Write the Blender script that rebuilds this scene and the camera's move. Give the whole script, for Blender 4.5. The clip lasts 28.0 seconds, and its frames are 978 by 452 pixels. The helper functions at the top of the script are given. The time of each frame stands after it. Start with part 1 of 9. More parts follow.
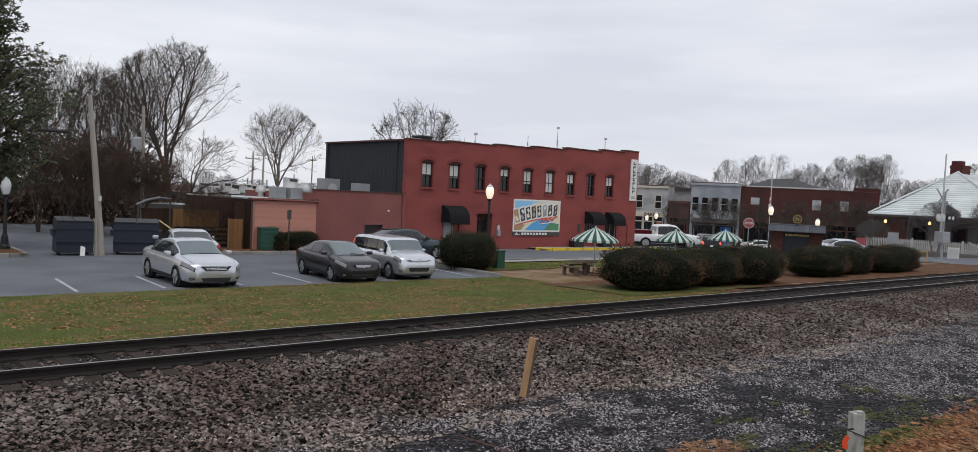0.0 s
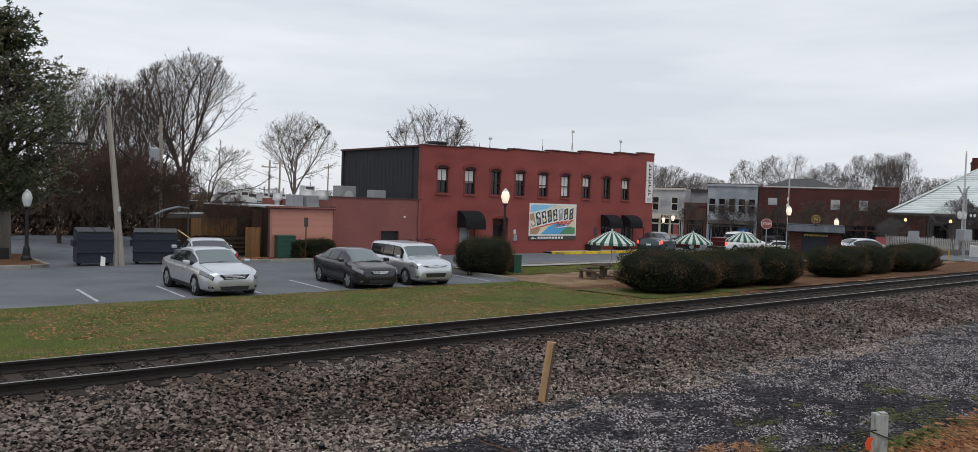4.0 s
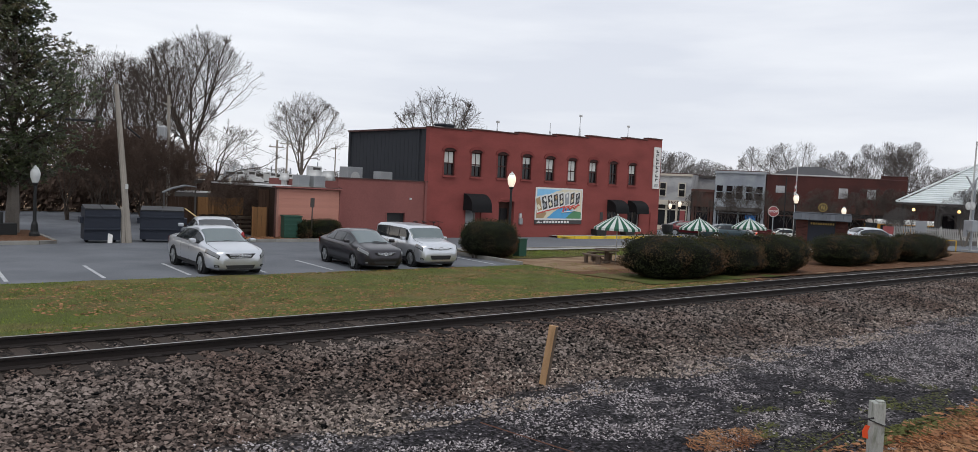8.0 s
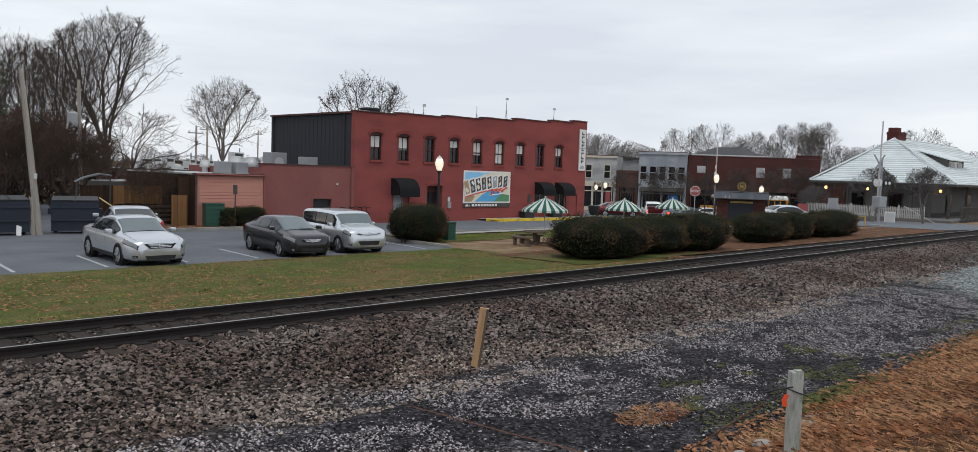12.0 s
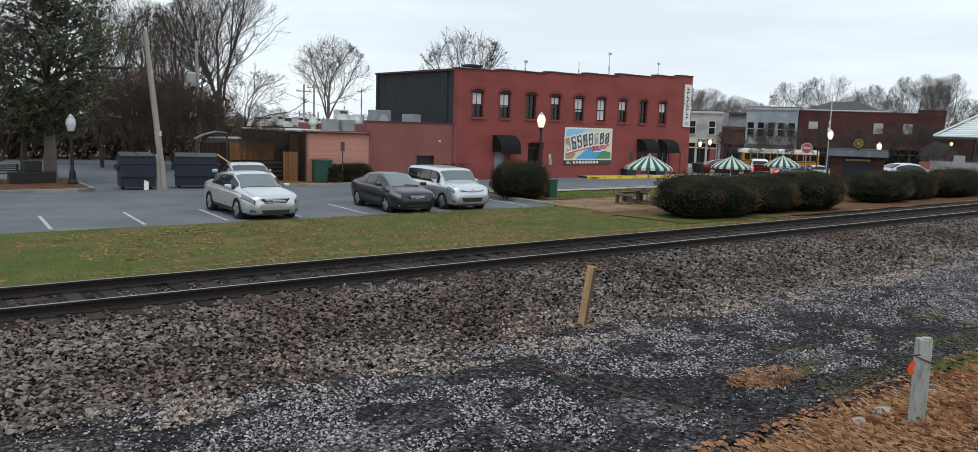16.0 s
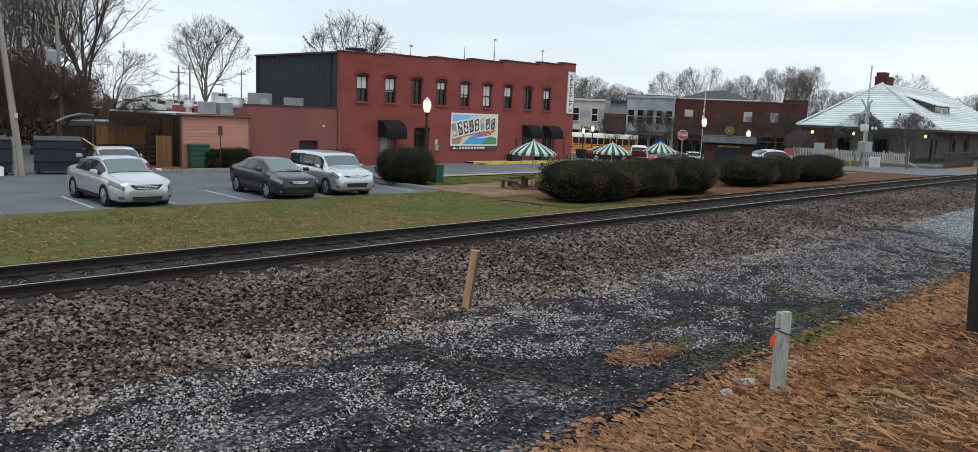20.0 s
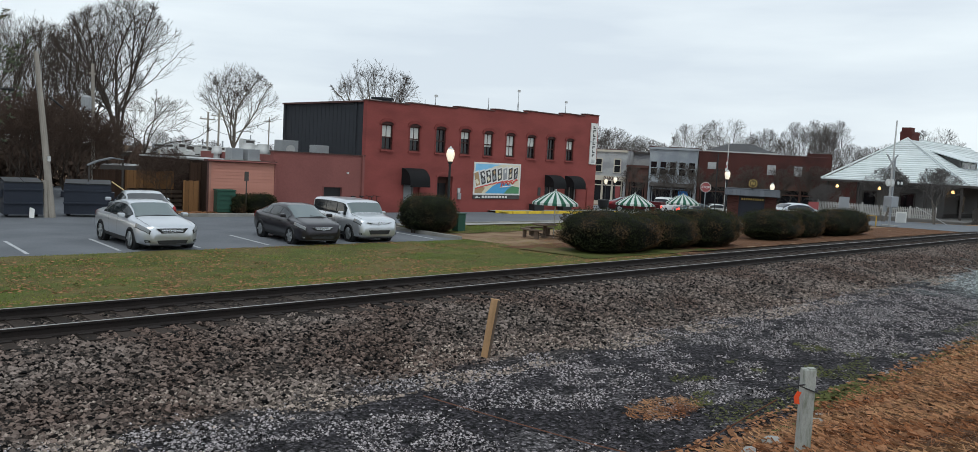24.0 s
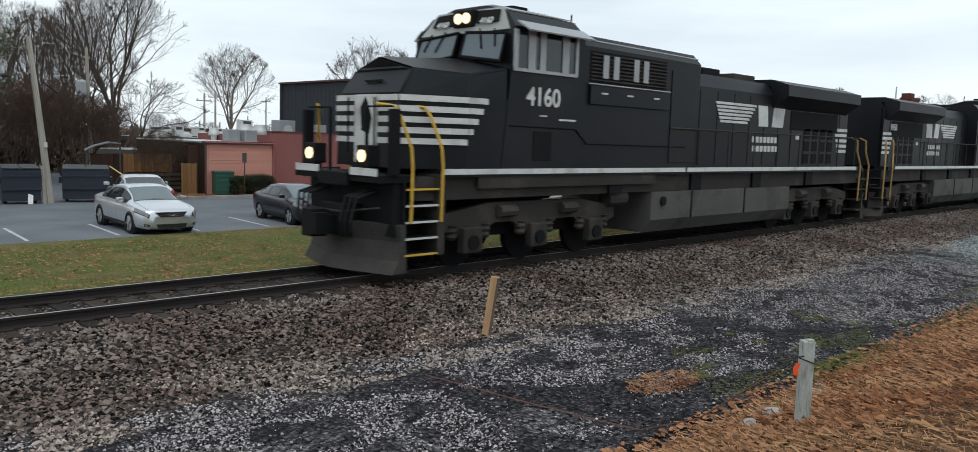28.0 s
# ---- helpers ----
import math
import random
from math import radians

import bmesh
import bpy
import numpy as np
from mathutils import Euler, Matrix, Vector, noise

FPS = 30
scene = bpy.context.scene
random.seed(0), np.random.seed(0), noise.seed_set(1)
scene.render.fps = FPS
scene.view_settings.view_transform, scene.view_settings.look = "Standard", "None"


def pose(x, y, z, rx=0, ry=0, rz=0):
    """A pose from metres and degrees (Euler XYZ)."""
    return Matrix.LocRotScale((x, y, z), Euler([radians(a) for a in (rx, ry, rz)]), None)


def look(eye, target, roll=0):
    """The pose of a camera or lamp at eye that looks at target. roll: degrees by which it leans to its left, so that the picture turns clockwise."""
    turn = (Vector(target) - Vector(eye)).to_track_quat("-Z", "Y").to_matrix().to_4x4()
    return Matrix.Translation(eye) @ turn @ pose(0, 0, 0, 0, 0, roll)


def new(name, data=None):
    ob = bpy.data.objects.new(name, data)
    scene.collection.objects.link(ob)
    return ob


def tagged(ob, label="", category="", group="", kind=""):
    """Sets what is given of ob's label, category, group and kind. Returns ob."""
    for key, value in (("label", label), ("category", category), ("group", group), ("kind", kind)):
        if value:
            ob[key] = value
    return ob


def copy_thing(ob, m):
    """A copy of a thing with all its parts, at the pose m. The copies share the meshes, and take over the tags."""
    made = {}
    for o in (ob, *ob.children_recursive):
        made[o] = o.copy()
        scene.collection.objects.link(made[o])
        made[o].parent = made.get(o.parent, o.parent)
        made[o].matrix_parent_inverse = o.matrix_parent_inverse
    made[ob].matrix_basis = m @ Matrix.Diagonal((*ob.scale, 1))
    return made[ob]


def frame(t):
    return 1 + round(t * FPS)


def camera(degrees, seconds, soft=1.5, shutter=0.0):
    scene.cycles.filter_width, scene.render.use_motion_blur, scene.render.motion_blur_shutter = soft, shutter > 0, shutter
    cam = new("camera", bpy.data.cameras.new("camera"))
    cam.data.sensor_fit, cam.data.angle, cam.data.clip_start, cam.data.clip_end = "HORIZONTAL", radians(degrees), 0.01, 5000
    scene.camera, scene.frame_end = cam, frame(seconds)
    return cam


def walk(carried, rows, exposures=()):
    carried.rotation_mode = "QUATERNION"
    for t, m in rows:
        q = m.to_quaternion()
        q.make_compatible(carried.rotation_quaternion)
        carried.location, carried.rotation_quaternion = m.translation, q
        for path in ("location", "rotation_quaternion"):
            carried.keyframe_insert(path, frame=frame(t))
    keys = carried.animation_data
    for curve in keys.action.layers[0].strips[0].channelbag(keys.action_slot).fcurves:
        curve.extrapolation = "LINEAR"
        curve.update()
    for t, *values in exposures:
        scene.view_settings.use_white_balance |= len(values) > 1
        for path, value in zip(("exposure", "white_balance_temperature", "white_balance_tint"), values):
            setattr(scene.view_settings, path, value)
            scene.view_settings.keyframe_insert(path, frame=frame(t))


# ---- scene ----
# ---- camera: hand-held, standing on the bank beside the line ----
cam = camera(63.0, 28.0, soft=0.5, shutter=0.12)
PATH = [
    (0.0, -0.030, 0.023, 3.143, 87.97, -2.71, -41.19),
    (0.5, 0.010, 0.011, 3.147, 86.87, -1.93, -38.32),
    (1.0, 0.046, 0.030, 3.118, 85.32, 1.23, -38.10),
    (1.5, 0.047, 0.060, 3.113, 84.34, 1.18, -41.32),
    (2.0, -0.010, 0.029, 3.129, 85.34, -0.90, -40.78),
    (2.5, -0.012, 0.035, 3.148, 86.82, -1.34, -40.92),
    (3.0, -0.050, 0.002, 3.146, 86.82, -3.62, -40.34),
    (3.5, -0.026, 0.024, 3.140, 87.37, -2.19, -40.11),
    (5.5, -0.036, -0.010, 3.155, 88.96, -1.65, -39.88),
    (6.0, -0.076, -0.029, 3.157, 86.86, -2.27, -38.27),
    (6.5, -0.036, -0.021, 3.147, 87.15, -0.74, -39.74),
    (7.0, -0.051, -0.040, 3.161, 87.31, -2.84, -40.48),
    (7.5, -0.041, -0.013, 3.136, 86.53, -2.66, -42.03),
    (8.0, -0.013, -0.022, 3.140, 87.05, -2.70, -39.56),
    (8.5, 0.009, -0.002, 3.119, 84.67, -1.67, -41.46),
    (9.0, -0.012, -0.001, 3.122, 86.30, -2.39, -41.64),
    (9.5, -0.037, -0.026, 3.128, 85.84, -2.41, -42.04),
    (10.0, -0.010, 0.003, 3.131, 86.81, -1.93, -43.83),
    (10.5, -0.012, -0.000, 3.144, 87.36, -2.01, -43.89),
    (11.0, 0.000, 0.000, 3.150, 87.76, -1.15, -44.55),
    (11.5, 0.010, -0.000, 3.127, 86.81, -1.49, -45.71),
    (13.5, -0.106, -0.035, 3.154, 84.43, -2.78, -39.68),
    (14.0, -0.094, -0.026, 3.153, 85.12, -1.69, -39.38),
    (14.5, -0.090, -0.071, 3.162, 84.79, -1.31, -34.72),
    (15.0, -0.056, -0.026, 3.148, 84.21, 0.17, -33.66),
    (15.5, -0.154, -0.042, 3.167, 84.97, -2.21, -33.01),
    (16.0, -0.177, 0.054, 3.151, 82.77, -1.75, -37.72),
    (16.5, -0.175, 0.073, 3.172, 85.89, -0.87, -39.39),
    (17.0, -0.141, 0.059, 3.117, 84.01, -2.05, -36.94),
    (17.5, -0.121, 0.061, 3.129, 82.30, -1.11, -40.39),
    (18.0, -0.149, 0.062, 3.118, 82.86, -1.80, -39.67),
    (18.5, -0.133, 0.048, 3.121, 82.88, -2.18, -41.74),
    (19.0, -0.102, 0.044, 3.115, 82.72, -1.17, -43.26),
    (19.5, -0.094, 0.012, 3.110, 82.47, -0.97, -44.05),
    (20.0, -0.081, 0.040, 3.120, 82.05, -2.27, -45.72),
    (20.5, -0.069, 0.050, 3.113, 84.42, -2.53, -44.47),
    (22.5, -0.065, 0.044, 3.115, 84.71, -2.29, -43.11),
    (23.0, -0.088, 0.003, 3.106, 84.10, -2.40, -44.68),
    (23.5, -0.089, 0.025, 3.115, 84.54, -3.36, -44.83),
    (24.0, -0.070, 0.034, 3.119, 85.49, -3.04, -44.07),
    (24.5, -0.096, -0.001, 3.108, 85.30, -2.73, -44.43),
    (25.0, -0.099, -0.003, 3.116, 85.11, -2.36, -44.20),
    (25.5, -0.066, 0.015, 3.112, 84.57, -2.72, -44.39),
    (26.0, -0.092, 0.026, 3.098, 84.41, -2.00, -44.28),
    (26.5, -0.083, 0.012, 3.103, 84.04, -2.24, -43.92),
    (27.0, -0.114, 0.013, 3.117, 83.95, -2.11, -44.40),
    (27.5, -0.131, -0.020, 3.114, 83.97, -2.13, -43.96),
    (28.0, -0.031, 0.024, 3.156, 83.72, -1.77, -44.15),
]
EXPOSURES = [(0.0, -0.05, 6500, 10), (1.0, -0.15, 6480, 5), (2.0, 0.02, 6480, 4), (3.0, -0.05, 6500, 7), (6.0, 0.0, 6500, 8), (8.0, 0.06, 6500, 9), (9.0, 0.0, 6500, 7), (10.0, 0.1, 6500, 7), (11.0, 0.08, 6500, 9), (14.0, -0.08, 6250, 0), (15.0, 0.03, 6270, 1), (16.0, 0.2, 6290, 2), (17.0, -0.02, 6270, 2), (18.0, 0.2, 6290, 1), (20.0, 0.18, 6270, 2), (23.0, 0.0, 6250, 1), (24.0, 0.05, 6260, 2), (25.0, -0.15, 6270, 1), (26.0, -0.05, 6290, 0), (27.0, 0.05, 6290, 0), (28.0, 0.2, 6270, 1)]
walk(cam, [(t, pose(x, y, z, rx, ry, rz)) for t, x, y, z, rx, ry, rz in PATH], EXPOSURES)

# ---- light: flat overcast near dusk ----
world = bpy.data.worlds.new("overcast")
scene.world = world
world.use_nodes = True
wn, wl = world.node_tree.nodes, world.node_tree.links
wn.clear()
w_out = wn.new("ShaderNodeOutputWorld")
w_bg = wn.new("ShaderNodeBackground")
w_sky = wn.new("ShaderNodeTexSky")
w_sky.sky_type, w_sky.sun_disc = "NISHITA", False
w_sky.sun_elevation, w_sky.sun_rotation = radians(12), radians(-30)
w_geo = wn.new("ShaderNodeTexCoord")
w_sep = wn.new("ShaderNodeSeparateXYZ")
w_map = wn.new("ShaderNodeMapping")
w_map.inputs["Scale"].default_value = (1.4, 1.4, 9.0)
w_noise = wn.new("ShaderNodeTexNoise")
w_noise.inputs["Scale"].default_value, w_noise.inputs["Detail"].default_value = 1.6, 6
w_up = wn.new("ShaderNodeValToRGB")
for at, col in ((0.0, (0.74, 0.76, 0.82)), (0.10, (0.76, 0.775, 0.83)), (0.3, (0.72, 0.745, 0.81)), (1.0, (0.66, 0.69, 0.76))):
    e = w_up.color_ramp.elements[0] if at == 0 else (w_up.color_ramp.elements[1] if at == 1.0 else w_up.color_ramp.elements.new(at))
    e.position, e.color = at, (*col, 1)
w_cl = wn.new("ShaderNodeValToRGB")
w_cl.color_ramp.elements[0].position, w_cl.color_ramp.elements[0].color = 0.36, (0.84, 0.85, 0.88, 1)
w_cl.color_ramp.elements[1].position, w_cl.color_ramp.elements[1].color = 0.66, (1.06, 1.05, 1.03, 1)
w_mul = wn.new("ShaderNodeMix")
w_mul.data_type, w_mul.blend_type = "RGBA", "MULTIPLY"
w_mul.inputs[0].default_value = 1.0
w_mix = wn.new("ShaderNodeMix")
w_mix.data_type = "RGBA"
w_mix.inputs[0].default_value = 0.93
w_gain = wn.new("ShaderNodeMix")
w_gain.data_type, w_gain.blend_type = "RGBA", "MULTIPLY"
w_gain.inputs[0].default_value = 1.0
w_gain.inputs[7].default_value = (0.10, 0.10, 0.10, 1)
wl.new(w_geo.outputs["Generated"], w_sep.inputs[0])
wl.new(w_geo.outputs["Generated"], w_map.inputs[0])
wl.new(w_map.outputs[0], w_noise.inputs["Vector"])
wl.new(w_sep.outputs["Z"], w_up.inputs[0])
wl.new(w_noise.outputs["Fac"], w_cl.inputs[0])
wl.new(w_up.outputs[0], w_mul.inputs[6])
wl.new(w_cl.outputs[0], w_mul.inputs[7])
wl.new(w_sky.outputs[0], w_gain.inputs[6])
wl.new(w_gain.outputs[2], w_mix.inputs[6])
wl.new(w_mul.outputs[2], w_mix.inputs[7])
wl.new(w_mix.outputs[2], w_bg.inputs["Color"])
w_bg.inputs["Strength"].default_value = 1.2
wl.new(w_bg.outputs[0], w_out.inputs[0])

sun = new("sun", bpy.data.lights.new("sun", "SUN"))
sun.data.energy, sun.data.angle, sun.data.color = 1.0, radians(30), (1.0, 0.98, 0.95)
sun.matrix_world = look((0, 0, 60), (14, 26, 0))


# ---- materials ----
def material(name, base, rough=0.8, metal=0.0, var=0.25, scale=3.0, fine=40.0, bump=0.2, spec=None, depth=0.02, rand=0.0, island=0.0, second=None, mask=(0.5, 0.62), mscale=1.2, stretch=(1, 1, 1)):
    """A surface with variation at two scales, fine relief, and a second colour in patches."""
    m = bpy.data.materials.new(name)
    m.use_nodes = True
    n, l = m.node_tree.nodes, m.node_tree.links
    b = n["Principled BSDF"]
    b.inputs["Roughness"].default_value, b.inputs["Metallic"].default_value = rough, metal
    b.inputs["Specular IOR Level"].default_value = spec if spec is not None else (0.18 if rough > 0.7 and not metal else 0.5)
    co = n.new("ShaderNodeTexCoord")
    mp = n.new("ShaderNodeMapping")
    mp.inputs["Scale"].default_value = stretch
    l.new(co.outputs["Object"], mp.inputs[0])
    big, small = n.new("ShaderNodeTexNoise"), n.new("ShaderNodeTexNoise")
    big.inputs["Scale"].default_value, big.inputs["Detail"].default_value = scale, 4
    small.inputs["Scale"].default_value, small.inputs["Detail"].default_value = fine, 3
    for x in (big, small):
        l.new(mp.outputs[0], x.inputs["Vector"])
    add = n.new("ShaderNodeMath")
    add.operation = "ADD"
    l.new(big.outputs["Fac"], add.inputs[0])
    l.new(small.outputs["Fac"], add.inputs[1])
    src = add.outputs[0]
    if rand or island:
        info = n.new("ShaderNodeObjectInfo") if rand else n.new("ShaderNodeNewGeometry")
        mad = n.new("ShaderNodeMath")
        mad.operation = "MULTIPLY_ADD"
        l.new(info.outputs["Random" if rand else "Random Per Island"], mad.inputs[0])
        mad.inputs[1].default_value = 2 * (rand or island)
        l.new(src, mad.inputs[2])
        sub = n.new("ShaderNodeMath")
        sub.operation = "SUBTRACT"
        l.new(mad.outputs[0], sub.inputs[0])
        sub.inputs[1].default_value = rand or island
        src = sub.outputs[0]
    rg = n.new("ShaderNodeMapRange")
    rg.inputs["From Min"].default_value, rg.inputs["From Max"].default_value = 0.5, 1.5
    rg.inputs["To Min"].default_value, rg.inputs["To Max"].default_value = 1 - var, 1 + var
    rg.clamp = False
    l.new(src, rg.inputs[0])
    mx = n.new("ShaderNodeMix")
    mx.data_type, mx.blend_type = "RGBA", "MULTIPLY"
    mx.inputs[0].default_value = 1.0
    if second:
        pt = n.new("ShaderNodeTexNoise")
        pt.inputs["Scale"].default_value, pt.inputs["Detail"].default_value = mscale, 5
        l.new(mp.outputs[0], pt.inputs["Vector"])
        rp = n.new("ShaderNodeMapRange")
        rp.inputs["From Min"].default_value, rp.inputs["From Max"].default_value = mask
        l.new(pt.outputs["Fac"], rp.inputs[0])
        tw = n.new("ShaderNodeMix")
        tw.data_type = "RGBA"
        tw.inputs[6].default_value, tw.inputs[7].default_value = (*base, 1), (*second, 1)
        l.new(rp.outputs[0], tw.inputs[0])
        l.new(tw.outputs[2], mx.inputs[6])
    else:
        mx.inputs[6].default_value = (*base, 1)
    l.new(rg.outputs[0], mx.inputs[7])
    l.new(mx.outputs[2], b.inputs["Base Color"])
    if bump:
        bp = n.new("ShaderNodeBump")
        bp.inputs["Strength"].default_value, bp.inputs["Distance"].default_value = bump, depth
        l.new(add.outputs[0], bp.inputs["Height"])
        l.new(bp.outputs[0], b.inputs["Normal"])
    return m


def glowing(name, col, strength):
    m = bpy.data.materials.new(name)
    m.use_nodes = True
    b = m.node_tree.nodes["Principled BSDF"]
    b.inputs["Base Color"].default_value = (*col, 1)
    b.inputs["Emission Color"].default_value, b.inputs["Emission Strength"].default_value = (*col, 1), strength
    return m


def glassy(name, tint, rough=0.05):
    m = bpy.data.materials.new(name)
    m.use_nodes = True
    b = m.node_tree.nodes["Principled BSDF"]
    b.inputs["Base Color"].default_value = (*tint, 1)
    b.inputs["Roughness"].default_value, b.inputs["Specular IOR Level"].default_value = rough, 0.5
    return m


def car_paint(name, base, metal=0.72):
    m = material(name, base, 0.28, metal, 0.06, 2.0, 300, 0.0)
    b = m.node_tree.nodes["Principled BSDF"]
    b.inputs["Coat Weight"].default_value, b.inputs["Coat Roughness"].default_value = 0.5, 0.06
    return m


M = {}
M["asphalt"] = material("asphalt", (0.145, 0.153, 0.168), 0.85, 0, 0.22, 0.6, 60, 0.25, second=(0.115, 0.122, 0.135), mscale=0.35, mask=(0.42, 0.62))
M["road"] = material("road", (0.15, 0.16, 0.175), 0.85, 0, 0.2, 0.4, 60, 0.2)
M["concrete"] = material("concrete", (0.32, 0.31, 0.29), 0.9, 0, 0.25, 1.5, 50, 0.25)
M["kerb"] = material("kerb", (0.24, 0.23, 0.21), 0.9, 0, 0.3, 2.0, 50, 0.25, rand=0.3)
M["yellow_paint"] = material("yellow_paint", (0.72, 0.50, 0.03), 0.7, 0, 0.2, 2.0, 40, 0.15, second=(0.4, 0.3, 0.08), mask=(0.6, 0.75))
M["white_line"] = material("white_line", (0.42, 0.43, 0.44), 0.8, 0, 0.4, 2.0, 40, 0.1)
M["grass"] = material("grass", (0.078, 0.095, 0.022), 0.95, 0, 0.45, 1.2, 30, 0.8, second=(0.13, 0.105, 0.042), mscale=0.55, mask=(0.46, 0.62), depth=0.05)
M["blade"] = material("blade", (0.168, 0.208, 0.036), 0.85, 0, 0.5, 0.8, 20, 0.0, island=0.8, second=(0.215, 0.175, 0.075), mscale=0.45, mask=(0.42, 0.64))
M["dirt"] = material("dirt", (0.20, 0.125, 0.075), 0.95, 0, 0.35, 1.1, 30, 0.6, second=(0.27, 0.19, 0.12), mscale=0.8, mask=(0.45, 0.6), depth=0.04)
M["mulch"] = material("mulch", (0.13, 0.065, 0.035), 0.95, 0, 0.45, 2.0, 60, 0.8, depth=0.04)
M["ballast_stone"] = material("ballast_stone", (0.135, 0.110, 0.097), 0.9, 0, 0.34, 3.0, 50, 0.3, island=1.8, second=(0.092, 0.066, 0.055), mscale=0.45, mask=(0.40, 0.6))
M["grey_stone"] = material("grey_stone", (0.252, 0.229, 0.232), 0.9, 0, 0.34, 3.0, 50, 0.3, island=1.7)
M["tan_stone"] = material("tan_stone", (0.25, 0.205, 0.175), 0.9, 0, 0.32, 3.0, 50, 0.3, island=1.5)
M["straw_bed"] = material("straw_bed", (0.13, 0.068, 0.038), 0.95, 0, 0.6, 1.5, 30, 1.0, second=(0.10, 0.05, 0.025), mscale=0.9, mask=(0.45, 0.62), depth=0.05)
M["straw"] = material("straw", (0.33, 0.185, 0.095), 0.85, 0, 0.3, 2.0, 20, 0.0, island=1.0, second=(0.22, 0.09, 0.04), mscale=0.8, mask=(0.42, 0.62))
M["dead_leaf"] = material("dead_leaf", (0.25, 0.12, 0.06), 0.85, 0, 0.3, 2.0, 20, 0.0, island=0.8)
M["moss"] = material("moss", (0.10, 0.105, 0.035), 0.95, 0, 0.5, 4.0, 60, 0.6)
M["rail_side"] = material("rail_side", (0.016, 0.011, 0.0095), 0.8, 0.2, 0.4, 2.0, 40, 0.3)
M["rail_head"] = material("rail_head", (0.34, 0.32, 0.305), 0.42, 0.8, 0.15, 4.0, 80, 0.05)
M["tie"] = material("tie", (0.038, 0.029, 0.024), 0.9, 0, 0.4, 2.0, 30, 0.5, rand=0.5, stretch=(3, 0.6, 3))
M["fresh_wood"] = material("fresh_wood", (0.50, 0.31, 0.165), 0.8, 0, 0.3, 3.0, 40, 0.3, stretch=(6, 6, 0.6))
M["weathered_post"] = material("weathered_post", (0.42, 0.43, 0.40), 0.9, 0, 0.3, 5.0, 60, 0.4, stretch=(3, 3, 0.6), second=(0.20, 0.22, 0.17), mscale=6, mask=(0.5, 0.7))
M["red_brick"] = material("red_brick", (0.265, 0.072, 0.064), 0.85, 0, 0.20, 0.5, 14, 0.35, second=(0.22, 0.060, 0.054), mscale=0.35, mask=(0.45, 0.65), depth=0.02, stretch=(1, 1, 2.4))
M["annex_red"] = material("annex_red", (0.25, 0.098, 0.088), 0.85, 0, 0.15, 0.5, 14, 0.35, second=(0.225, 0.088, 0.08), mscale=0.4, mask=(0.45, 0.65))
M["arch_brick"] = material("arch_brick", (0.20, 0.050, 0.045), 0.85, 0, 0.25, 3.0, 20, 0.4)
M["charcoal"] = material("charcoal", (0.042, 0.045, 0.052), 0.8, 0, 0.15, 0.6, 20, 0.15)
M["pink_siding"] = material("pink_siding", (0.50, 0.235, 0.18), 0.8, 0, 0.12, 0.7, 30, 0.1, rand=0.2)
M["pink_trim"] = material("pink_trim", (0.40, 0.21, 0.165), 0.8, 0, 0.15, 1.0, 30, 0.1)
M["pale_roof"] = material("pale_roof", (0.46, 0.46, 0.46), 0.8, 0, 0.3, 0.8, 30, 0.2, second=(0.25, 0.245, 0.24), mscale=0.7, mask=(0.45, 0.65))
M["wet_wood"] = material("wet_wood", (0.20, 0.105, 0.045), 0.8, 0, 0.3, 1.5, 30, 0.3, rand=0.4, stretch=(4, 4, 0.5))
M["coping"] = material("coping", (0.10, 0.055, 0.05), 0.85, 0, 0.4, 2.0, 30, 0.4)
M["tar_roof"] = material("tar_roof", (0.09, 0.09, 0.095), 0.9, 0, 0.3, 0.6, 30, 0.2)
M["black_canvas"] = material("black_canvas", (0.012, 0.012, 0.013), 0.8, 0, 0.2, 2.0, 80, 0.2)
M["window_white"] = material("window_white", (0.26, 0.22, 0.21), 0.7, 0, 0.15, 3.0, 60, 0.1)
M["brown_frame"] = material("brown_frame", (0.06, 0.03, 0.027), 0.75, 0, 0.2, 3.0, 60, 0.1)
M["pane"] = glassy("pane", (0.008, 0.009, 0.011), 0.12)
M["blind"] = material("blind", (0.62, 0.63, 0.60), 0.9, 0, 0.15, 1.0, 30, 0.1)
# near-black colour in place of the darkness inside unlit rooms and recesses
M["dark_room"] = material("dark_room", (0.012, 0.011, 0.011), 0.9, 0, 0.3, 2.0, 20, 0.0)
M["grey_metal"] = material("grey_metal", (0.33, 0.34, 0.35), 0.55, 0.3, 0.2, 1.0, 30, 0.1)
M["pale_metal"] = material("pale_metal", (0.55, 0.55, 0.54), 0.5, 0.3, 0.2, 1.0, 30, 0.1)
M["galvanised"] = material("galvanised", (0.34, 0.36, 0.38), 0.5, 0.5, 0.15, 2.0, 30, 0.05)
M["black_iron"] = material("black_iron", (0.015, 0.016, 0.016), 0.6, 0.2, 0.2, 3.0, 60, 0.1)
M["white_paint"] = material("white_paint", (0.68, 0.67, 0.64), 0.7, 0, 0.15, 1.0, 40, 0.1)
M["fence_white"] = material("fence_white", (0.48, 0.47, 0.45), 0.8, 0, 0.2, 1.0, 40, 0.1)
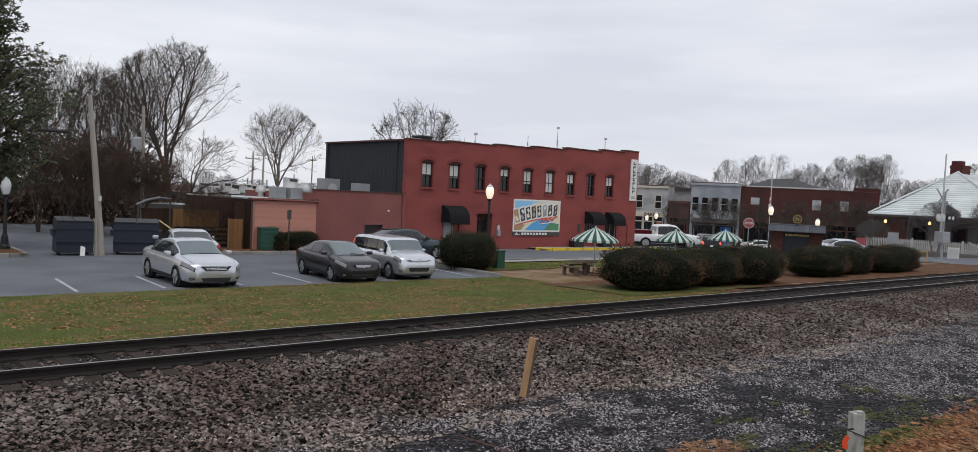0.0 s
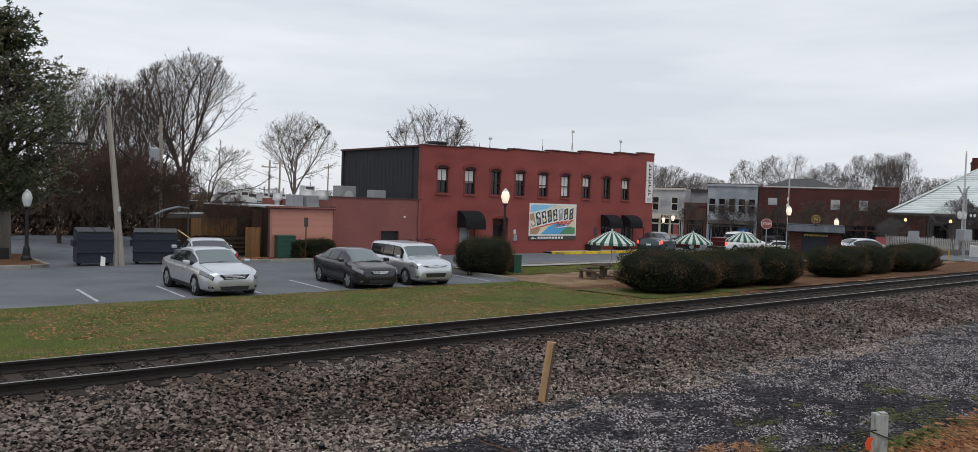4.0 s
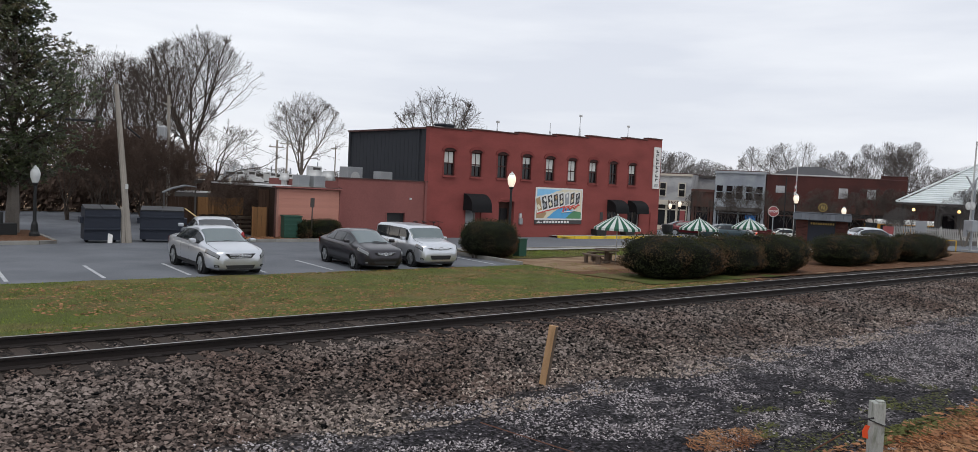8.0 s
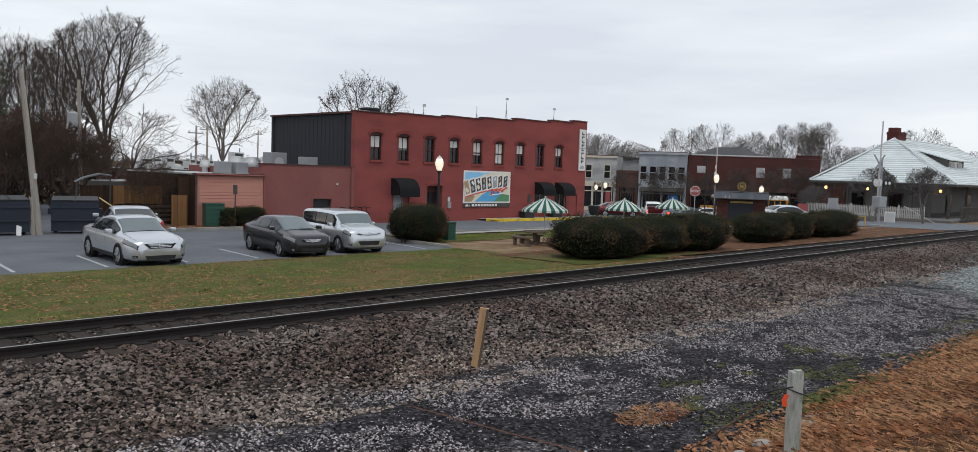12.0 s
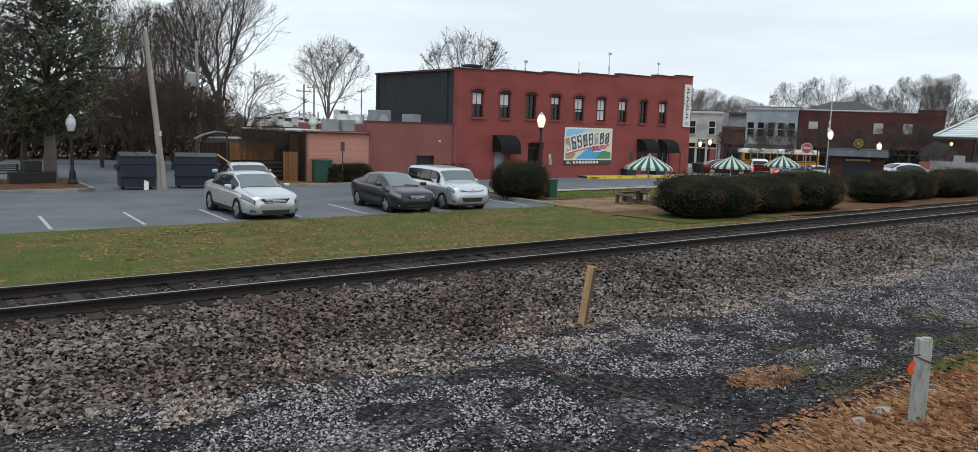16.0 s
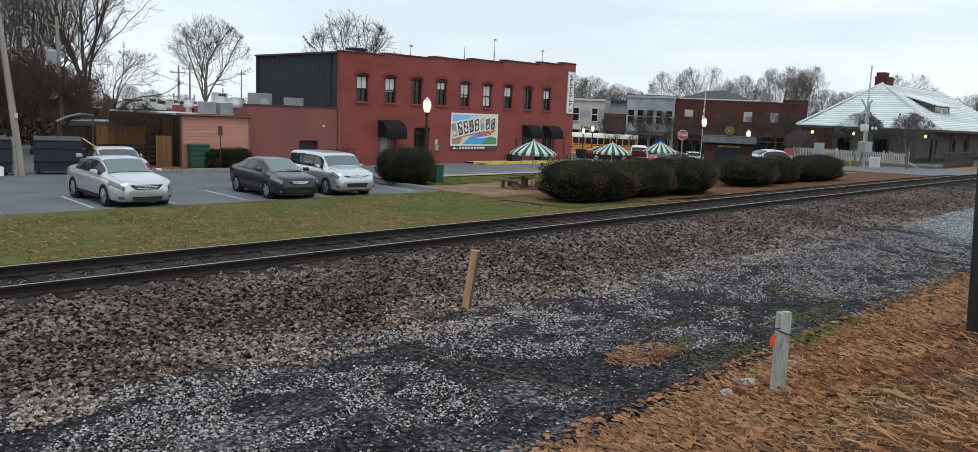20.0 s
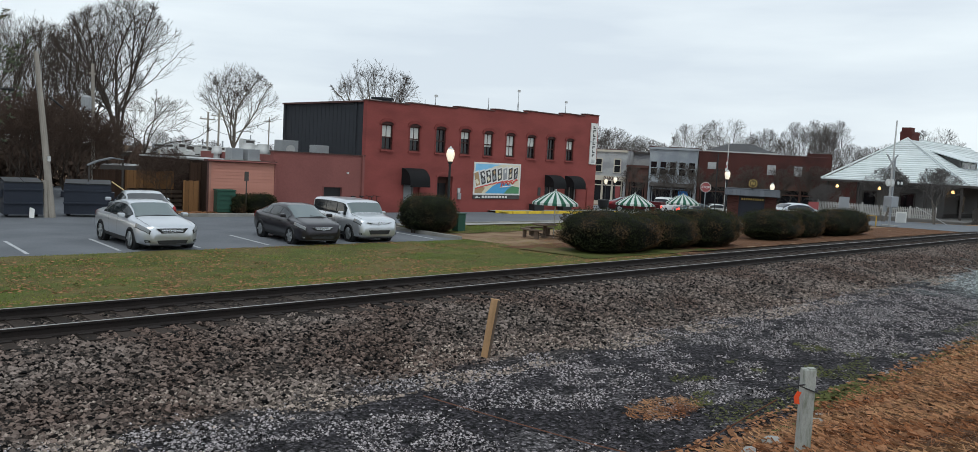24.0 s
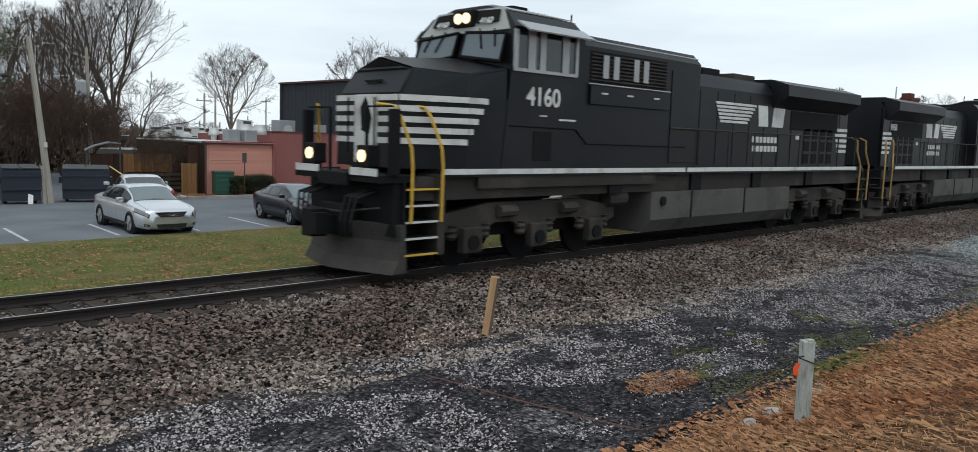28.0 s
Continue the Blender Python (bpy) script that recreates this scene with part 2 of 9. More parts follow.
M["cream_paint"] = material("cream_paint", (0.55, 0.50, 0.42), 0.8, 0, 0.15, 0.7, 30, 0.1)
M["grey_brick"] = material("grey_brick", (0.36, 0.38, 0.40), 0.85, 0, 0.22, 0.5, 12, 0.2, second=(0.28, 0.30, 0.33), mscale=0.4)
M["pale_brick"] = material("pale_brick", (0.42, 0.42, 0.42), 0.85, 0, 0.25, 0.4, 12, 0.2, second=(0.30, 0.30, 0.31), mscale=0.5)
M["far_brick"] = material("far_brick", (0.080, 0.032, 0.028), 0.9, 0, 0.25, 0.4, 12, 0.2, second=(0.058, 0.027, 0.025), mscale=0.3)
M["shop_brick"] = material("shop_brick", (0.10, 0.052, 0.042), 0.9, 0, 0.2, 0.6, 12, 0.2)
M["chimney_brick"] = material("chimney_brick", (0.095, 0.032, 0.028), 0.9, 0, 0.2, 1.0, 12, 0.2)
M["monument_brick"] = material("monument_brick", (0.085, 0.038, 0.032), 0.9, 0, 0.2, 2.0, 30, 0.3, rand=0.7)
M["mortar"] = material("mortar", (0.12, 0.10, 0.09), 0.95, 0, 0.2, 2.0, 40, 0.2)
M["slate"] = material("slate", (0.06, 0.066, 0.078), 0.7, 0, 0.25, 2.0, 30, 0.2, rand=0.4)
M["depot_roof"] = material("depot_roof", (0.60, 0.64, 0.64), 0.6, 0, 0.16, 0.7, 25, 0.1, rand=0.35)
M["depot_wall"] = material("depot_wall", (0.15, 0.145, 0.14), 0.85, 0, 0.15, 0.5, 30, 0.1)
M["depot_trim"] = material("depot_trim", (0.075, 0.068, 0.064), 0.85, 0, 0.15, 0.5, 30, 0.1)
M["shingle_grey"] = material("shingle_grey", (0.16, 0.165, 0.175), 0.9, 0, 0.25, 0.6, 20, 0.2)
M["pole_wood"] = material("pole_wood", (0.30, 0.27, 0.235), 0.9, 0, 0.25, 1.5, 30, 0.4, stretch=(4, 4, 0.4))
M["fence_wood"] = material("fence_wood", (0.042, 0.024, 0.016), 0.85, 0, 0.25, 1.5, 30, 0.3, rand=0.4, stretch=(4, 4, 0.5))
M["navy"] = material("navy", (0.017, 0.022, 0.036), 0.6, 0.1, 0.25, 1.0, 30, 0.1)
M["green_box"] = material("green_box", (0.015, 0.07, 0.045), 0.6, 0, 0.2, 1.0, 30, 0.1)
M["bark"] = material("bark", (0.075, 0.06, 0.05), 0.95, 0, 0.4, 1.5, 25, 0.6, stretch=(3, 3, 0.7))
M["pale_bark"] = material("pale_bark", (0.17, 0.15, 0.13), 0.95, 0, 0.3, 1.5, 25, 0.5)
# skyline haze is put into this paler colour; the grey station trees share it
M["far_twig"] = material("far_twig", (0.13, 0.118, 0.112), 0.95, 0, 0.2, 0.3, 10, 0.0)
M["twig"] = material("twig", (0.085, 0.07, 0.06), 0.95, 0, 0.25, 0.5, 10, 0.0)
M["brown_twig"] = material("brown_twig", (0.085, 0.058, 0.045), 0.95, 0, 0.25, 0.5, 10, 0.0)
M["hedge_leaf"] = material("hedge_leaf", (0.026, 0.030, 0.013), 0.95, 0, 0.35, 1.2, 10, 0.0, island=0.8, spec=0.08, second=(0.085, 0.050, 0.028), mscale=0.8, mask=(0.46, 0.64))
# near-black: the shade inside a shrub is put into the core's colour
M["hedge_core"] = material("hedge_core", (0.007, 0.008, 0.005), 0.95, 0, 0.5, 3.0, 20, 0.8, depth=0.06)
M["magnolia_leaf"] = material("magnolia_leaf", (0.042, 0.054, 0.018), 0.62, 0, 0.3, 0.6, 10, 0.0, island=0.9, second=(0.085, 0.065, 0.025), mscale=0.7, mask=(0.5, 0.68))
M["bench_wood"] = material("bench_wood", (0.14, 0.105, 0.08), 0.9, 0, 0.25, 2.0, 30, 0.3, rand=0.3)
M["umbrella_green"] = material("umbrella_green", (0.025, 0.095, 0.06), 0.8, 0, 0.12, 2.0, 60, 0.1)
M["umbrella_white"] = material("umbrella_white", (0.52, 0.54, 0.52), 0.8, 0, 0.1, 2.0, 60, 0.1)
M["lamp_globe"] = glowing("lamp_globe", (1.0, 0.85, 0.66), 0.60)
M["lamp_off"] = material("lamp_off", (0.62, 0.64, 0.63), 0.3, 0, 0.05, 2.0, 20, 0.0)
M["warm_light"] = glowing("warm_light", (1.0, 0.55, 0.2), 3.0)
M["rubber"] = material("rubber", (0.014, 0.014, 0.015), 0.85, 0, 0.2, 3.0, 60, 0.1)
M["alloy"] = material("alloy", (0.42, 0.43, 0.44), 0.35, 0.8, 0.1, 3.0, 60, 0.0)
# paler than car_glass: the sky's reflection is put into the windscreen colour
M["screen_glass"] = material("screen_glass", (0.11, 0.14, 0.145), 0.06, 0.0, 0.1, 1.0, 20, 0.0, spec=0.9)
M["car_glass"] = glassy("car_glass", (0.018, 0.022, 0.026), 0.06)
M["chrome"] = material("chrome", (0.65, 0.66, 0.67), 0.2, 0.95, 0.05, 3.0, 60, 0.0)
M["black_plastic"] = material("black_plastic", (0.013, 0.013, 0.014), 0.55, 0, 0.15, 3.0, 60, 0.0)
M["lens_clear"] = glassy("lens_clear", (0.22, 0.23, 0.24), 0.45)
M["lens_side"] = glassy("lens_side", (0.26, 0.24, 0.22), 0.45)
M["lens_red"] = glassy("lens_red", (0.32, 0.008, 0.01), 0.15)
M["tail_glow"] = glowing("tail_glow", (1.0, 0.08, 0.05), 1.6)
M["head_glow"] = glowing("head_glow", (1.0, 0.86, 0.62), 5.0)
M["silver_paint"] = car_paint("silver_paint", (0.60, 0.62, 0.65))
M["bright_silver"] = car_paint("bright_silver", (0.66, 0.68, 0.71))
M["graphite_paint"] = car_paint("graphite_paint", (0.040, 0.037, 0.043))
M["teal_paint"] = car_paint("teal_paint", (0.05, 0.075, 0.085))
M["maroon_paint"] = car_paint("maroon_paint", (0.11, 0.008, 0.012))
M["white_car"] = car_paint("white_car", (0.72, 0.72, 0.71), 0.0)
M["black_car"] = car_paint("black_car", (0.012, 0.012, 0.014))
M["blue_grey_paint"] = car_paint("blue_grey_paint", (0.19, 0.21, 0.24))
M["bus_yellow"] = material("bus_yellow", (0.68, 0.30, 0.015), 0.45, 0, 0.06, 1.0, 60, 0.0)
M["bus_white"] = material("bus_white", (0.72, 0.71, 0.68), 0.5, 0, 0.06, 1.0, 60, 0.0)
M["loco_black"] = material("loco_black", (0.0045, 0.0055, 0.0078), 0.45, 0, 0.35, 0.7, 25, 0.05, second=(0.009, 0.0095, 0.0115), mscale=0.5, spec=0.22)
M["loco_dirty"] = material("loco_dirty", (0.036, 0.032, 0.029), 0.85, 0, 0.4, 1.0, 25, 0.2, second=(0.055, 0.047, 0.040), mscale=0.9)
M["loco_dark"] = material("loco_dark", (0.006, 0.006, 0.007), 0.8, 0, 0.3, 1.0, 25, 0.1)
M["loco_white"] = material("loco_white", (0.58, 0.575, 0.56), 0.6, 0, 0.18, 2.0, 25, 0.05, second=(0.36, 0.34, 0.31), mscale=2, mask=(0.48, 0.72))
M["loco_glass"] = glassy("loco_glass", (0.09, 0.11, 0.125), 0.05)
M["tank_grey"] = material("tank_grey", (0.085, 0.08, 0.076), 0.8, 0, 0.3, 0.8, 25, 0.15, second=(0.05, 0.046, 0.043), mscale=0.7)
M["plough_grey"] = material("plough_grey", (0.050, 0.045, 0.042), 0.85, 0, 0.4, 1.0, 25, 0.2, second=(0.04, 0.037, 0.035), mscale=1.2)
M["pale_grey_paint"] = material("pale_grey_paint", (0.34, 0.35, 0.33), 0.6, 0, 0.2, 1.0, 25, 0.05)
M["dusty_yellow"] = material("dusty_yellow", (0.30, 0.19, 0.06), 0.7, 0, 0.3, 3.0, 30, 0.05)
M["rail_yellow"] = material("rail_yellow", (0.50, 0.31, 0.035), 0.6, 0, 0.2, 3.0, 30, 0.05)
M["sign_red"] = material("sign_red", (0.30, 0.07, 0.07), 0.6, 0, 0.1, 2.0, 30, 0.0)
M["orange_tape"] = material("orange_tape", (0.80, 0.09, 0.02), 0.7, 0, 0.1, 6.0, 60, 0.1)
M["wire"] = material("wire", (0.02, 0.02, 0.022), 0.7, 0, 0.1, 1.0, 30, 0.0)
M["rusty_wire"] = material("rusty_wire", (0.16, 0.07, 0.04), 0.8, 0.2, 0.2, 3.0, 30, 0.0)
for nm, c in (("mural_blue", (0.10, 0.38, 0.68)), ("mural_sky", (0.25, 0.55, 0.80)), ("mural_cream", (0.72, 0.66, 0.50)), ("mural_red", (0.60, 0.09, 0.07)), ("mural_green", (0.10, 0.27, 0.13)), ("mural_dark", (0.06, 0.055, 0.055)), ("mural_white", (0.74, 0.73, 0.70)), ("mural_tan", (0.42, 0.28, 0.15)), ("mural_teal", (0.12, 0.34, 0.42)), ("gold", (0.55, 0.38, 0.10)), ("door_blue", (0.05, 0.13, 0.28)), ("sign_blue", (0.06, 0.25, 0.65)), ("tan_tube", (0.66, 0.50, 0.24))):
    M[nm] = material(nm, c, 0.7, 0, 0.14, 2.5, 50, 0.05)


def trackside():
    """Ground beside the line: coal-dark grit by the bank, pale crushed stone towards the crossing, brown ballast up to the rails."""
    m = material("trackside", (0.046, 0.037, 0.032), 0.95, 0, 0.65, 2.0, 38, 1.0, second=(0.062, 0.047, 0.038), mscale=0.5, mask=(0.4, 0.65), depth=0.05)
    n, l = m.node_tree.nodes, m.node_tree.links
    b = n["Principled BSDF"]
    brown = b.inputs["Base Color"].links[0].from_socket
    co = n.new("ShaderNodeTexCoord")
    sep = n.new("ShaderNodeSeparateXYZ")
    l.new(co.outputs["Object"], sep.inputs[0])
    nz, nf, ng = (n.new("ShaderNodeTexNoise") for _ in range(3))
    for x, sc in ((nz, 0.35), (nf, 1.1), (ng, 34.0)):
        x.inputs["Scale"].default_value, x.inputs["Detail"].default_value = sc, 6
        l.new(co.outputs["Object"], x.inputs["Vector"])

    def op(kind, a, c, clamp=False):
        k = n.new("ShaderNodeMath")
        k.operation, k.use_clamp = kind, clamp
        for i, v in enumerate((a, c)):
            if isinstance(v, (int, float)):
                k.inputs[i].default_value = v
            else:
                l.new(v, k.inputs[i])
        return k.outputs[0]

    def mixc(f, a, c):
        k = n.new("ShaderNodeMix")
        k.data_type = "RGBA"
        l.new(f, k.inputs[0])
        for i, v in ((6, a), (7, c)):
            if isinstance(v, tuple):
                k.inputs[i].default_value = (*v, 1)
            else:
                l.new(v, k.inputs[i])
        return k.outputs[2]

    x, y = sep.outputs["X"], sep.outputs["Y"]
    wob = op("MULTIPLY", op("SUBTRACT", nz.outputs["Fac"], 0.5), 5.0)
    fine = op("MULTIPLY", op("SUBTRACT", nf.outputs["Fac"], 0.5), 2.5)
    grit = op("MULTIPLY", op("SUBTRACT", ng.outputs["Fac"], 0.42), 5.0, True)
    dark = mixc(grit, (0.021, 0.0182, 0.0215), (0.066, 0.060, 0.066))
    grey = mixc(grit, (0.066, 0.060, 0.063), (0.185, 0.170, 0.174))
    patch = op("MULTIPLY", op("ADD", op("SUBTRACT", nf.outputs["Fac"], 0.52), op("MULTIPLY", op("SUBTRACT", nz.outputs["Fac"], 0.5), 1.5)), 5.0, True)
    strip = mixc(patch, dark, grey)
    f = op("DIVIDE", op("ADD", op("SUBTRACT", y, 8.1), op("ADD", op("MULTIPLY", wob, 0.6), op("MULTIPLY", fine, 0.5))), 1.3, True)
    both = mixc(f, strip, brown)
    pale = mixc(grit, (0.235, 0.255, 0.255), (0.34, 0.36, 0.355))
    edge = op("DIVIDE", op("SUBTRACT", op("ADD", op("MULTIPLY", x, 0.11), op("ADD", 6.0, op("ADD", wob, fine))), y), 1.2, True)
    start = op("DIVIDE", op("ADD", op("SUBTRACT", x, 24.5), op("MULTIPLY", wob, 1.6)), 2.5, True)
    out = mixc(op("MULTIPLY", edge, start), both, pale)
    # stone cells of random tone; the shade in the gaps between is painted in
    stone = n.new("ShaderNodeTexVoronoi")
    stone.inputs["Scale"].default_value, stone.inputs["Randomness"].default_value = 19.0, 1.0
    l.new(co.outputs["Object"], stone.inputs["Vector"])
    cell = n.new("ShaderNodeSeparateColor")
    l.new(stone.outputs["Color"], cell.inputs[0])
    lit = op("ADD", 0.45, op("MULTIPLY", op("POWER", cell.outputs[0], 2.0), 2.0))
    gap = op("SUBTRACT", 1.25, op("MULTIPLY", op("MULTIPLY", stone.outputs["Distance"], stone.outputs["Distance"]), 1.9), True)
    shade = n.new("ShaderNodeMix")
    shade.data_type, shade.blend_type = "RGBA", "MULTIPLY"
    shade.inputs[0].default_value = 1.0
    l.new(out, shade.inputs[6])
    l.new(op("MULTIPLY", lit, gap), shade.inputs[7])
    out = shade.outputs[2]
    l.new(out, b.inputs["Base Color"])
    return m


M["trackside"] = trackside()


# ---- building helpers ----
def mesh_of(name, bm, mat, smooth=None):
    me = bpy.data.meshes.new(name)
    bm.to_mesh(me)
    bm.free()
    me.materials.append(M[mat])
    if smooth is not None:
        for p in me.polygons:
            p.use_smooth = True
        me.set_sharp_from_angle(angle=radians(smooth))
    return me


def part(name, bm, mat, parent, label="", smooth=None, at=None):
    ob = new(name, mesh_of(name, bm, mat, smooth))
    ob.parent = parent
    if at is not None:
        ob.matrix_basis = at
    return tagged(ob, label)


def piece(name, me, parent, at):
    ob = new(name, me)
    ob.parent = parent
    ob.matrix_basis = at
    return ob


def thing(name, label, category, at=None, group="", kind=""):
    ob = new(name)
    ob.empty_display_size = 0.2
    if at is not None:
        ob.matrix_basis = at
    return tagged(ob, label, category, group, kind)


def solid(name, bm, mat, label, category, at=None, group="", kind="", smooth=None):
    ob = new(name, mesh_of(name, bm, mat, smooth))
    if at is not None:
        ob.matrix_basis = at
    return tagged(ob, label, category, group, kind)


def raw(name, verts, faces, mat, label="", category="", kind="", parent=None, smooth=False):
    me = bpy.data.meshes.new(name)
    me.from_pydata(verts, [], faces)
    me.materials.append(M[mat])
    if smooth:
        me.polygons.foreach_set("use_smooth", [True] * len(me.polygons))
    ob = new(name, me)
    ob.parent = parent
    return tagged(ob, label, category, "", kind)


def BM(*makers):
    bm = bmesh.new()
    for f, *a in makers:
        f(bm, *a)
    return bm


def box(bm, x0, x1, y0, y1, z0, z1, bev=0.0):
    r = bmesh.ops.create_cube(bm, size=1.0)
    m = Matrix.Translation(((x0 + x1) / 2, (y0 + y1) / 2, (z0 + z1) / 2)) @ Matrix.Diagonal((abs(x1 - x0), abs(y1 - y0), abs(z1 - z0), 1))
    bmesh.ops.transform(bm, matrix=m, verts=r["verts"])
    if bev:
        es = list({e for v in r["verts"] for e in v.link_edges})
        bmesh.ops.bevel(bm, geom=es, offset=bev, segments=2, affect="EDGES", profile=0.6)


def boxb(*a):
    return BM((box, *a))


def prism(bm, pts, a, b, axis="y"):
    """The outline pts (two numbers each) drawn from a to b along an axis."""
    def at(p, q):
        return (p[0], q, p[1]) if axis == "y" else ((q, p[0], p[1]) if axis == "x" else (p[0], p[1], q))
    va, vb = [bm.verts.new(at(p, a)) for p in pts], [bm.verts.new(at(p, b)) for p in pts]
    n = len(pts)
    fs = [bm.faces.new(va), bm.faces.new(vb[::-1])]
    for i in range(n):
        fs.append(bm.faces.new((va[i], vb[i], vb[(i + 1) % n], va[(i + 1) % n])))
    bmesh.ops.recalc_face_normals(bm, faces=fs)


def tube(bm, pts, r0, r1=None, sides=8, cap=True):
    r1 = r0 if r1 is None else r1
    pts = [Vector(p) for p in pts]
    rings, n = [], len(pts)
    for i, p in enumerate(pts):
        d = (pts[min(i + 1, n - 1)] - pts[max(i - 1, 0)]).normalized()
        u = d.orthogonal().normalized() if i == 0 else (u - d * u.dot(d)).normalized()
        w, r = d.cross(u), r0 + (r1 - r0) * i / max(n - 1, 1)
        rings.append([bm.verts.new(p + (u * math.cos(2 * math.pi * k / sides) + w * math.sin(2 * math.pi * k / sides)) * r) for k in range(sides)])
    for a, b in zip(rings, rings[1:]):
        for k in range(sides):
            bm.faces.new((a[k], a[(k + 1) % sides], b[(k + 1) % sides], b[k]))
    if cap:
        bm.faces.new(rings[0][::-1])
        bm.faces.new(rings[-1])


def lathe(bm, prof, sides=16, cx=0.0, cy=0.0):
    """Turned about z: prof is (radius, height) from below."""
    rings = [[bm.verts.new((cx + r * math.cos(2 * math.pi * k / sides), cy + r * math.sin(2 * math.pi * k / sides), z)) for k in range(sides)] for r, z in prof]
    for a, b in zip(rings, rings[1:]):
        for k in range(sides):
            bm.faces.new((a[k], a[(k + 1) % sides], b[(k + 1) % sides], b[k]))
    bm.faces.new(rings[0][::-1])
    bm.faces.new(rings[-1])


def wheel_disc(bm, r, y0, y1, sides=20, cx=0.0, cz=0.0):
    prism(bm, [(cx + r * math.cos(2 * math.pi * k / sides), cz + r * math.sin(2 * math.pi * k / sides)) for k in range(sides)], y0, y1, "y")


def quad(bm, a, b, c, d):
    bm.faces.new([bm.verts.new(p) for p in (a, b, c, d)])


def slab(bm, a, b, c, d, thick):
    """A thin plate on four corners, thick along its normal."""
    n = (Vector(b) - Vector(a)).cross(Vector(d) - Vector(a)).normalized() * thick
    lo, hi = [bm.verts.new(p) for p in (a, b, c, d)], [bm.verts.new(Vector(p) + n) for p in (a, b, c, d)]
    fs = [bm.faces.new(lo[::-1]), bm.faces.new(hi)] + [bm.faces.new((lo[i], lo[(i + 1) % 4], hi[(i + 1) % 4], hi[i])) for i in range(4)]
    return fs


def words(name, text, size, mat, parent, at, depth=0.006, label=""):
    cu = bpy.data.curves.new(name, "FONT")
    cu.body, cu.size, cu.extrude, cu.align_x, cu.align_y = text, size, depth, "CENTER", "CENTER"
    cu.offset = size * 0.02
    tmp = bpy.data.objects.new(name, cu)
    scene.collection.objects.link(tmp)
    me = bpy.data.meshes.new_from_object(tmp.evaluated_get(bpy.context.evaluated_depsgraph_get()))
    bpy.data.objects.remove(tmp)
    me.materials.clear()
    me.materials.append(M[mat])
    ob = new(name, me)
    ob.parent = parent
    ob.matrix_basis = at
    return tagged(ob, label)


def pierced_wall(bm, x0, x1, y0, y1, z0, z1, holes):
    """One wall of welded cells, with the holes (x, x, z, z) left out."""
    xs = sorted({x0, x1, *[v for h in holes for v in h[:2] if x0 <= v <= x1]})
    zs = sorted({z0, z1, *[v for h in holes for v in h[2:] if z0 <= v <= z1]})
    full = {}
    for i in range(len(xs) - 1):
        for j in range(len(zs) - 1):
            cx, cz = (xs[i] + xs[i + 1]) / 2, (zs[j] + zs[j + 1]) / 2
            full[i, j] = not any(a < cx < b and c < cz < d for a, b, c, d in holes)
    made = {}

    def v(i, j, y):
        if (i, j, y) not in made:
            made[i, j, y] = bm.verts.new((xs[i], y, zs[j]))
        return made[i, j, y]

    for (i, j), f in full.items():
        if not f:
            continue
        bm.faces.new((v(i, j, y0), v(i + 1, j, y0), v(i + 1, j + 1, y0), v(i, j + 1, y0)))
        bm.faces.new((v(i, j + 1, y1), v(i + 1, j + 1, y1), v(i + 1, j, y1), v(i, j, y1)))
        for di, dj, (a, b) in ((-1, 0, ((i, j), (i, j + 1))), (1, 0, ((i + 1, j + 1), (i + 1, j))), (0, -1, ((i + 1, j), (i, j))), (0, 1, ((i, j + 1), (i + 1, j + 1)))):
            if not full.get((i + di, j + dj), False):
                bm.faces.new((v(*a, y0), v(*b, y0), v(*b, y1), v(*a, y1)))
    bmesh.ops.recalc_face_normals(bm, faces=bm.faces[:])


rng = random.Random(7)


def smooth01(v):
    v = max(0.0, min(1.0, v))
    return v * v * (3 - 2 * v)


def ground_z(x, y):
    """Height of the land: bank, service strip, ballast shoulder, verge, town falling away."""
    if y < 4.4:
        z = 0.40 * min(4.4 - y, 4.2) + 0.05 * noise.noise((x * 0.4, y * 0.5, 3.0)) * smooth01((4.4 - y) / 1.0)
    elif y < 8.6:
        z = 0.0
    elif y < 11.3:
        z = 0.30 * smooth01((y - 8.6) / 2.7)
    elif y < 14.9:
        z = 0.30
    elif y < 16.6:
        z = 0.30 - 0.17 * smooth01((y - 14.9) / 1.7)
    elif y < 23.4:
        z = 0.13 - 0.11 * smooth01((y - 16.6) / 6.8)
    else:
        z = 0.0
    if y > 23:
        z -= 1.65 * smooth01((x - 44) / 38) * smooth01((y - 24) / 12)
    return z


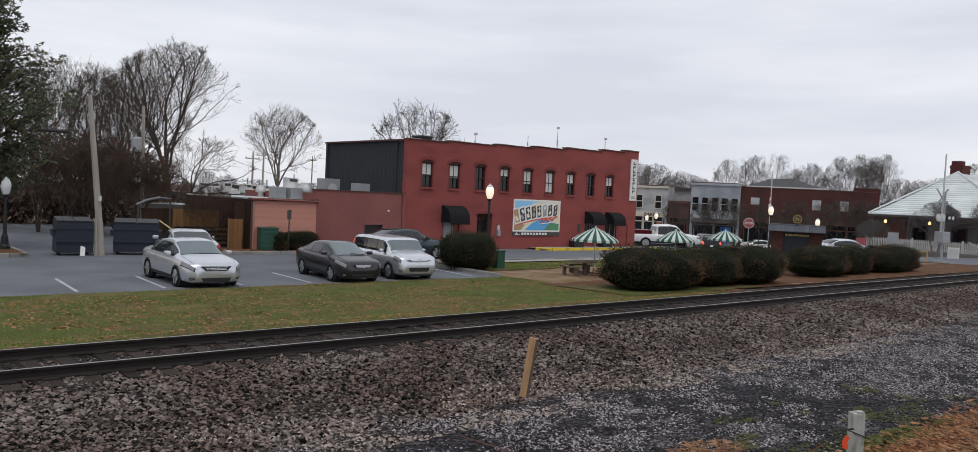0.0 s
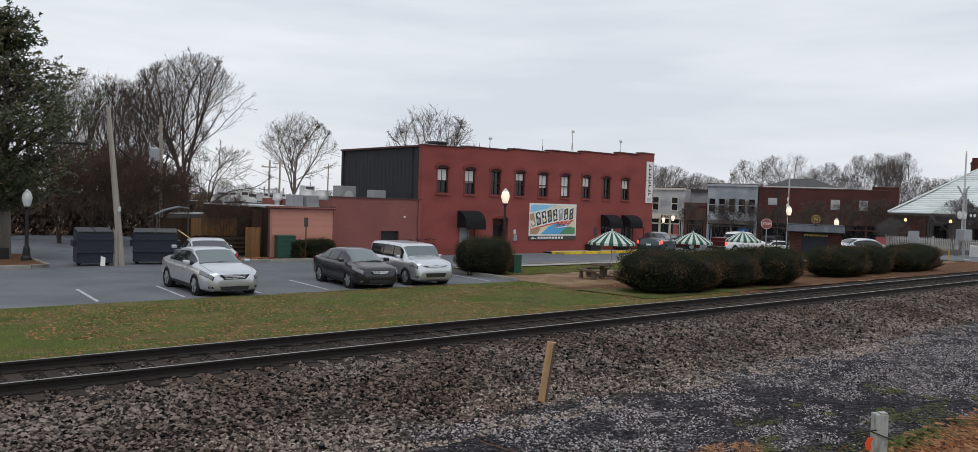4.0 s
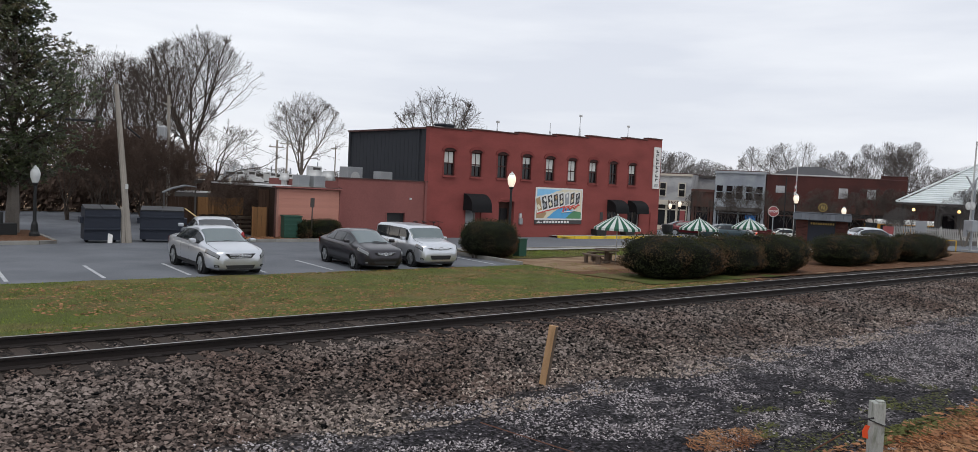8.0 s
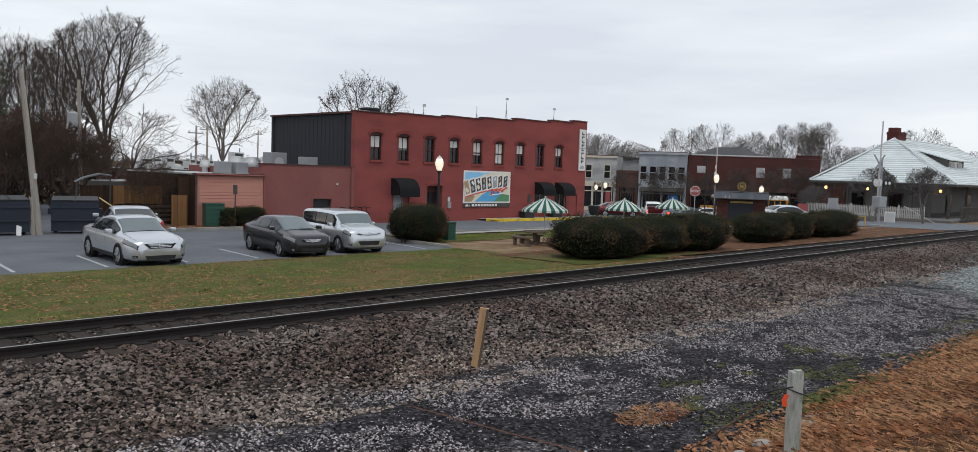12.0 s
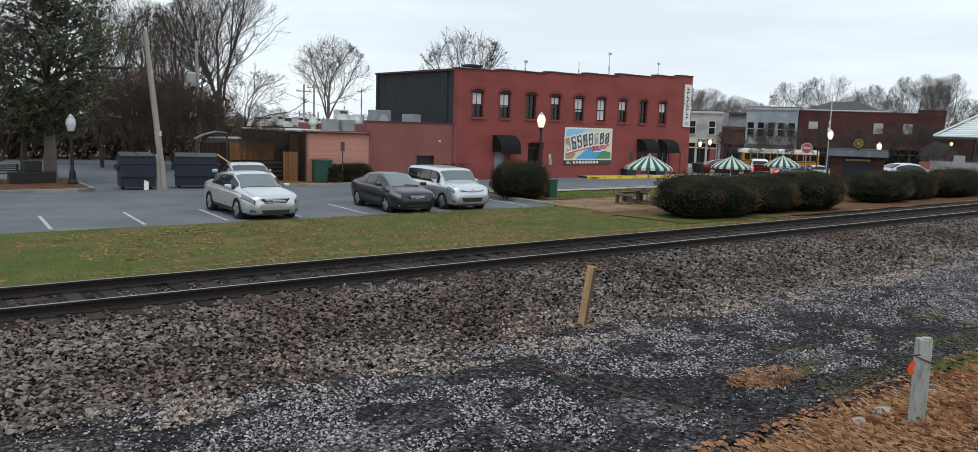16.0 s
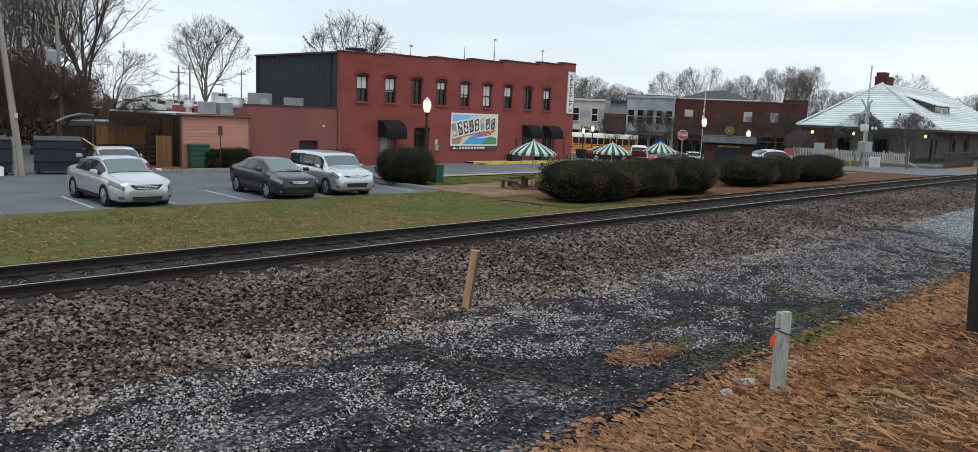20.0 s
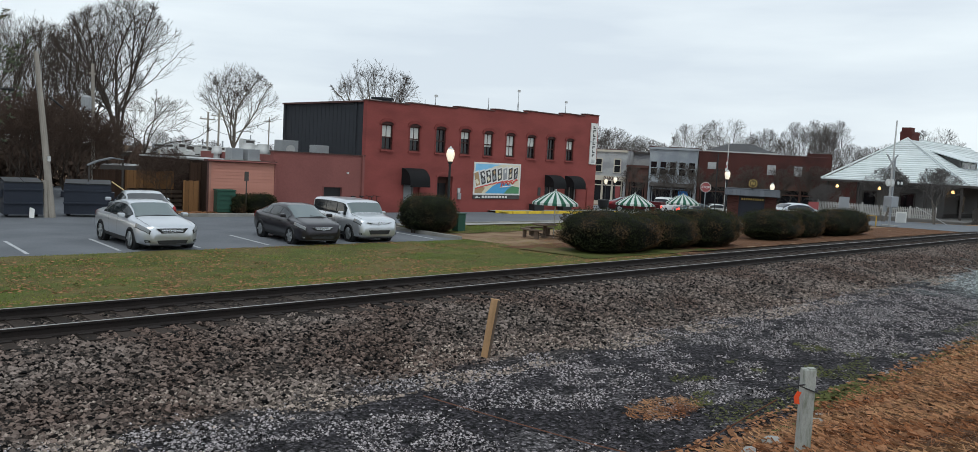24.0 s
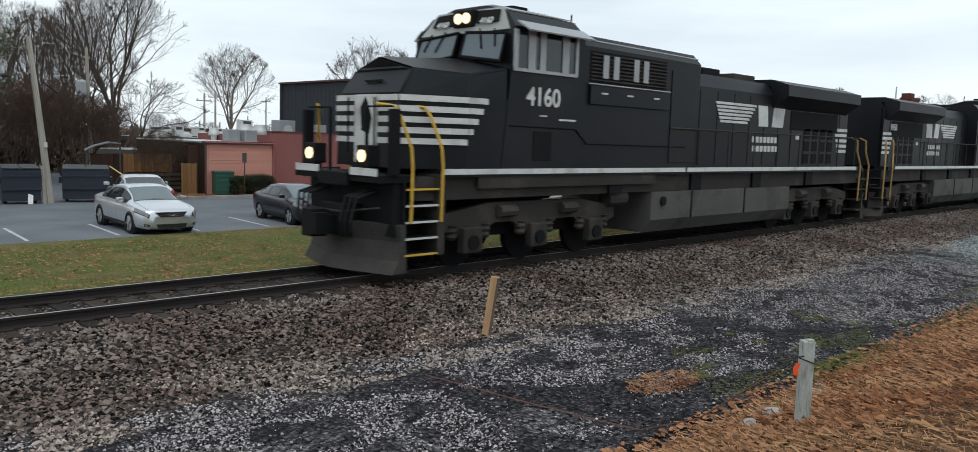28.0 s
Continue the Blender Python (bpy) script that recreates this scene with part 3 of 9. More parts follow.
def sheet(name, x0, x1, y0, y1, step, mat, lift, label, category="ground", wob=0.0, bumps=0.0, inside=None):
    """A strip of ground laid over the land; wob frays its edges, bumps roughens it."""
    nx, ny = max(2, int((x1 - x0) / step) + 1), max(2, int((y1 - y0) / step) + 1)
    verts, keep = [], []
    for j in range(ny):
        for i in range(nx):
            x, y = x0 + (x1 - x0) * i / (nx - 1), y0 + (y1 - y0) * j / (ny - 1)
            if wob and j in (0, ny - 1):
                y += wob * noise.noise((x * 0.7, j * 3.1, 5.0)) + wob * 0.5 * noise.noise((x * 2.3, j, 1.0))
            if wob and i in (0, nx - 1):
                x += wob * noise.noise((i * 3.7, y * 0.9, 2.0))
            z = ground_z(x, y) + lift + bumps * noise.noise((x * 3.0, y * 3.0, 0.5))
            verts.append((x, y, z))
            keep.append(inside is None or inside(x, y))
    faces = [(a, a + 1, a + nx + 1, a + nx) for j in range(ny - 1) for i in range(nx - 1) for a in [j * nx + i] if keep[a] and keep[a + 1] and keep[a + nx + 1] and keep[a + nx]]
    return raw(name, verts, faces, mat, label, category, "structure", smooth=True)


# ---- ground ----
def make_ground():
    xs = sorted({*np.arange(-60, 150, 3).tolist(), -3000, -900, -300, -120, 200, 400, 900, 3000})
    ys = sorted({*np.arange(-9, 140, 1.5).tolist(), -3000, -600, -120, -30, 180, 300, 700, 3000})
    verts = [(x, y, ground_z(x, y) - 0.06) for y in ys for x in xs]
    n = len(xs)
    raw("ground", verts, [(a, a + 1, a + n + 1, a + n) for j in range(len(ys) - 1) for i in range(n - 1) for a in [j * n + i]], "dirt", "brown earth that runs under the town to the horizon", "ground", "structure", smooth=True)
    sheet("bank", -26, 61, -9, 4.45, 0.22, "straw_bed", 0.0, "low bank covered in reddish-brown pine straw", "bank", 0.25, 0.05)
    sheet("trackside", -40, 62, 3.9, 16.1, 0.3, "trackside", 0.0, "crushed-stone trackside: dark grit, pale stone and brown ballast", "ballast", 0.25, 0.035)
    sheet("verge", -60, 22.0, 14.6, 23.42, 0.4, "grass", 0.022, "worn winter lawn with fallen leaves between line and car park", "lawn", 0.2, 0.02)
    sheet("car_park", -70, 21.35, 23.35, 36.0, 1.0, "asphalt", 0.0, "grey asphalt car park with faded bay lines", "car park", 0.06)
    sheet("street", 21.35, 76, 29.2, 37.0, 1.0, "road", 0.004, "grey asphalt street in front of the red building", "road")
    sheet("side_street", 46.6, 92, 36.8, 66, 1.5, "road", 0.008, "grey asphalt street running past the shops", "road")
    sheet("crossing_road", 60.5, 73, -9, 29.4, 0.8, "road", 0.03, "asphalt road that crosses the railway", "road", inside=lambda x, y: not 12.0 < y < 14.3)
    sheet("back_lot", -70, 21, 36.0, 60, 2.0, "asphalt", -0.02, "asphalt yard behind the car park", "car park")
    sheet("park_dirt", 21.5, 59.5, 16.1, 29.0, 0.5, "dirt", 0.03, "bare trodden earth of a small park", "ground", 0.12, 0.02)
    sheet("park_grass", 22.2, 34.0, 25.4, 28.7, 0.4, "grass", 0.05, "thin patch of grass in the small park", "lawn", 0.5, 0.02, inside=lambda x, y: noise.noise((x * 0.3, y * 0.5, 9)) > -0.35)
    sheet("hedge_bed", 20.6, 59.8, 16.0, 20.6, 0.4, "mulch", 0.042, "dark leaf-strewn earth under the hedges", "bed", 0.4, 0.03)
    sheet("park_lawn", 20.5, 28.0, 16.0, 20.8, 0.4, "grass", 0.05, "grass edge of the small park", "lawn", 0.5, 0.02, inside=lambda x, y: y < 20.2 - 0.42 * (x - 20.5) + 0.6 * noise.noise((x, y, 4)))
    sheet("planted_island", -40, 6.9, 35.0, 41, 0.6, "mulch", 0.13, "mulched island under the evergreen tree", "bed", 0.1, 0.03)
    sheet("planting_bed", 13.2, 20.3, 35.0, 36.9, 0.5, "mulch", 0.10, "mulched bed along the low pink building", "bed", 0.05, 0.03)


make_ground()


def kerb_run(name, pts, w=0.15, h=0.15, mat="kerb", label="weathered concrete kerb", z=None, step=1.5):
    top = thing(name, label, "kerb", kind="structure")
    n = 0
    for (xa, ya), (xb, yb) in zip(pts, pts[1:]):
        ln = math.hypot(xb - xa, yb - ya)
        k = max(1, round(ln / step))
        a = math.degrees(math.atan2(yb - ya, xb - xa))
        me = mesh_of("kerb_stone", boxb(0.006, ln / k - 0.006, -w / 2, w / 2, -0.15, h, 0.02), mat)
        for i in range(k):
            x, y = xa + (xb - xa) * i / k, ya + (yb - ya) * i / k
            piece("kerb_stone", me, top, pose(x, y, ground_z(x, y) if z is None else z, 0, 0, a + rng.uniform(-0.3, 0.3)))
            n += 1
    return top


kerb_run("kerb", [(21.3, 23.5), (21.35, 29.1), (59.5, 29.1)], label="weathered concrete kerb round the small park")
kerb_run("kerb", [(-40, 35.0), (6.3, 34.95), (6.95, 35.3), (7.0, 38.5)], label="weathered concrete kerb round the planted island")
kerb_run("kerb", [(13.2, 35.0), (20.4, 34.95)], label="weathered concrete kerb of the planting bed")
kerb_run("kerb", [(35.3, 35.75), (36.2, 35.15), (44.5, 34.75), (46.6, 34.75)], 0.2, 0.17, "yellow_paint", "bright yellow painted kerb beside the red building")
sheet("pavement", 35.4, 46.7, 35.2, 36.6, 0.5, "concrete", 0.12, "concrete pavement strip beside the red building", "pavement")
sheet("pavement", 21.5, 59, 28.2, 29.0, 0.8, "concrete", 0.10, "concrete pavement along the street", "pavement", inside=lambda x, y: x > 22)

bay_lines = thing("bay_marking", "faded white parking bay lines on the asphalt", "road marking", kind="structure")
for i in range(16):
    x = 20.6 - 2.4 * i
    part("line", BM((slab, (x - 0.25, 24.05, 0.004), (x - 0.15, 24.05, 0.004), (x + 0.05, 27.3, 0.004), (x - 0.05, 27.3, 0.004), 0.004)), "white_line", bay_lines)


# ---- railway ----
def make_track():
    line = thing("railway_track", "single railway line of dark rusty rails with bright worn tops", "railway", kind="structure")
    prof = [(-0.07, 0.0), (0.07, 0.0), (0.07, 0.02), (0.012, 0.045), (0.012, 0.125), (0.036, 0.135), (0.036, 0.168), (-0.036, 0.168), (-0.036, 0.135), (-0.012, 0.125), (-0.012, 0.045), (-0.07, 0.02)]
    for y in (12.42, 13.92):
        bm = bmesh.new()
        prism(bm, [(y + a, 0.31 + b) for a, b in prof], -80, 600, "x")
        rail = part("rail", bm, "rail_side", line)
        bm = bmesh.new()
        prism(bm, [(y - 0.022, 0.478), (y + 0.022, 0.478), (y + 0.018, 0.481), (y - 0.018, 0.481)], -80, 600, "x")
        part("rail_top", bm, "rail_head", rail, "bright worn running surface")
    me = mesh_of("tie", boxb(-0.115, 0.115, -1.3, 1.3, -0.16, 0.0, 0.012), "tie")
    plate = mesh_of("tie_plate", boxb(-0.1, 0.1, -0.18, 0.18, 0, 0.018), "rail_side")
    for i in range(112):
        x = -3.5 + 0.52 * i
        t = piece("tie", me, line, pose(x + rng.uniform(-0.03, 0.03), 13.17 + rng.uniform(-0.05, 0.05), 0.315, 0, 0, rng.uniform(-1.5, 1.5)))
        for y in (-0.75, 0.75):
            piece("tie_plate", plate, t, pose(0, y, 0.0))
    bm = bmesh.new()
    for i in range(150):
        x = 54.8 + 0.52 * i
        box(bm, x - 0.115, x + 0.115, 11.87, 14.47, 0.16, 0.315)
    tagged(part("far_ties", bm, "tie", line), kind="stuff")


make_track()


# ---- the red two-storey building ----
def red_building():
    top = thing("red_building", "two-storey red painted brick building with arched windows", "building")
    x0, x1, y0, y1 = 25.8, 46.2, 36.6, 45.6
    xs = [27.24 + 1.987 * i for i in range(9)]
    ww, zs, zt = 0.40, 3.57, 4.98
    steps = [(x0, 28.75, 6.20), (28.75, 32.4, 6.30), (32.4, 35.6, 6.40), (35.6, 38.6, 6.52), (38.6, 42.2, 6.66), (42.2, 44.6, 6.80), (44.6, x1, 6.93)]
    # front wall: one sheet of brickwork with openings and a stepped top
    holes = [(x - ww, x + ww, zs, zt) for x in xs] + [(31.10, 32.32, -0.3, 2.15), (28.55, 29.75, -0.3, 1.95), (40.75, 42.0, 0.75, 1.95), (42.85, 44.1, 0.75, 1.95)] + [(a, b, h, 9.0) for a, b, h in steps]
    front = part("front_wall", BM((pierced_wall, x0, x1, y0, y0 + 0.35, -0.3, 6.93, holes)), "red_brick", top, "red painted brick wall")
    part("side_wall", boxb(x1 - 0.35, x1, y0 + 0.35, y1, -1.5, 6.93), "red_brick", top)
    part("back_wall", boxb(x0 + 0.3, x1 - 0.35, y1 - 0.3, y1, -1.5, 6.0), "red_brick", top)
    dark = part("dark_side_wall", boxb(x0, x0 + 0.3, y0 + 0.35, 45.3, -0.3, 6.12), "charcoal", top, "charcoal painted side wall")
    for y in np.arange(37.0, 45.3, 0.42):
        part("board_seam", boxb(x0 - 0.012, x0, y, y + 0.03, 3.2, 6.1), "charcoal", dark)
    part("corner_post", boxb(x0 - 0.09, x0 + 0.02, 37.5, 37.62, 3.1, 6.15), "charcoal", dark)
    part("corner_post", boxb(x0 - 0.12, x0 + 0.02, 45.2, 45.4, 3.1, 6.2), "charcoal", dark)
    part("eave_strip", boxb(x0 - 0.16, x0 + 0.06, 36.95, 45.5, 6.1, 6.2), "coping", dark)
    part("roof", boxb(x0 + 0.3, x1 - 0.35, y0 + 0.35, y1 - 0.3, 5.75, 5.9), "tar_roof", top)
    for a, b, h in steps:
        part("coping", boxb(a - 0.02, b - 0.004, y0 - 0.06, y0 + 0.42, h, h + 0.07, 0.015), "coping", top)
        part("worn_edge", boxb(a + 0.2, a + 0.9, y0 - 0.065, y0 - 0.02, h + 0.045, h + 0.085), "window_white", top)
    part("coping", boxb(x1 - 0.4, x1 + 0.05, y0 + 0.42, y1, 6.93, 7.0), "coping", top)
    shade = [0.48, 0.55, 0.0, 0.30, 0.60, 0.95, 0.42, 0.0, 0.42]
    for i, x in enumerate(xs):
        w = thing("window", "tall sash window under a brick arch", "")
        w.parent = top
        w.matrix_basis = pose(x, y0, 0)
        arc = [(ww * 1.42 * math.cos(a), zt + 0.36 * math.sin(a)) for a in np.linspace(math.pi, 0, 13)]
        inner = [(ww * 1.06 * math.cos(a), zt + 0.17 * math.sin(a)) for a in np.linspace(0, math.pi, 13)]
        part("arch", BM((prism, arc + inner, -0.055, 0.04)), "arch_brick", w, "darker red brick arch")
        for sd in (-1, 1):
            part("jamb", boxb(sd * ww * 1.06 - 0.05, sd * ww * 1.06 + 0.05, -0.012, 0.06, zs, zt), "arch_brick", w)
        part("arch_infill", BM((prism, [(ww * 1.08 * math.cos(a), zt + 0.002 + 0.165 * math.sin(a)) for a in np.linspace(0, math.pi, 13)], -0.008, 0.03)), "brown_frame", w)
        part("sill", boxb(-ww - 0.08, ww + 0.08, -0.08, 0.12, zs - 0.10, zs), "red_brick", w)
        part("window_frame", BM((box, -ww, -ww + 0.06, 0.1, 0.2, zs, zt), (box, ww - 0.06, ww, 0.1, 0.2, zs, zt), (box, -ww, ww, 0.1, 0.2, zt - 0.06, zt), (box, -ww, ww, 0.1, 0.2, zs, zs + 0.06), (box, -ww, ww, 0.09, 0.18, (zs + zt) / 2 - 0.03, (zs + zt) / 2 + 0.03), (box, -0.015, 0.015, 0.11, 0.17, zs, zt)), "brown_frame", w)
        part("pane", boxb(-ww + 0.06, ww - 0.06, 0.15, 0.16, zs + 0.05, zt - 0.05), "pane", w)
        if shade[i]:
            h = (zt - zs - 0.1) * shade[i]
            part("blind", boxb(-ww + 0.07, ww - 0.07, 0.135, 0.149, zt - 0.06 - h, zt - 0.06), "blind", w, "pale pulled-down blind")
        # black sheet that stands for the unlit room behind the pane
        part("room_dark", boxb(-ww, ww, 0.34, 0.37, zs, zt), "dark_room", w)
    # arched doorway with a recess
    d = thing("doorway", "arched recessed doorway with a dark door", "")
    d.parent = top
    d.matrix_basis = pose(31.71, y0, 0)
    arc = [(0.72 * math.cos(a), 2.13 + 0.30 * math.sin(a)) for a in np.linspace(math.pi, 0, 13)]
    part("arch", BM((prism, arc + [(0.58 * math.cos(a), 2.12 + 0.17 * math.sin(a)) for a in np.linspace(0, math.pi, 13)], -0.05, 0.06)), "red_brick", d)
    part("fanlight", BM((prism, [(0.58 * math.cos(a), 2.13 + 0.17 * math.sin(a)) for a in np.linspace(0, math.pi, 13)], 0.2, 0.3)), "dark_room", d)
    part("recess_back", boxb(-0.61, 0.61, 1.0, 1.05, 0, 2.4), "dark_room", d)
    part("recess_side", boxb(-0.66, -0.61, 0.35, 1.0, 0, 2.4), "shop_brick", d)
    part("recess_side", boxb(0.61, 0.66, 0.35, 1.0, 0, 2.4), "shop_brick", d)
    part("transom", boxb(-0.6, 0.6, 0.55, 0.6, 1.75, 2.15), "shop_brick", d)
    part("door_leaf", boxb(-0.55, -0.02, 0.6, 0.66, 0.05, 1.75), "black_plastic", d)
    part("door_leaf", boxb(0.02, 0.55, 0.6, 0.66, 0.05, 1.75), "black_plastic", d)
    # a side door and two ground-floor windows under awnings
    d = thing("side_door", "pale grey door under the black awning", "")
    d.parent = top
    d.matrix_basis = pose(29.15, y0, 0)
    part("door_leaf", boxb(-0.52, 0.1, 0.12, 0.18, 0.05, 1.95), "grey_metal", d)
    part("door_frame", BM((box, -0.6, -0.52, 0.05, 0.2, 0, 1.95), (box, 0.1, 0.18, 0.05, 0.2, 0, 1.95)), "window_white", d)
    part("door_side_panel", boxb(0.18, 0.6, 0.1, 0.2, 0, 1.95), "red_brick", d)
    for x in (41.37, 43.47):
        w = thing("shop_window", "white-framed window under a black awning", "")
        w.parent = top
        w.matrix_basis = pose(x, y0, 0)
        part("window_frame", BM((box, -0.62, -0.53, 0.08, 0.2, 0.75, 1.95), (box, 0.53, 0.62, 0.08, 0.2, 0.75, 1.95), (box, -0.62, 0.62, 0.08, 0.2, 0.75, 0.83), (box, -0.03, 0.03, 0.08, 0.2, 0.75, 1.95), (box, -0.62, 0.62, 0.08, 0.2, 1.87, 1.95)), "window_white", w)
        part("pane", boxb(-0.55, 0.55, 0.14, 0.15, 0.8, 1.9), "pane", w)
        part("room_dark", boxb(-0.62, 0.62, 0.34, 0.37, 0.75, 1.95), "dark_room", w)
    for x0a, x1a, zb, zt2 in ((28.38, 29.85, 1.62, 2.58), (40.72, 42.02, 1.72, 2.52), (42.82, 44.12, 1.72, 2.52)):
        a = thing("awning", "black canvas waterfall awning", "")
        a.parent = top
        a.matrix_basis = pose((x0a + x1a) / 2, y0, 0)
        hw, bm = (x1a - x0a) / 2, bmesh.new()
        arc = [(0.0, zt2)] + [(-0.85 * math.sin(s), zb + 0.18 + (zt2 - zb - 0.18) * math.cos(s)) for s in np.linspace(0.15, math.pi / 2, 9)] + [(-0.86, zb), (0, zb)]
        prism(bm, [(p, q) for p, q in arc], -hw, hw, "x")
        part("canopy", bm, "black_canvas", a, smooth=40)
        part("valance", BM((box, -hw, hw, -0.875, -0.862, zb - 0.1, zb)), "black_canvas", a)
    # long sign on the corner: letters of a name as plain bars
    s = thing("wall_sign", "tall white vertical sign board with dark characters", "")
    s.parent = top
    s.matrix_basis = pose(45.68, y0, 0)
    part("board", boxb(-0.36, 0.36, -0.08, -0.01, 3.42, 6.38), "mural_white", s)
    for i in range(8):
        z = 6.08 - 0.29 * i
        part("character", BM((box, -0.13, -0.04, -0.095, -0.08, z - 0.10, z + 0.10), (box, -0.04, 0.14, -0.095, -0.08, z + (0.02 if i % 2 else -0.10), z + (0.10 if i % 2 else -0.02))), "mural_dark", s)
    for i in range(3):
        part("small_line", boxb(-0.2, 0.2, -0.095, -0.08, 3.55 + 0.08 * i, 3.59 + 0.08 * i), "grey_metal", s)
    part("band", boxb(-0.38, 0.38, -0.1, -0.05, 5.02, 5.06), "grey_metal", s)
    part("door_number_plate", boxb(32.75, 32.95, y0 - 0.05, y0, 1.25, 1.5), "grey_metal", top)
    part("meter_box", boxb(32.72, 32.98, y0 - 0.12, y0, 0.8, 1.18, 0.02), "grey_metal", top)
    part("meter_box", boxb(32.72, 32.9, y0 - 0.1, y0, 1.2, 1.45, 0.02), "pale_metal", top)
    part("wall_menu", boxb(40.05, 40.3, y0 - 0.05, y0, 1.1, 1.65), "mural_dark", top)
    part("wall_conduit", BM((tube, [(45.3, y0 - 0.05, 0.3), (45.3, y0 - 0.05, 1.7)], 0.05)), "red_brick", top)
    part("downpipe", BM((tube, [(25.62, y0 - 0.06, 0.1), (25.62, y0 - 0.06, 3.2)], 0.05)), "annex_red", top)
    return top


red_building()


def mural():
    m = thing("mural_panel", "colourful postcard mural board on the red wall", "mural", pose(36.14, 36.6, 0))
    part("black_strip", boxb(-2.1, 2.1, -0.05, -0.004, 0.84, 1.10), "mural_dark", m)
    part("strip_marks", BM(*[(box, -1.35 + 0.26 * i, -1.17 + 0.26 * i, -0.056, -0.05, 0.90, 1.04) for i in range(9)]), "mural_white", m)
    part("strip_emblem", BM((prism, [(-1.95, 0.9), (-1.6, 0.9), (-1.77, 1.05)], -0.056, -0.05), (prism, [(-1.6, 0.9), (-1.5, 0.9), (-1.5, 0.97), (-1.6, 0.93)], -0.056, -0.05)), "mural_white", m)
    part("border", boxb(-2.1, 2.1, -0.05, -0.004, 1.1, 3.15), "mural_white", m)
    part("sky", boxb(-2.0, 2.0, -0.056, -0.05, 1.2, 3.05), "mural_cream", m)
    part("sky_corner", BM((prism, [(-2.0, 1.95), (-1.5, 2.45), (-0.3, 2.95), (0.3, 3.05), (-2.0, 3.05)], -0.060, -0.056)), "mural_sky", m)
    part("water", BM((prism, [(-1.1, 1.2), (1.5, 1.2), (1.4, 1.75), (0.2, 1.95), (-0.5, 1.62)], -0.060, -0.056)), "mural_blue", m)
    part("hill", BM((prism, [(0.6, 1.2), (2.0, 1.2), (2.0, 1.62), (1.3, 1.7), (0.9, 1.45)], -0.062, -0.056)), "mural_green", m)
    part("lake", BM((prism, [(-2.0, 1.2), (-1.4, 1.2), (-1.1, 1.55), (-2.0, 1.7)], -0.061, -0.056)), "mural_tan", m)
    faces = ("mural_tan", "mural_dark", "mural_dark", "mural_dark", "mural_dark", "grey_metal", "mural_dark", "mural_dark")
    for i in range(8):
        x, z = -1.72 + 0.475 * i, 1.95 + 0.50 * math.sin(0.15 + 0.2 * i)
        h, lean, w = 1.0 - 0.02 * i, 0.22 - 0.035 * i, 0.235

        def block(k, lo, hi):
            return [(x - w * k, z - h / 2 + lo * h), (x + w * k, z - h / 2 + lo * h + 0.12), (x + w * k - lean, z - h / 2 + hi * h + 0.12), (x - w * k - lean, z - h / 2 + hi * h)]

        lb = part("letter_block", BM((prism, block(1.0, 0, 1), -0.070, -0.060)), "mural_white", m)
        part("letter_face", BM((prism, block(0.74, 0.10, 0.90), -0.075, -0.070)), faces[i], lb)
        part("letter_scene", BM((prism, block(0.36, 0.22, 0.46), -0.079, -0.075)), "mural_cream" if i % 2 == 0 else "grey_metal", lb)
        part("letter_scene", BM((prism, block(0.24, 0.6, 0.80), -0.079, -0.075)), "mural_white" if i % 3 else "mural_tan", lb)
        part("letter_edge", BM((prism, [(x - w, z - h / 2 - 0.08), (x + w, z - h / 2 + 0.04), (x + w, z - h / 2 + 0.12), (x - w, z - h / 2)], -0.072, -0.060)), "mural_red", lb)
    part("script_stroke", BM((tube, [(0.3, -0.07, 1.62), (0.42, -0.07, 2.0), (0.55, -0.07, 1.75), (0.75, -0.07, 1.98), (0.95, -0.07, 1.78), (1.15, -0.07, 2.0), (1.35, -0.07, 1.85), (1.7, -0.07, 2.15)], 0.05)), "mural_red", m)
    part("script_tail", BM((tube, [(0.2, -0.07, 1.6), (0.9, -0.07, 1.66), (1.5, -0.07, 1.74)], 0.035)), "mural_white", m)


mural()


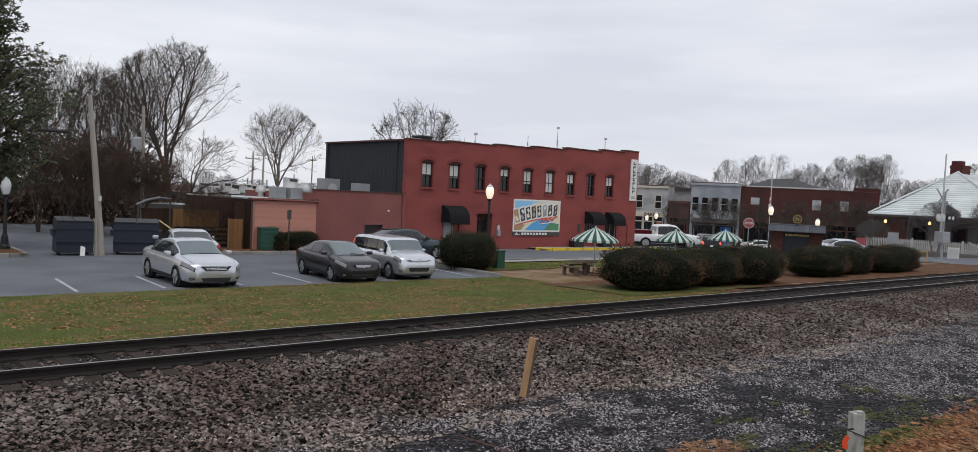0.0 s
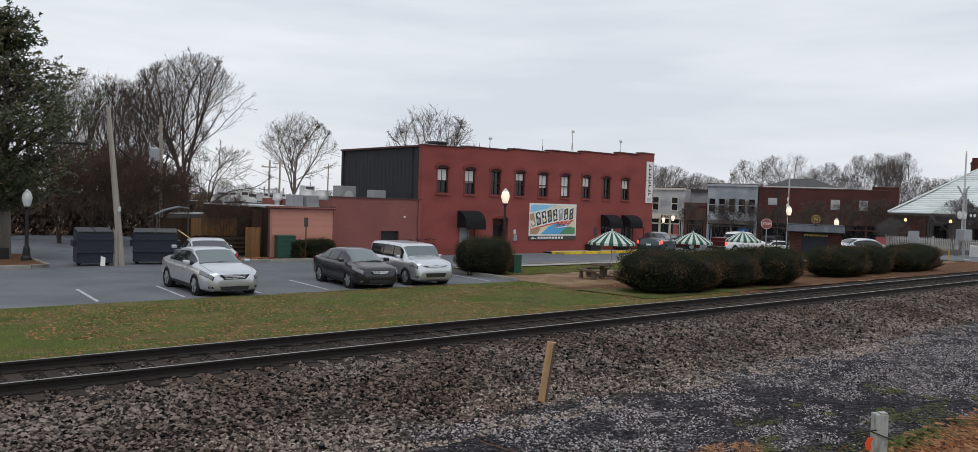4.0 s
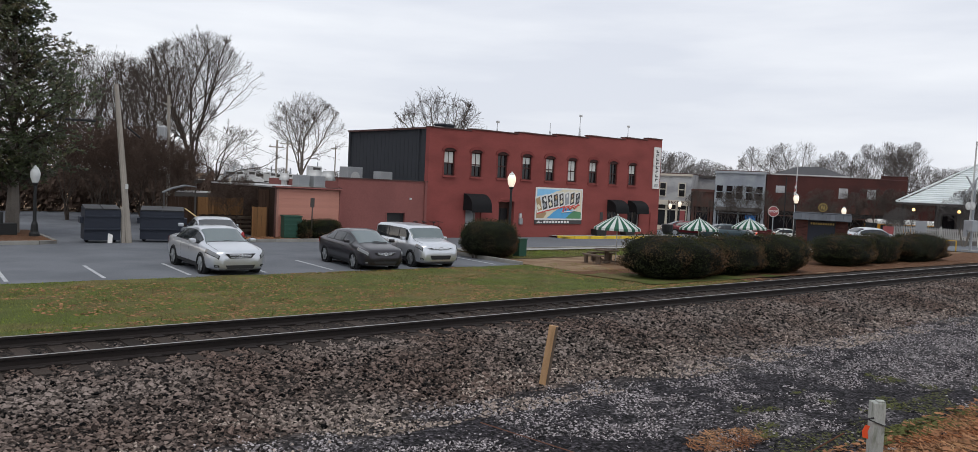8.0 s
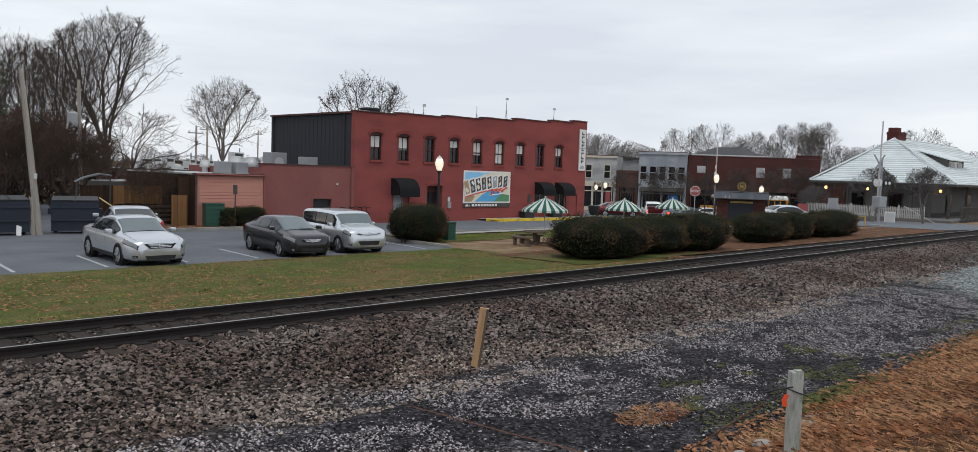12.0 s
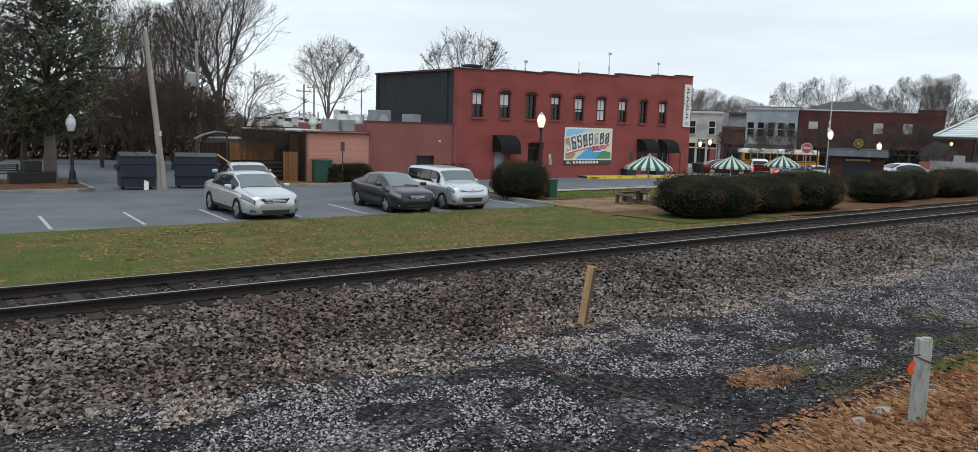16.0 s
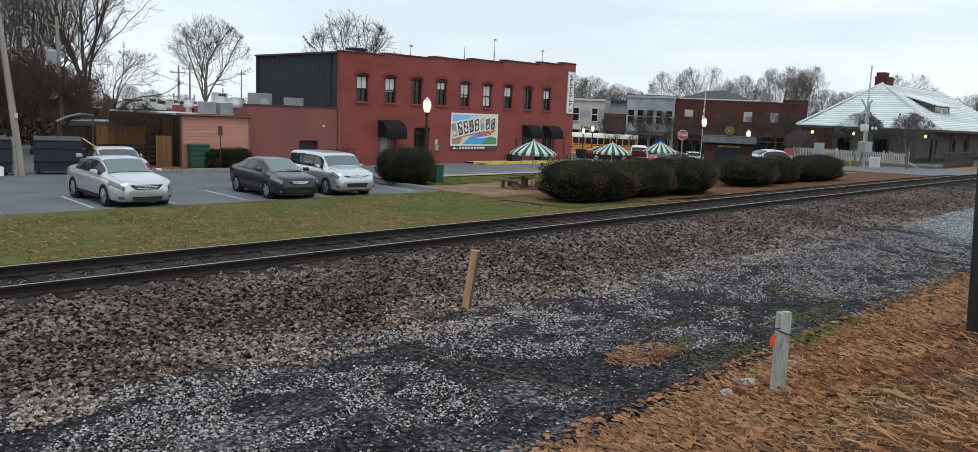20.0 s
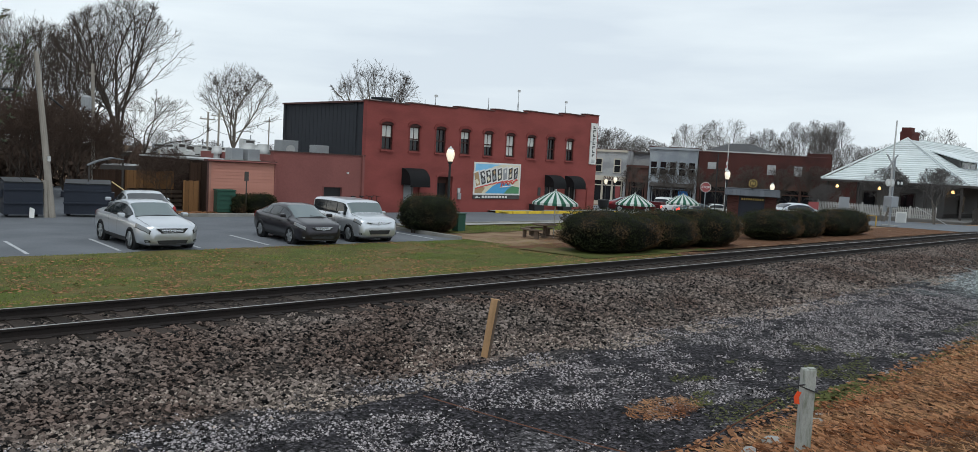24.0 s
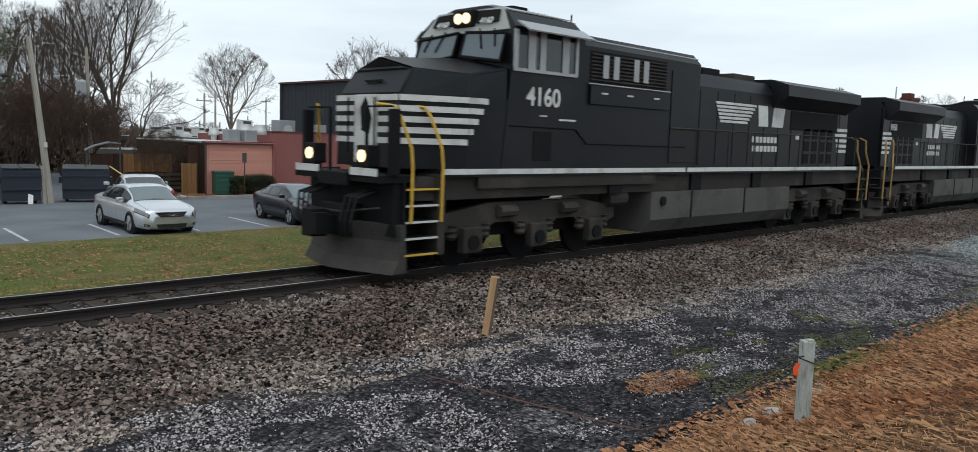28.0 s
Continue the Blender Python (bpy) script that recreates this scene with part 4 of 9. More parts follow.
def annex():
    top = thing("low_annex", "single-storey annex of red rendered wall and pink siding", "building")
    x0, x1, y0, y1 = 20.2, 25.8, 36.6, 45.0
    bm = BM((box, x0, 23.15, y0, y0 + 0.3, -0.3, 3.12), (box, 24.4, x1, y0, y0 + 0.3, -0.3, 3.12), (box, 23.15, 24.4, y0, y0 + 0.3, 1.42, 3.12))
    part("front_wall", bm, "annex_red", top)
    part("coping", boxb(x0 - 0.05, x1, y0 - 0.04, y0 + 0.35, 3.12, 3.18), "coping", top)
    part("dark_door", boxb(23.2, 24.35, y0 + 0.14, y0 + 0.2, 0.0, 1.42), "black_plastic", top)
    part("door_frame", BM((box, 23.13, 23.2, y0 - 0.02, y0 + 0.25, 0, 1.45), (box, 24.35, 24.42, y0 - 0.02, y0 + 0.25, 0, 1.45), (box, 23.2, 24.35, y0 - 0.02, y0 + 0.25, 1.38, 1.45)), "annex_red", top)
    part("wall_lamp", boxb(24.62, 24.72, y0 - 0.08, y0, 2.12, 2.22), "lamp_off", top)
    # low wing clad in pink weatherboard, a little forward of the red wall
    xa, ya, zt = 16.72, 36.25, 2.50
    part("wing_wall", boxb(xa + 0.02, x0 - 0.02, ya + 0.04, ya + 0.25, -0.3, zt), "pink_siding", top)
    part("wing_side_wall", boxb(xa + 0.02, xa + 0.25, ya + 0.25, y1, -0.3, zt), "fence_wood", top, "dark stained side wall")
    me = mesh_of("siding_board", BM((prism, [(0.0, 0.0), (-0.035, 0.0), (-0.012, 0.155), (0.0, 0.155)], 0.0, x0 - 0.09 - xa, "x")), "pink_siding")
    for i in range(16):
        piece("siding_board", me, top, pose(xa + 0.04, ya + 0.04, 0.02 + 0.155 * i))
    part("corner_board", boxb(xa - 0.04, xa + 0.07, ya - 0.03, ya + 0.10, 0, zt), "pink_trim", top)
    part("corner_board", boxb(x0 - 0.10, x0 - 0.02, ya - 0.03, y0, 0, zt + 0.2), "annex_red", top)
    part("eave", boxb(xa - 0.15, x0 - 0.03, ya - 0.12, ya + 0.3, zt, zt + 0.11), "coping", top)
    part("gutter", BM((tube, [(xa - 0.15, ya - 0.14, zt + 0.06), (x0 - 0.05, ya - 0.14, zt + 0.03)], 0.035, 0.035, 7)), "annex_red", top)
    part("wing_roof", boxb(xa, x0 - 0.03, ya + 0.3, y1, zt + 0.02, zt + 0.09), "pale_roof", top, "pale weathered flat roof")
    part("downpipe", BM((tube, [(xa - 0.1, ya - 0.02, 0.05), (xa - 0.1, ya - 0.02, zt)], 0.04, 0.04, 7)), "coping", top)
    part("roof", boxb(x0 + 0.03, x1, y0 + 0.3, y1 - 0.2, 2.45, 2.55), "tar_roof", top)
    part("parapet_side", boxb(x0, x0 + 0.22, y0 + 0.3, y1, 2.0, 2.95), "annex_red", top)
    part("back_wall", boxb(xa + 0.25, x1, y1 - 0.2, y1, -0.3, 2.45), "annex_red", top)


annex()


# ---- near things beside the line ----
def stake():
    s = thing("survey_stake", "pale new-wood stake leaning in the ballast", "stake", pose(8.72, 8.97, ground_z(8.72, 8.97), 4, 7.0, -44))
    part("board", boxb(-0.07, 0.07, -0.02, 0.02, -0.2, 0.98, 0.004), "fresh_wood", s)
    part("edge_batten", boxb(0.035, 0.075, -0.045, -0.021, -0.1, 0.975, 0.003), "bench_wood", s, "darker batten nailed to the edge")


stake()


def marker_post():
    x, y = 7.55, 3.28
    z = ground_z(x, y)
    p = thing("marker_post", "weathered whitish square timber post on the bank", "post", pose(x, y, z, 0.5, -0.5, -42))
    part("timber", boxb(-0.057, 0.057, -0.057, 0.057, -0.3, 0.855, 0.008), "weathered_post", p)
    part("split_top", boxb(-0.015, 0.052, -0.052, 0.02, 0.855, 0.87), "weathered_post", p)
    bm = bmesh.new()
    tube(bm, [(-0.10 + 0.2 * i / 6, -0.066, 0.70 - 0.012 * i) for i in range(7)], 0.006, sides=5)
    tube(bm, [(-0.06, -0.08, 0.72), (-0.22, -0.1, 0.70), (-0.40, -0.05, 0.64)], 0.008, sides=5)
    part("wire_tie", bm, "wire", p)
    part("flag_tape", BM((prism, [(-0.16, 0.54), (-0.11, 0.53), (-0.12, 0.60), (-0.10, 0.65), (-0.14, 0.66), (-0.17, 0.60)], -0.105, -0.098)), "orange_tape", p, "orange-red marking tape")
    return p


marker_post()
cable = thing("loose_cable", "thin rusty cable lying from the post across the gravel", "cable")
pts = [(7.28, 3.45, ground_z(7.28, 3.45) + 0.62)] + [(7.28 - 0.1 * i, 3.5 + 0.62 * i + 0.1 * math.sin(i), 0.55 * max(0, 1 - i / 2.5) ** 2 + 0.03 + ground_z(7.2, 3.5 + 0.62 * i) * 0.9) for i in range(1, 8)]
part("strand", BM((tube, pts, 0.007, 0.007, 5)), "rusty_wire", cable)

dark_post = thing("dark_post", "tall plain black square post on the bank", "post", pose(9.82, 2.07, ground_z(9.82, 2.07), 0, -3.0, -50))
part("shaft", boxb(-0.09, 0.09, -0.09, 0.09, -0.2, 5.4, 0.01), "black_plastic", dark_post)
part("foot", boxb(-0.12, 0.12, -0.12, 0.12, -0.1, 0.03, 0.01), "black_iron", dark_post)
for x, y, s in ((9.55, 3.98, 0.09), (8.35, 3.95, 0.12), (7.75, 3.9, 0.11), (10.2, 4.2, 0.07)):
    bm = bmesh.new()
    bmesh.ops.create_icosphere(bm, subdivisions=2, radius=1.0)
    for v in bm.verts:
        v.co *= s * (1 + 0.35 * noise.noise(v.co * 1.7 + Vector((x, y, 0))))
        v.co.z *= 0.45
    solid("loose_rock", bm, "concrete", "pale flat rock lying at the foot of the bank", "rock", pose(x, y, ground_z(x, y) + s * 0.2, 0, 0, x * 50), "loose rocks", smooth=50)


# ---- loose stone, straw, leaves and grass ----
def scatter_stones(name, n, x0, x1, y0, y1, r0, r1, mat, label, bias, sub, accept=None, lift=0.0):
    rs = np.random.RandomState(11 + n % 97)
    bm = bmesh.new()
    if sub:
        bmesh.ops.create_icosphere(bm, subdivisions=1, radius=1.0)
    else:
        for v in ((1, 0, 0), (0, 1, 0), (-1, 0, 0), (0, -1, 0), (0, 0, 1), (0, 0, -1)):
            bm.verts.new(v)
        bm.verts.ensure_lookup_table()
        for i in range(4):
            for k in (4, 5):
                q = (i, (i + 1) % 4, k)
                bm.faces.new([bm.verts[j] for j in (q if k == 4 else q[::-1])])
        bm.verts.index_update()
    base = np.array([v.co[:] for v in bm.verts])
    faces = [[v.index for v in f.verts] for f in bm.faces]
    bm.free()
    shapes = [(base * (0.75 + 0.7 * rs.rand(len(base), 1)) + rs.uniform(-0.22, 0.22, base.shape)) * np.array([1, rs.uniform(0.6, 1), rs.uniform(0.42, 0.75)]) for _ in range(24)]
    verts, out = [], []
    k = 0
    while k < n:
        x = x0 + (x1 - x0) * rs.rand() ** bias
        y = y0 + (y1 - y0) * rs.rand()
        if accept and not accept(x, y):
            if rs.rand() < 0.93:
                continue
        s = r0 + (r1 - r0) * rs.rand() ** 2
        a, b = rs.uniform(0, 6.28), rs.uniform(-0.5, 0.5)
        ca, sa, cb, sb = math.cos(a), math.sin(a), math.cos(b), math.sin(b)
        rot = np.array([[ca, -sa * cb, sa * sb], [sa, ca * cb, -ca * sb], [0, sb, cb]])
        v = shapes[k % 24] @ rot.T * s + (x, y, ground_z(x, y) + lift + s * rs.uniform(-0.1, 0.45))
        o = k * len(base)
        verts.append(v)
        out += [[i + o for i in f] for f in faces]
        k += 1
    raw(name, np.concatenate(verts).tolist(), out, mat, label, "stones", "stuff")


def on_rails(x, y):
    return abs(y - 12.42) > 0.14 and abs(y - 13.92) > 0.14


def clear_of_ties(x, y):
    """The tie ends beside the near rail stand free of stone."""
    return y < 11.82 or abs((x + 3.5) / 0.52 - round((x + 3.5) / 0.52)) * 0.52 > 0.13


def on_grey(x, y):
    """The service strip: grey stone in drifts, with bare coal-dark grit between."""
    if x > 25 + 0.6 * (y - 5.6) and y > 5.5:
        return False
    n = noise.noise((x * 0.5, y * 0.8, 8.0)) + 0.5 * noise.noise((x * 1.6, y * 2.4, 2.0))
    return n > -0.02 - 0.50 * smooth01((x - 9) / 12) + (0.30 if y < 5.4 else 0.0)


scatter_stones("ballast_stones", 84000, -1.5, 46, 8.75, 12.33, 0.017, 0.046, "ballast_stone", "loose brown-grey ballast stones", 1.9, False, clear_of_ties)
scatter_stones("edge_stones", 13000, 1.5, 34, 8.1, 9.7, 0.014, 0.038, "tan_stone", "paler tan stones along the foot of the ballast", 1.6, False,
               lambda x, y: noise.noise((x * 0.7, y * 0.9, 3.0)) > 0.02)
scatter_stones("track_stones", 5200, 0, 40, 12.5, 14.75, 0.016, 0.034, "ballast_stone", "brown ballast stones between and beyond the rails", 1.5, False, on_rails, -0.012)
scatter_stones("grey_stones", 80000, 0.8, 46, 4.5, 9.0, 0.007, 0.024, "grey_stone", "small grey stones strewn on the dark service strip", 1.9, False, on_grey)


def flakes(name, n, x0, x1, y0, y1, ln, wd, mat, label, bias=1.6, tilt=0.25, up=0.0, lift=0.02, accept=None, category="straw", seed=5):
    """Thin loose strips or leaves lying on the land, or standing where up is given."""
    rs = np.random.RandomState(seed)
    verts, faces = [], []
    while len(faces) < n:
        x, y = x0 + (x1 - x0) * rs.rand() ** bias, y0 + (y1 - y0) * rs.rand()
        if accept and not accept(x, y):
            continue
        a, l, w = rs.uniform(0, 6.28), ln * rs.uniform(0.5, 1.2), wd * rs.uniform(0.6, 1.2)
        z = ground_z(x, y) + lift
        dx, dy = math.cos(a), math.sin(a)
        o = len(verts)
        if up:
            lx, ly = rs.uniform(-0.5, 0.5) * l, rs.uniform(-0.5, 0.5) * l
            verts += [(x - dy * w, y + dx * w, z), (x + dy * w, y - dx * w, z), (x + lx, y + ly, z + l * up)]
            faces.append((o, o + 1, o + 2))
        else:
            h = l * tilt * rs.uniform(-0.3, 1.0)
            verts += [(x - dy * w, y + dx * w, z), (x + dy * w, y - dx * w, z + w * tilt), (x + dx * l + dy * w, y + dy * l - dx * w, z + h), (x + dx * l - dy * w, y + dy * l + dx * w, z + abs(h) * 0.6)]
            faces.append((o, o + 1, o + 2, o + 3))
    raw(name, verts, faces, mat, label, category, "stuff")


flakes("pine_straw", 52000, 2.0, 34, 0.2, 4.45, 0.16, 0.0035, "straw", "loose reddish pine needles heaped on the bank", 1.7, 0.35, accept=lambda x, y: True, lift=0.015)
flakes("pine_straw", 12000, -9.0, 2.0, -6.0, 4.4, 0.16, 0.0035, "straw", "loose reddish pine needles round the viewpoint", 1.0, 0.35, lift=0.015, seed=15)
flakes("pine_straw", 12000, 2.0, 34, -6.0, 0.2, 0.16, 0.0035, "straw", "loose reddish pine needles along the bank top", 1.2, 0.35, lift=0.015, seed=16)
flakes("bank_leaves", 7500, 4.0, 20, 2.2, 4.75, 0.07, 0.026, "dead_leaf", "curled brown leaves along the foot of the bank", 1.3, 0.6, category="leaves", seed=9)
flakes("moss_tufts", 2600, 10.0, 13.6, 4.05, 5.0, 0.05, 0.012, "moss", "yellow-green moss at the foot of the bank", 1.0, 0.5, category="moss", seed=31, accept=lambda x, y: ((x - 11.8) / 1.6) ** 2 + ((y - 4.5) / 0.4) ** 2 < 0.6 + 0.8 * noise.noise((x * 2, y * 3, 1)))
flakes("moss_tufts", 3600, 9.0, 24.0, 4.0, 5.3, 0.05, 0.010, "moss", "thin mossy growth along the foot of the bank", 1.0, 0.5, category="moss", seed=33, accept=lambda x, y: noise.noise((x * 0.8, y * 1.5, 14)) > 0.0)
flakes("moss_tufts", 900, 8.6, 16.0, 4.9, 6.6, 0.05, 0.010, "moss", "sparse green weeds in the grit", 1.0, 0.5, category="moss", seed=32, accept=lambda x, y: noise.noise((x * 1.2, y * 2, 4)) > 0.28)
flakes("gravel_straw", 800, 7.9, 9.9, 5.2, 6.3, 0.09, 0.004, "straw", "small clump of straw on the gravel", 1.0, 0.3, seed=3,
       accept=lambda x, y: ((x - 8.9) / 0.72) ** 2 + ((y - 5.72) / 0.34) ** 2 < 1)
flakes("lawn_grass", 110000, -1, 24, 14.6, 23.4, 0.055, 0.006, "blade", "short winter grass of the verge", 1.0, up=1.0, category="grass", lift=0.0)
flakes("lawn_leaves", 11500, 1, 26, 14.8, 23.4, 0.07, 0.030, "dead_leaf", "fallen brown leaves strewn over the lawn", 1.0, 0.3, category="leaves", seed=12,
       accept=lambda x, y: noise.noise((x * 0.25, y * 0.4, 6)) > -0.15 + 0.05 * (y - 18))
flakes("park_blades", 9000, 22.3, 34, 25.4, 28.7, 0.06, 0.007, "blade", "thin grass of the small park", 1.0, up=1.0, category="grass", lift=0.05, seed=4, accept=lambda x, y: noise.noise((x * 0.3, y * 0.5, 9)) > -0.3)
flakes("bed_leaves", 3000, 13.3, 20.2, 35.05, 36.5, 0.09, 0.04, "dead_leaf", "reddish leaf litter in the planting bed", 1.0, 0.4, category="leaves", seed=8, lift=0.12)


# ---- clipped shrubs ----
def clipped(name, cx, cy, lx, ly, h, z0, n, label, leaf=0.045, power=2.6, group="", seed=1, lumps=0.10, mat="hedge_leaf"):
    """A clipped shrub: core painted near-black for the shade among its twigs, under a skin of small leaves."""
    top = thing(name, label, "hedge" if group else "shrub", pose(cx, cy, z0), group)
    rs = np.random.RandomState(seed)

    def skin(u, v):
        # rounded box, flat at the foot
        c, s = math.cos(u), math.sin(u)
        cv, sv = math.cos(v), math.sin(v)
        e = 2 / power
        f = lambda q: math.copysign(abs(q) ** e, q)
        x, y, z = f(c) * f(cv), f(s) * f(cv), f(sv)
        k = 1 + lumps * noise.noise((cx + x * lx * 1.3, cy + y * ly * 1.3, z * 2 + seed)) + 0.5 * lumps * noise.noise((cx + x * lx * 4, y * ly * 4, z * 5))
        return Vector((x * lx * k, y * ly * k, h * 0.48 + z * h * 0.52 * (k if z > 0 else 1)))

    nu, nv = 36, 14
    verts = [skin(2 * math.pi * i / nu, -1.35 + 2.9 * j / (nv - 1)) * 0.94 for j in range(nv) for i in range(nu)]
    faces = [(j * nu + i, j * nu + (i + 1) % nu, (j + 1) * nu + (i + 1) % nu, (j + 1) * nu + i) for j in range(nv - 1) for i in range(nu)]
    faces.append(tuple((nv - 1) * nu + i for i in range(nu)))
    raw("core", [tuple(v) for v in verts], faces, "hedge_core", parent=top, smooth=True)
    vs, fs = [], []
    for k in range(n):
        u, v = rs.uniform(0, 2 * math.pi), math.asin(rs.uniform(-0.95, 1.0))
        p = skin(u, v) * (0.93 + 0.12 * rs.rand() ** 1.5)
        d = Vector((rs.normal(), rs.normal(), rs.normal())).normalized()
        e = d.orthogonal().normalized() * leaf * rs.uniform(0.3, 0.55)
        d = d * leaf * rs.uniform(0.6, 1.1)
        o = len(vs)
        vs += [tuple(p - e * 0.6), tuple(p + d * 0.5 + e), tuple(p + d), tuple(p + d * 0.4 - e)]
        fs.append((o, o + 1, o + 2, o + 3))
    raw("foliage", vs, fs, mat, parent=top)
    bm = bmesh.new()
    for k in range(5):
        a = rs.uniform(-0.7, 0.7)
        tube(bm, [(a * lx, rs.uniform(-0.2, 0.2), -0.1), (a * lx * 1.05, 0, h * 0.4)], 0.03, 0.02, 5)
    tagged(part("stems", bm, "bark", top), kind="stuff")
    return top


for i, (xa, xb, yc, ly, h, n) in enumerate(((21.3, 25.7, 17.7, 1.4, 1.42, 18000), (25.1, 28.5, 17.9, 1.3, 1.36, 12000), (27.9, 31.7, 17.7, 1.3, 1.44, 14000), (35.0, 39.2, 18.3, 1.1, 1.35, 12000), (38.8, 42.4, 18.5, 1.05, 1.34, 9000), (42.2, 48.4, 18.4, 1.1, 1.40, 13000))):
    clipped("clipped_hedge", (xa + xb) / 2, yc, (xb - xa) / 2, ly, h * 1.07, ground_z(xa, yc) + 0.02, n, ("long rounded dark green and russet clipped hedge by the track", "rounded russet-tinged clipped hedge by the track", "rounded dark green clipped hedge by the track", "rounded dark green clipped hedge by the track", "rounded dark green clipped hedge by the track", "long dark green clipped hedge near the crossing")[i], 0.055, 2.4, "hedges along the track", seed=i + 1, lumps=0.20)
clipped("clipped_shrub", 22.0, 26.4, 1.2, 1.15, 1.6, 0.05, 12000, "round dark green clipped shrub on the kerbed corner", 0.05, 2.5, seed=21)
clipped("low_shrub", 18.95, 35.6, 0.85, 0.5, 0.95, 0.1, 5000, "low boxy green shrub by the pink siding", 0.06, 3.2, seed=22)
clipped("small_shrub", 17.75, 35.45, 0.42, 0.45, 0.95, 0.1, 2600, "loose green shrub beside the green bin", 0.07, 2.2, seed=23, lumps=0.3)


# ---- street lamps ----
def street_lamp(x, y, z, h=3.75, lit=True):
    t = thing("street_lamp", "black post lamp with a %s acorn globe" % ("glowing" if lit else "pale unlit"), "street lamp", pose(x, y, z), "post lamps")
    part("base", BM((lathe, [(0.2, -0.1), (0.2, 0.12), (0.15, 0.2), (0.13, 0.5), (0.09, 0.62)], 12)), "black_iron", t)
    part("shaft", BM((lathe, [(0.075, 0.6), (0.055, h - 0.95), (0.075, h - 0.93), (0.06, h - 0.85), (0.12, h - 0.78), (0.12, h - 0.72)], 12)), "black_iron", t)
    part("globe", BM((lathe, [(0.11, h - 0.72), (0.185, h - 0.5), (0.20, h - 0.36), (0.17, h - 0.22), (0.13, h - 0.16)], 16)), "lamp_globe" if lit else "lamp_off", t, smooth=60)
    part("cap", BM((lathe, [(0.14, h - 0.16), (0.12, h - 0.10), (0.05, h - 0.06), (0.03, h)], 12)), "lamp_off", t)
    return t


street_lamp(25.15, 28.75, 0.1, 3.72)
street_lamp(6.6, 37.5, 0.12, 2.95, False)
street_lamp(54.4, 30.6, ground_z(54.4, 30.6), 3.75)
street_lamp(72.6, 54.6, ground_z(72.6, 54.6) - 0.15, 3.95)
street_lamp(76.0, 58.5, ground_z(76, 58.5), 3.6)
street_lamp(66.5, 33.0, ground_z(66.5, 33), 3.6)
street_lamp(2.4, 47.0, 0.0, 2.9, False)
street_lamp(-1.5, 44.0, 0.0, 3.1, False)
utility = thing("utility_box", "small dark green utility cabinet by the lamp", "cabinet", pose(23.6, 26.2, 0.05))
part("cabinet", boxb(-0.22, 0.22, -0.2, 0.2, 0, 0.75, 0.02), "green_box", utility)
part("lid", boxb(-0.24, 0.24, -0.22, 0.22, 0.75, 0.80, 0.01), "green_box", utility)


# ---- picnic tables with parasols ----
def arc_plank(bm, r0, r1, a0, a1, z0, z1, n=8):
    ring = [(r1 * math.cos(q), r1 * math.sin(q)) for q in np.linspace(a0, a1, n)] + [(r0 * math.cos(q), r0 * math.sin(q)) for q in np.linspace(a1, a0, n)]
    prism(bm, ring, z0, z1, "z")


def picnic_table(x, y, a):
    t = thing("picnic_table", "low weathered round picnic table with curved benches", "table", pose(x, y, ground_z(x, y) + 0.05, 0, 0, a), "picnic tables")
    part("tabletop", BM((lathe, [(0.50, 0.52), (0.52, 0.54), (0.52, 0.57), (0.50, 0.59)], 20)), "bench_wood", t)
    part("pedestal", BM((lathe, [(0.16, 0.0), (0.09, 0.10), (0.09, 0.52)], 10)), "bench_wood", t)
    for k in range(3):
        a0 = radians(-122 + 120 * k)
        b = part("bench", BM((arc_plank, 0.78, 1.05, a0, a0 + radians(78), 0.32, 0.38)), "bench_wood", t)
        for q in (0.2, 0.8):
            c = a0 + radians(78) * q
            part("bench_leg", boxb(-0.05, 0.05, -0.10, 0.10, 0.0, 0.32), "bench_wood", b, at=pose(0.91 * math.cos(c), 0.91 * math.sin(c), 0, 0, 0, math.degrees(c)))
        part("bench_arm", boxb(0.08, 0.80, -0.03, 0.03, 0.06, 0.12), "bench_wood", b, at=pose(0, 0, 0, 0, 0, math.degrees(a0) + 39))


def parasol(x, y, ztop, r):
    z = ground_z(x, y) + 0.05
    t = thing("parasol", "open green-and-white striped parasol over a picnic table", "umbrella", pose(x, y, z), "striped parasols")
    h = ztop - z
    n = 32
    for k in range(n):
        a, b = 2 * math.pi * k / n, 2 * math.pi * (k + 1) / n
        bm = bmesh.new()
        rows = [[(q * r * math.cos(w), q * r * math.sin(w), h - 0.50 * q ** 1.25 * (r / 0.95)) for w in (a, b)] for q in (0.02, 0.35, 0.7, 1.0)]
        for p, q in zip(rows, rows[1:]):
            slab(bm, p[0], p[1], q[1], q[0], 0.012)
        part("panel", bm, "umbrella_green" if k % 2 else "umbrella_white", t)
        bm = bmesh.new()
        p, q = rows[-1]
        slab(bm, p, q, (q[0] * 1.01, q[1] * 1.01, q[2] - 0.10), (p[0] * 1.01, p[1] * 1.01, p[2] - 0.10), 0.01)
        part("valance", bm, "umbrella_green" if k % 2 else "umbrella_white", t)
    part("pole", BM((lathe, [(0.022, 0.0), (0.022, h)], 8)), "pale_metal", t)
    part("finial", BM((lathe, [(0.03, h - 0.02), (0.04, h + 0.03), (0.01, h + 0.07)], 8)), "umbrella_white", t)


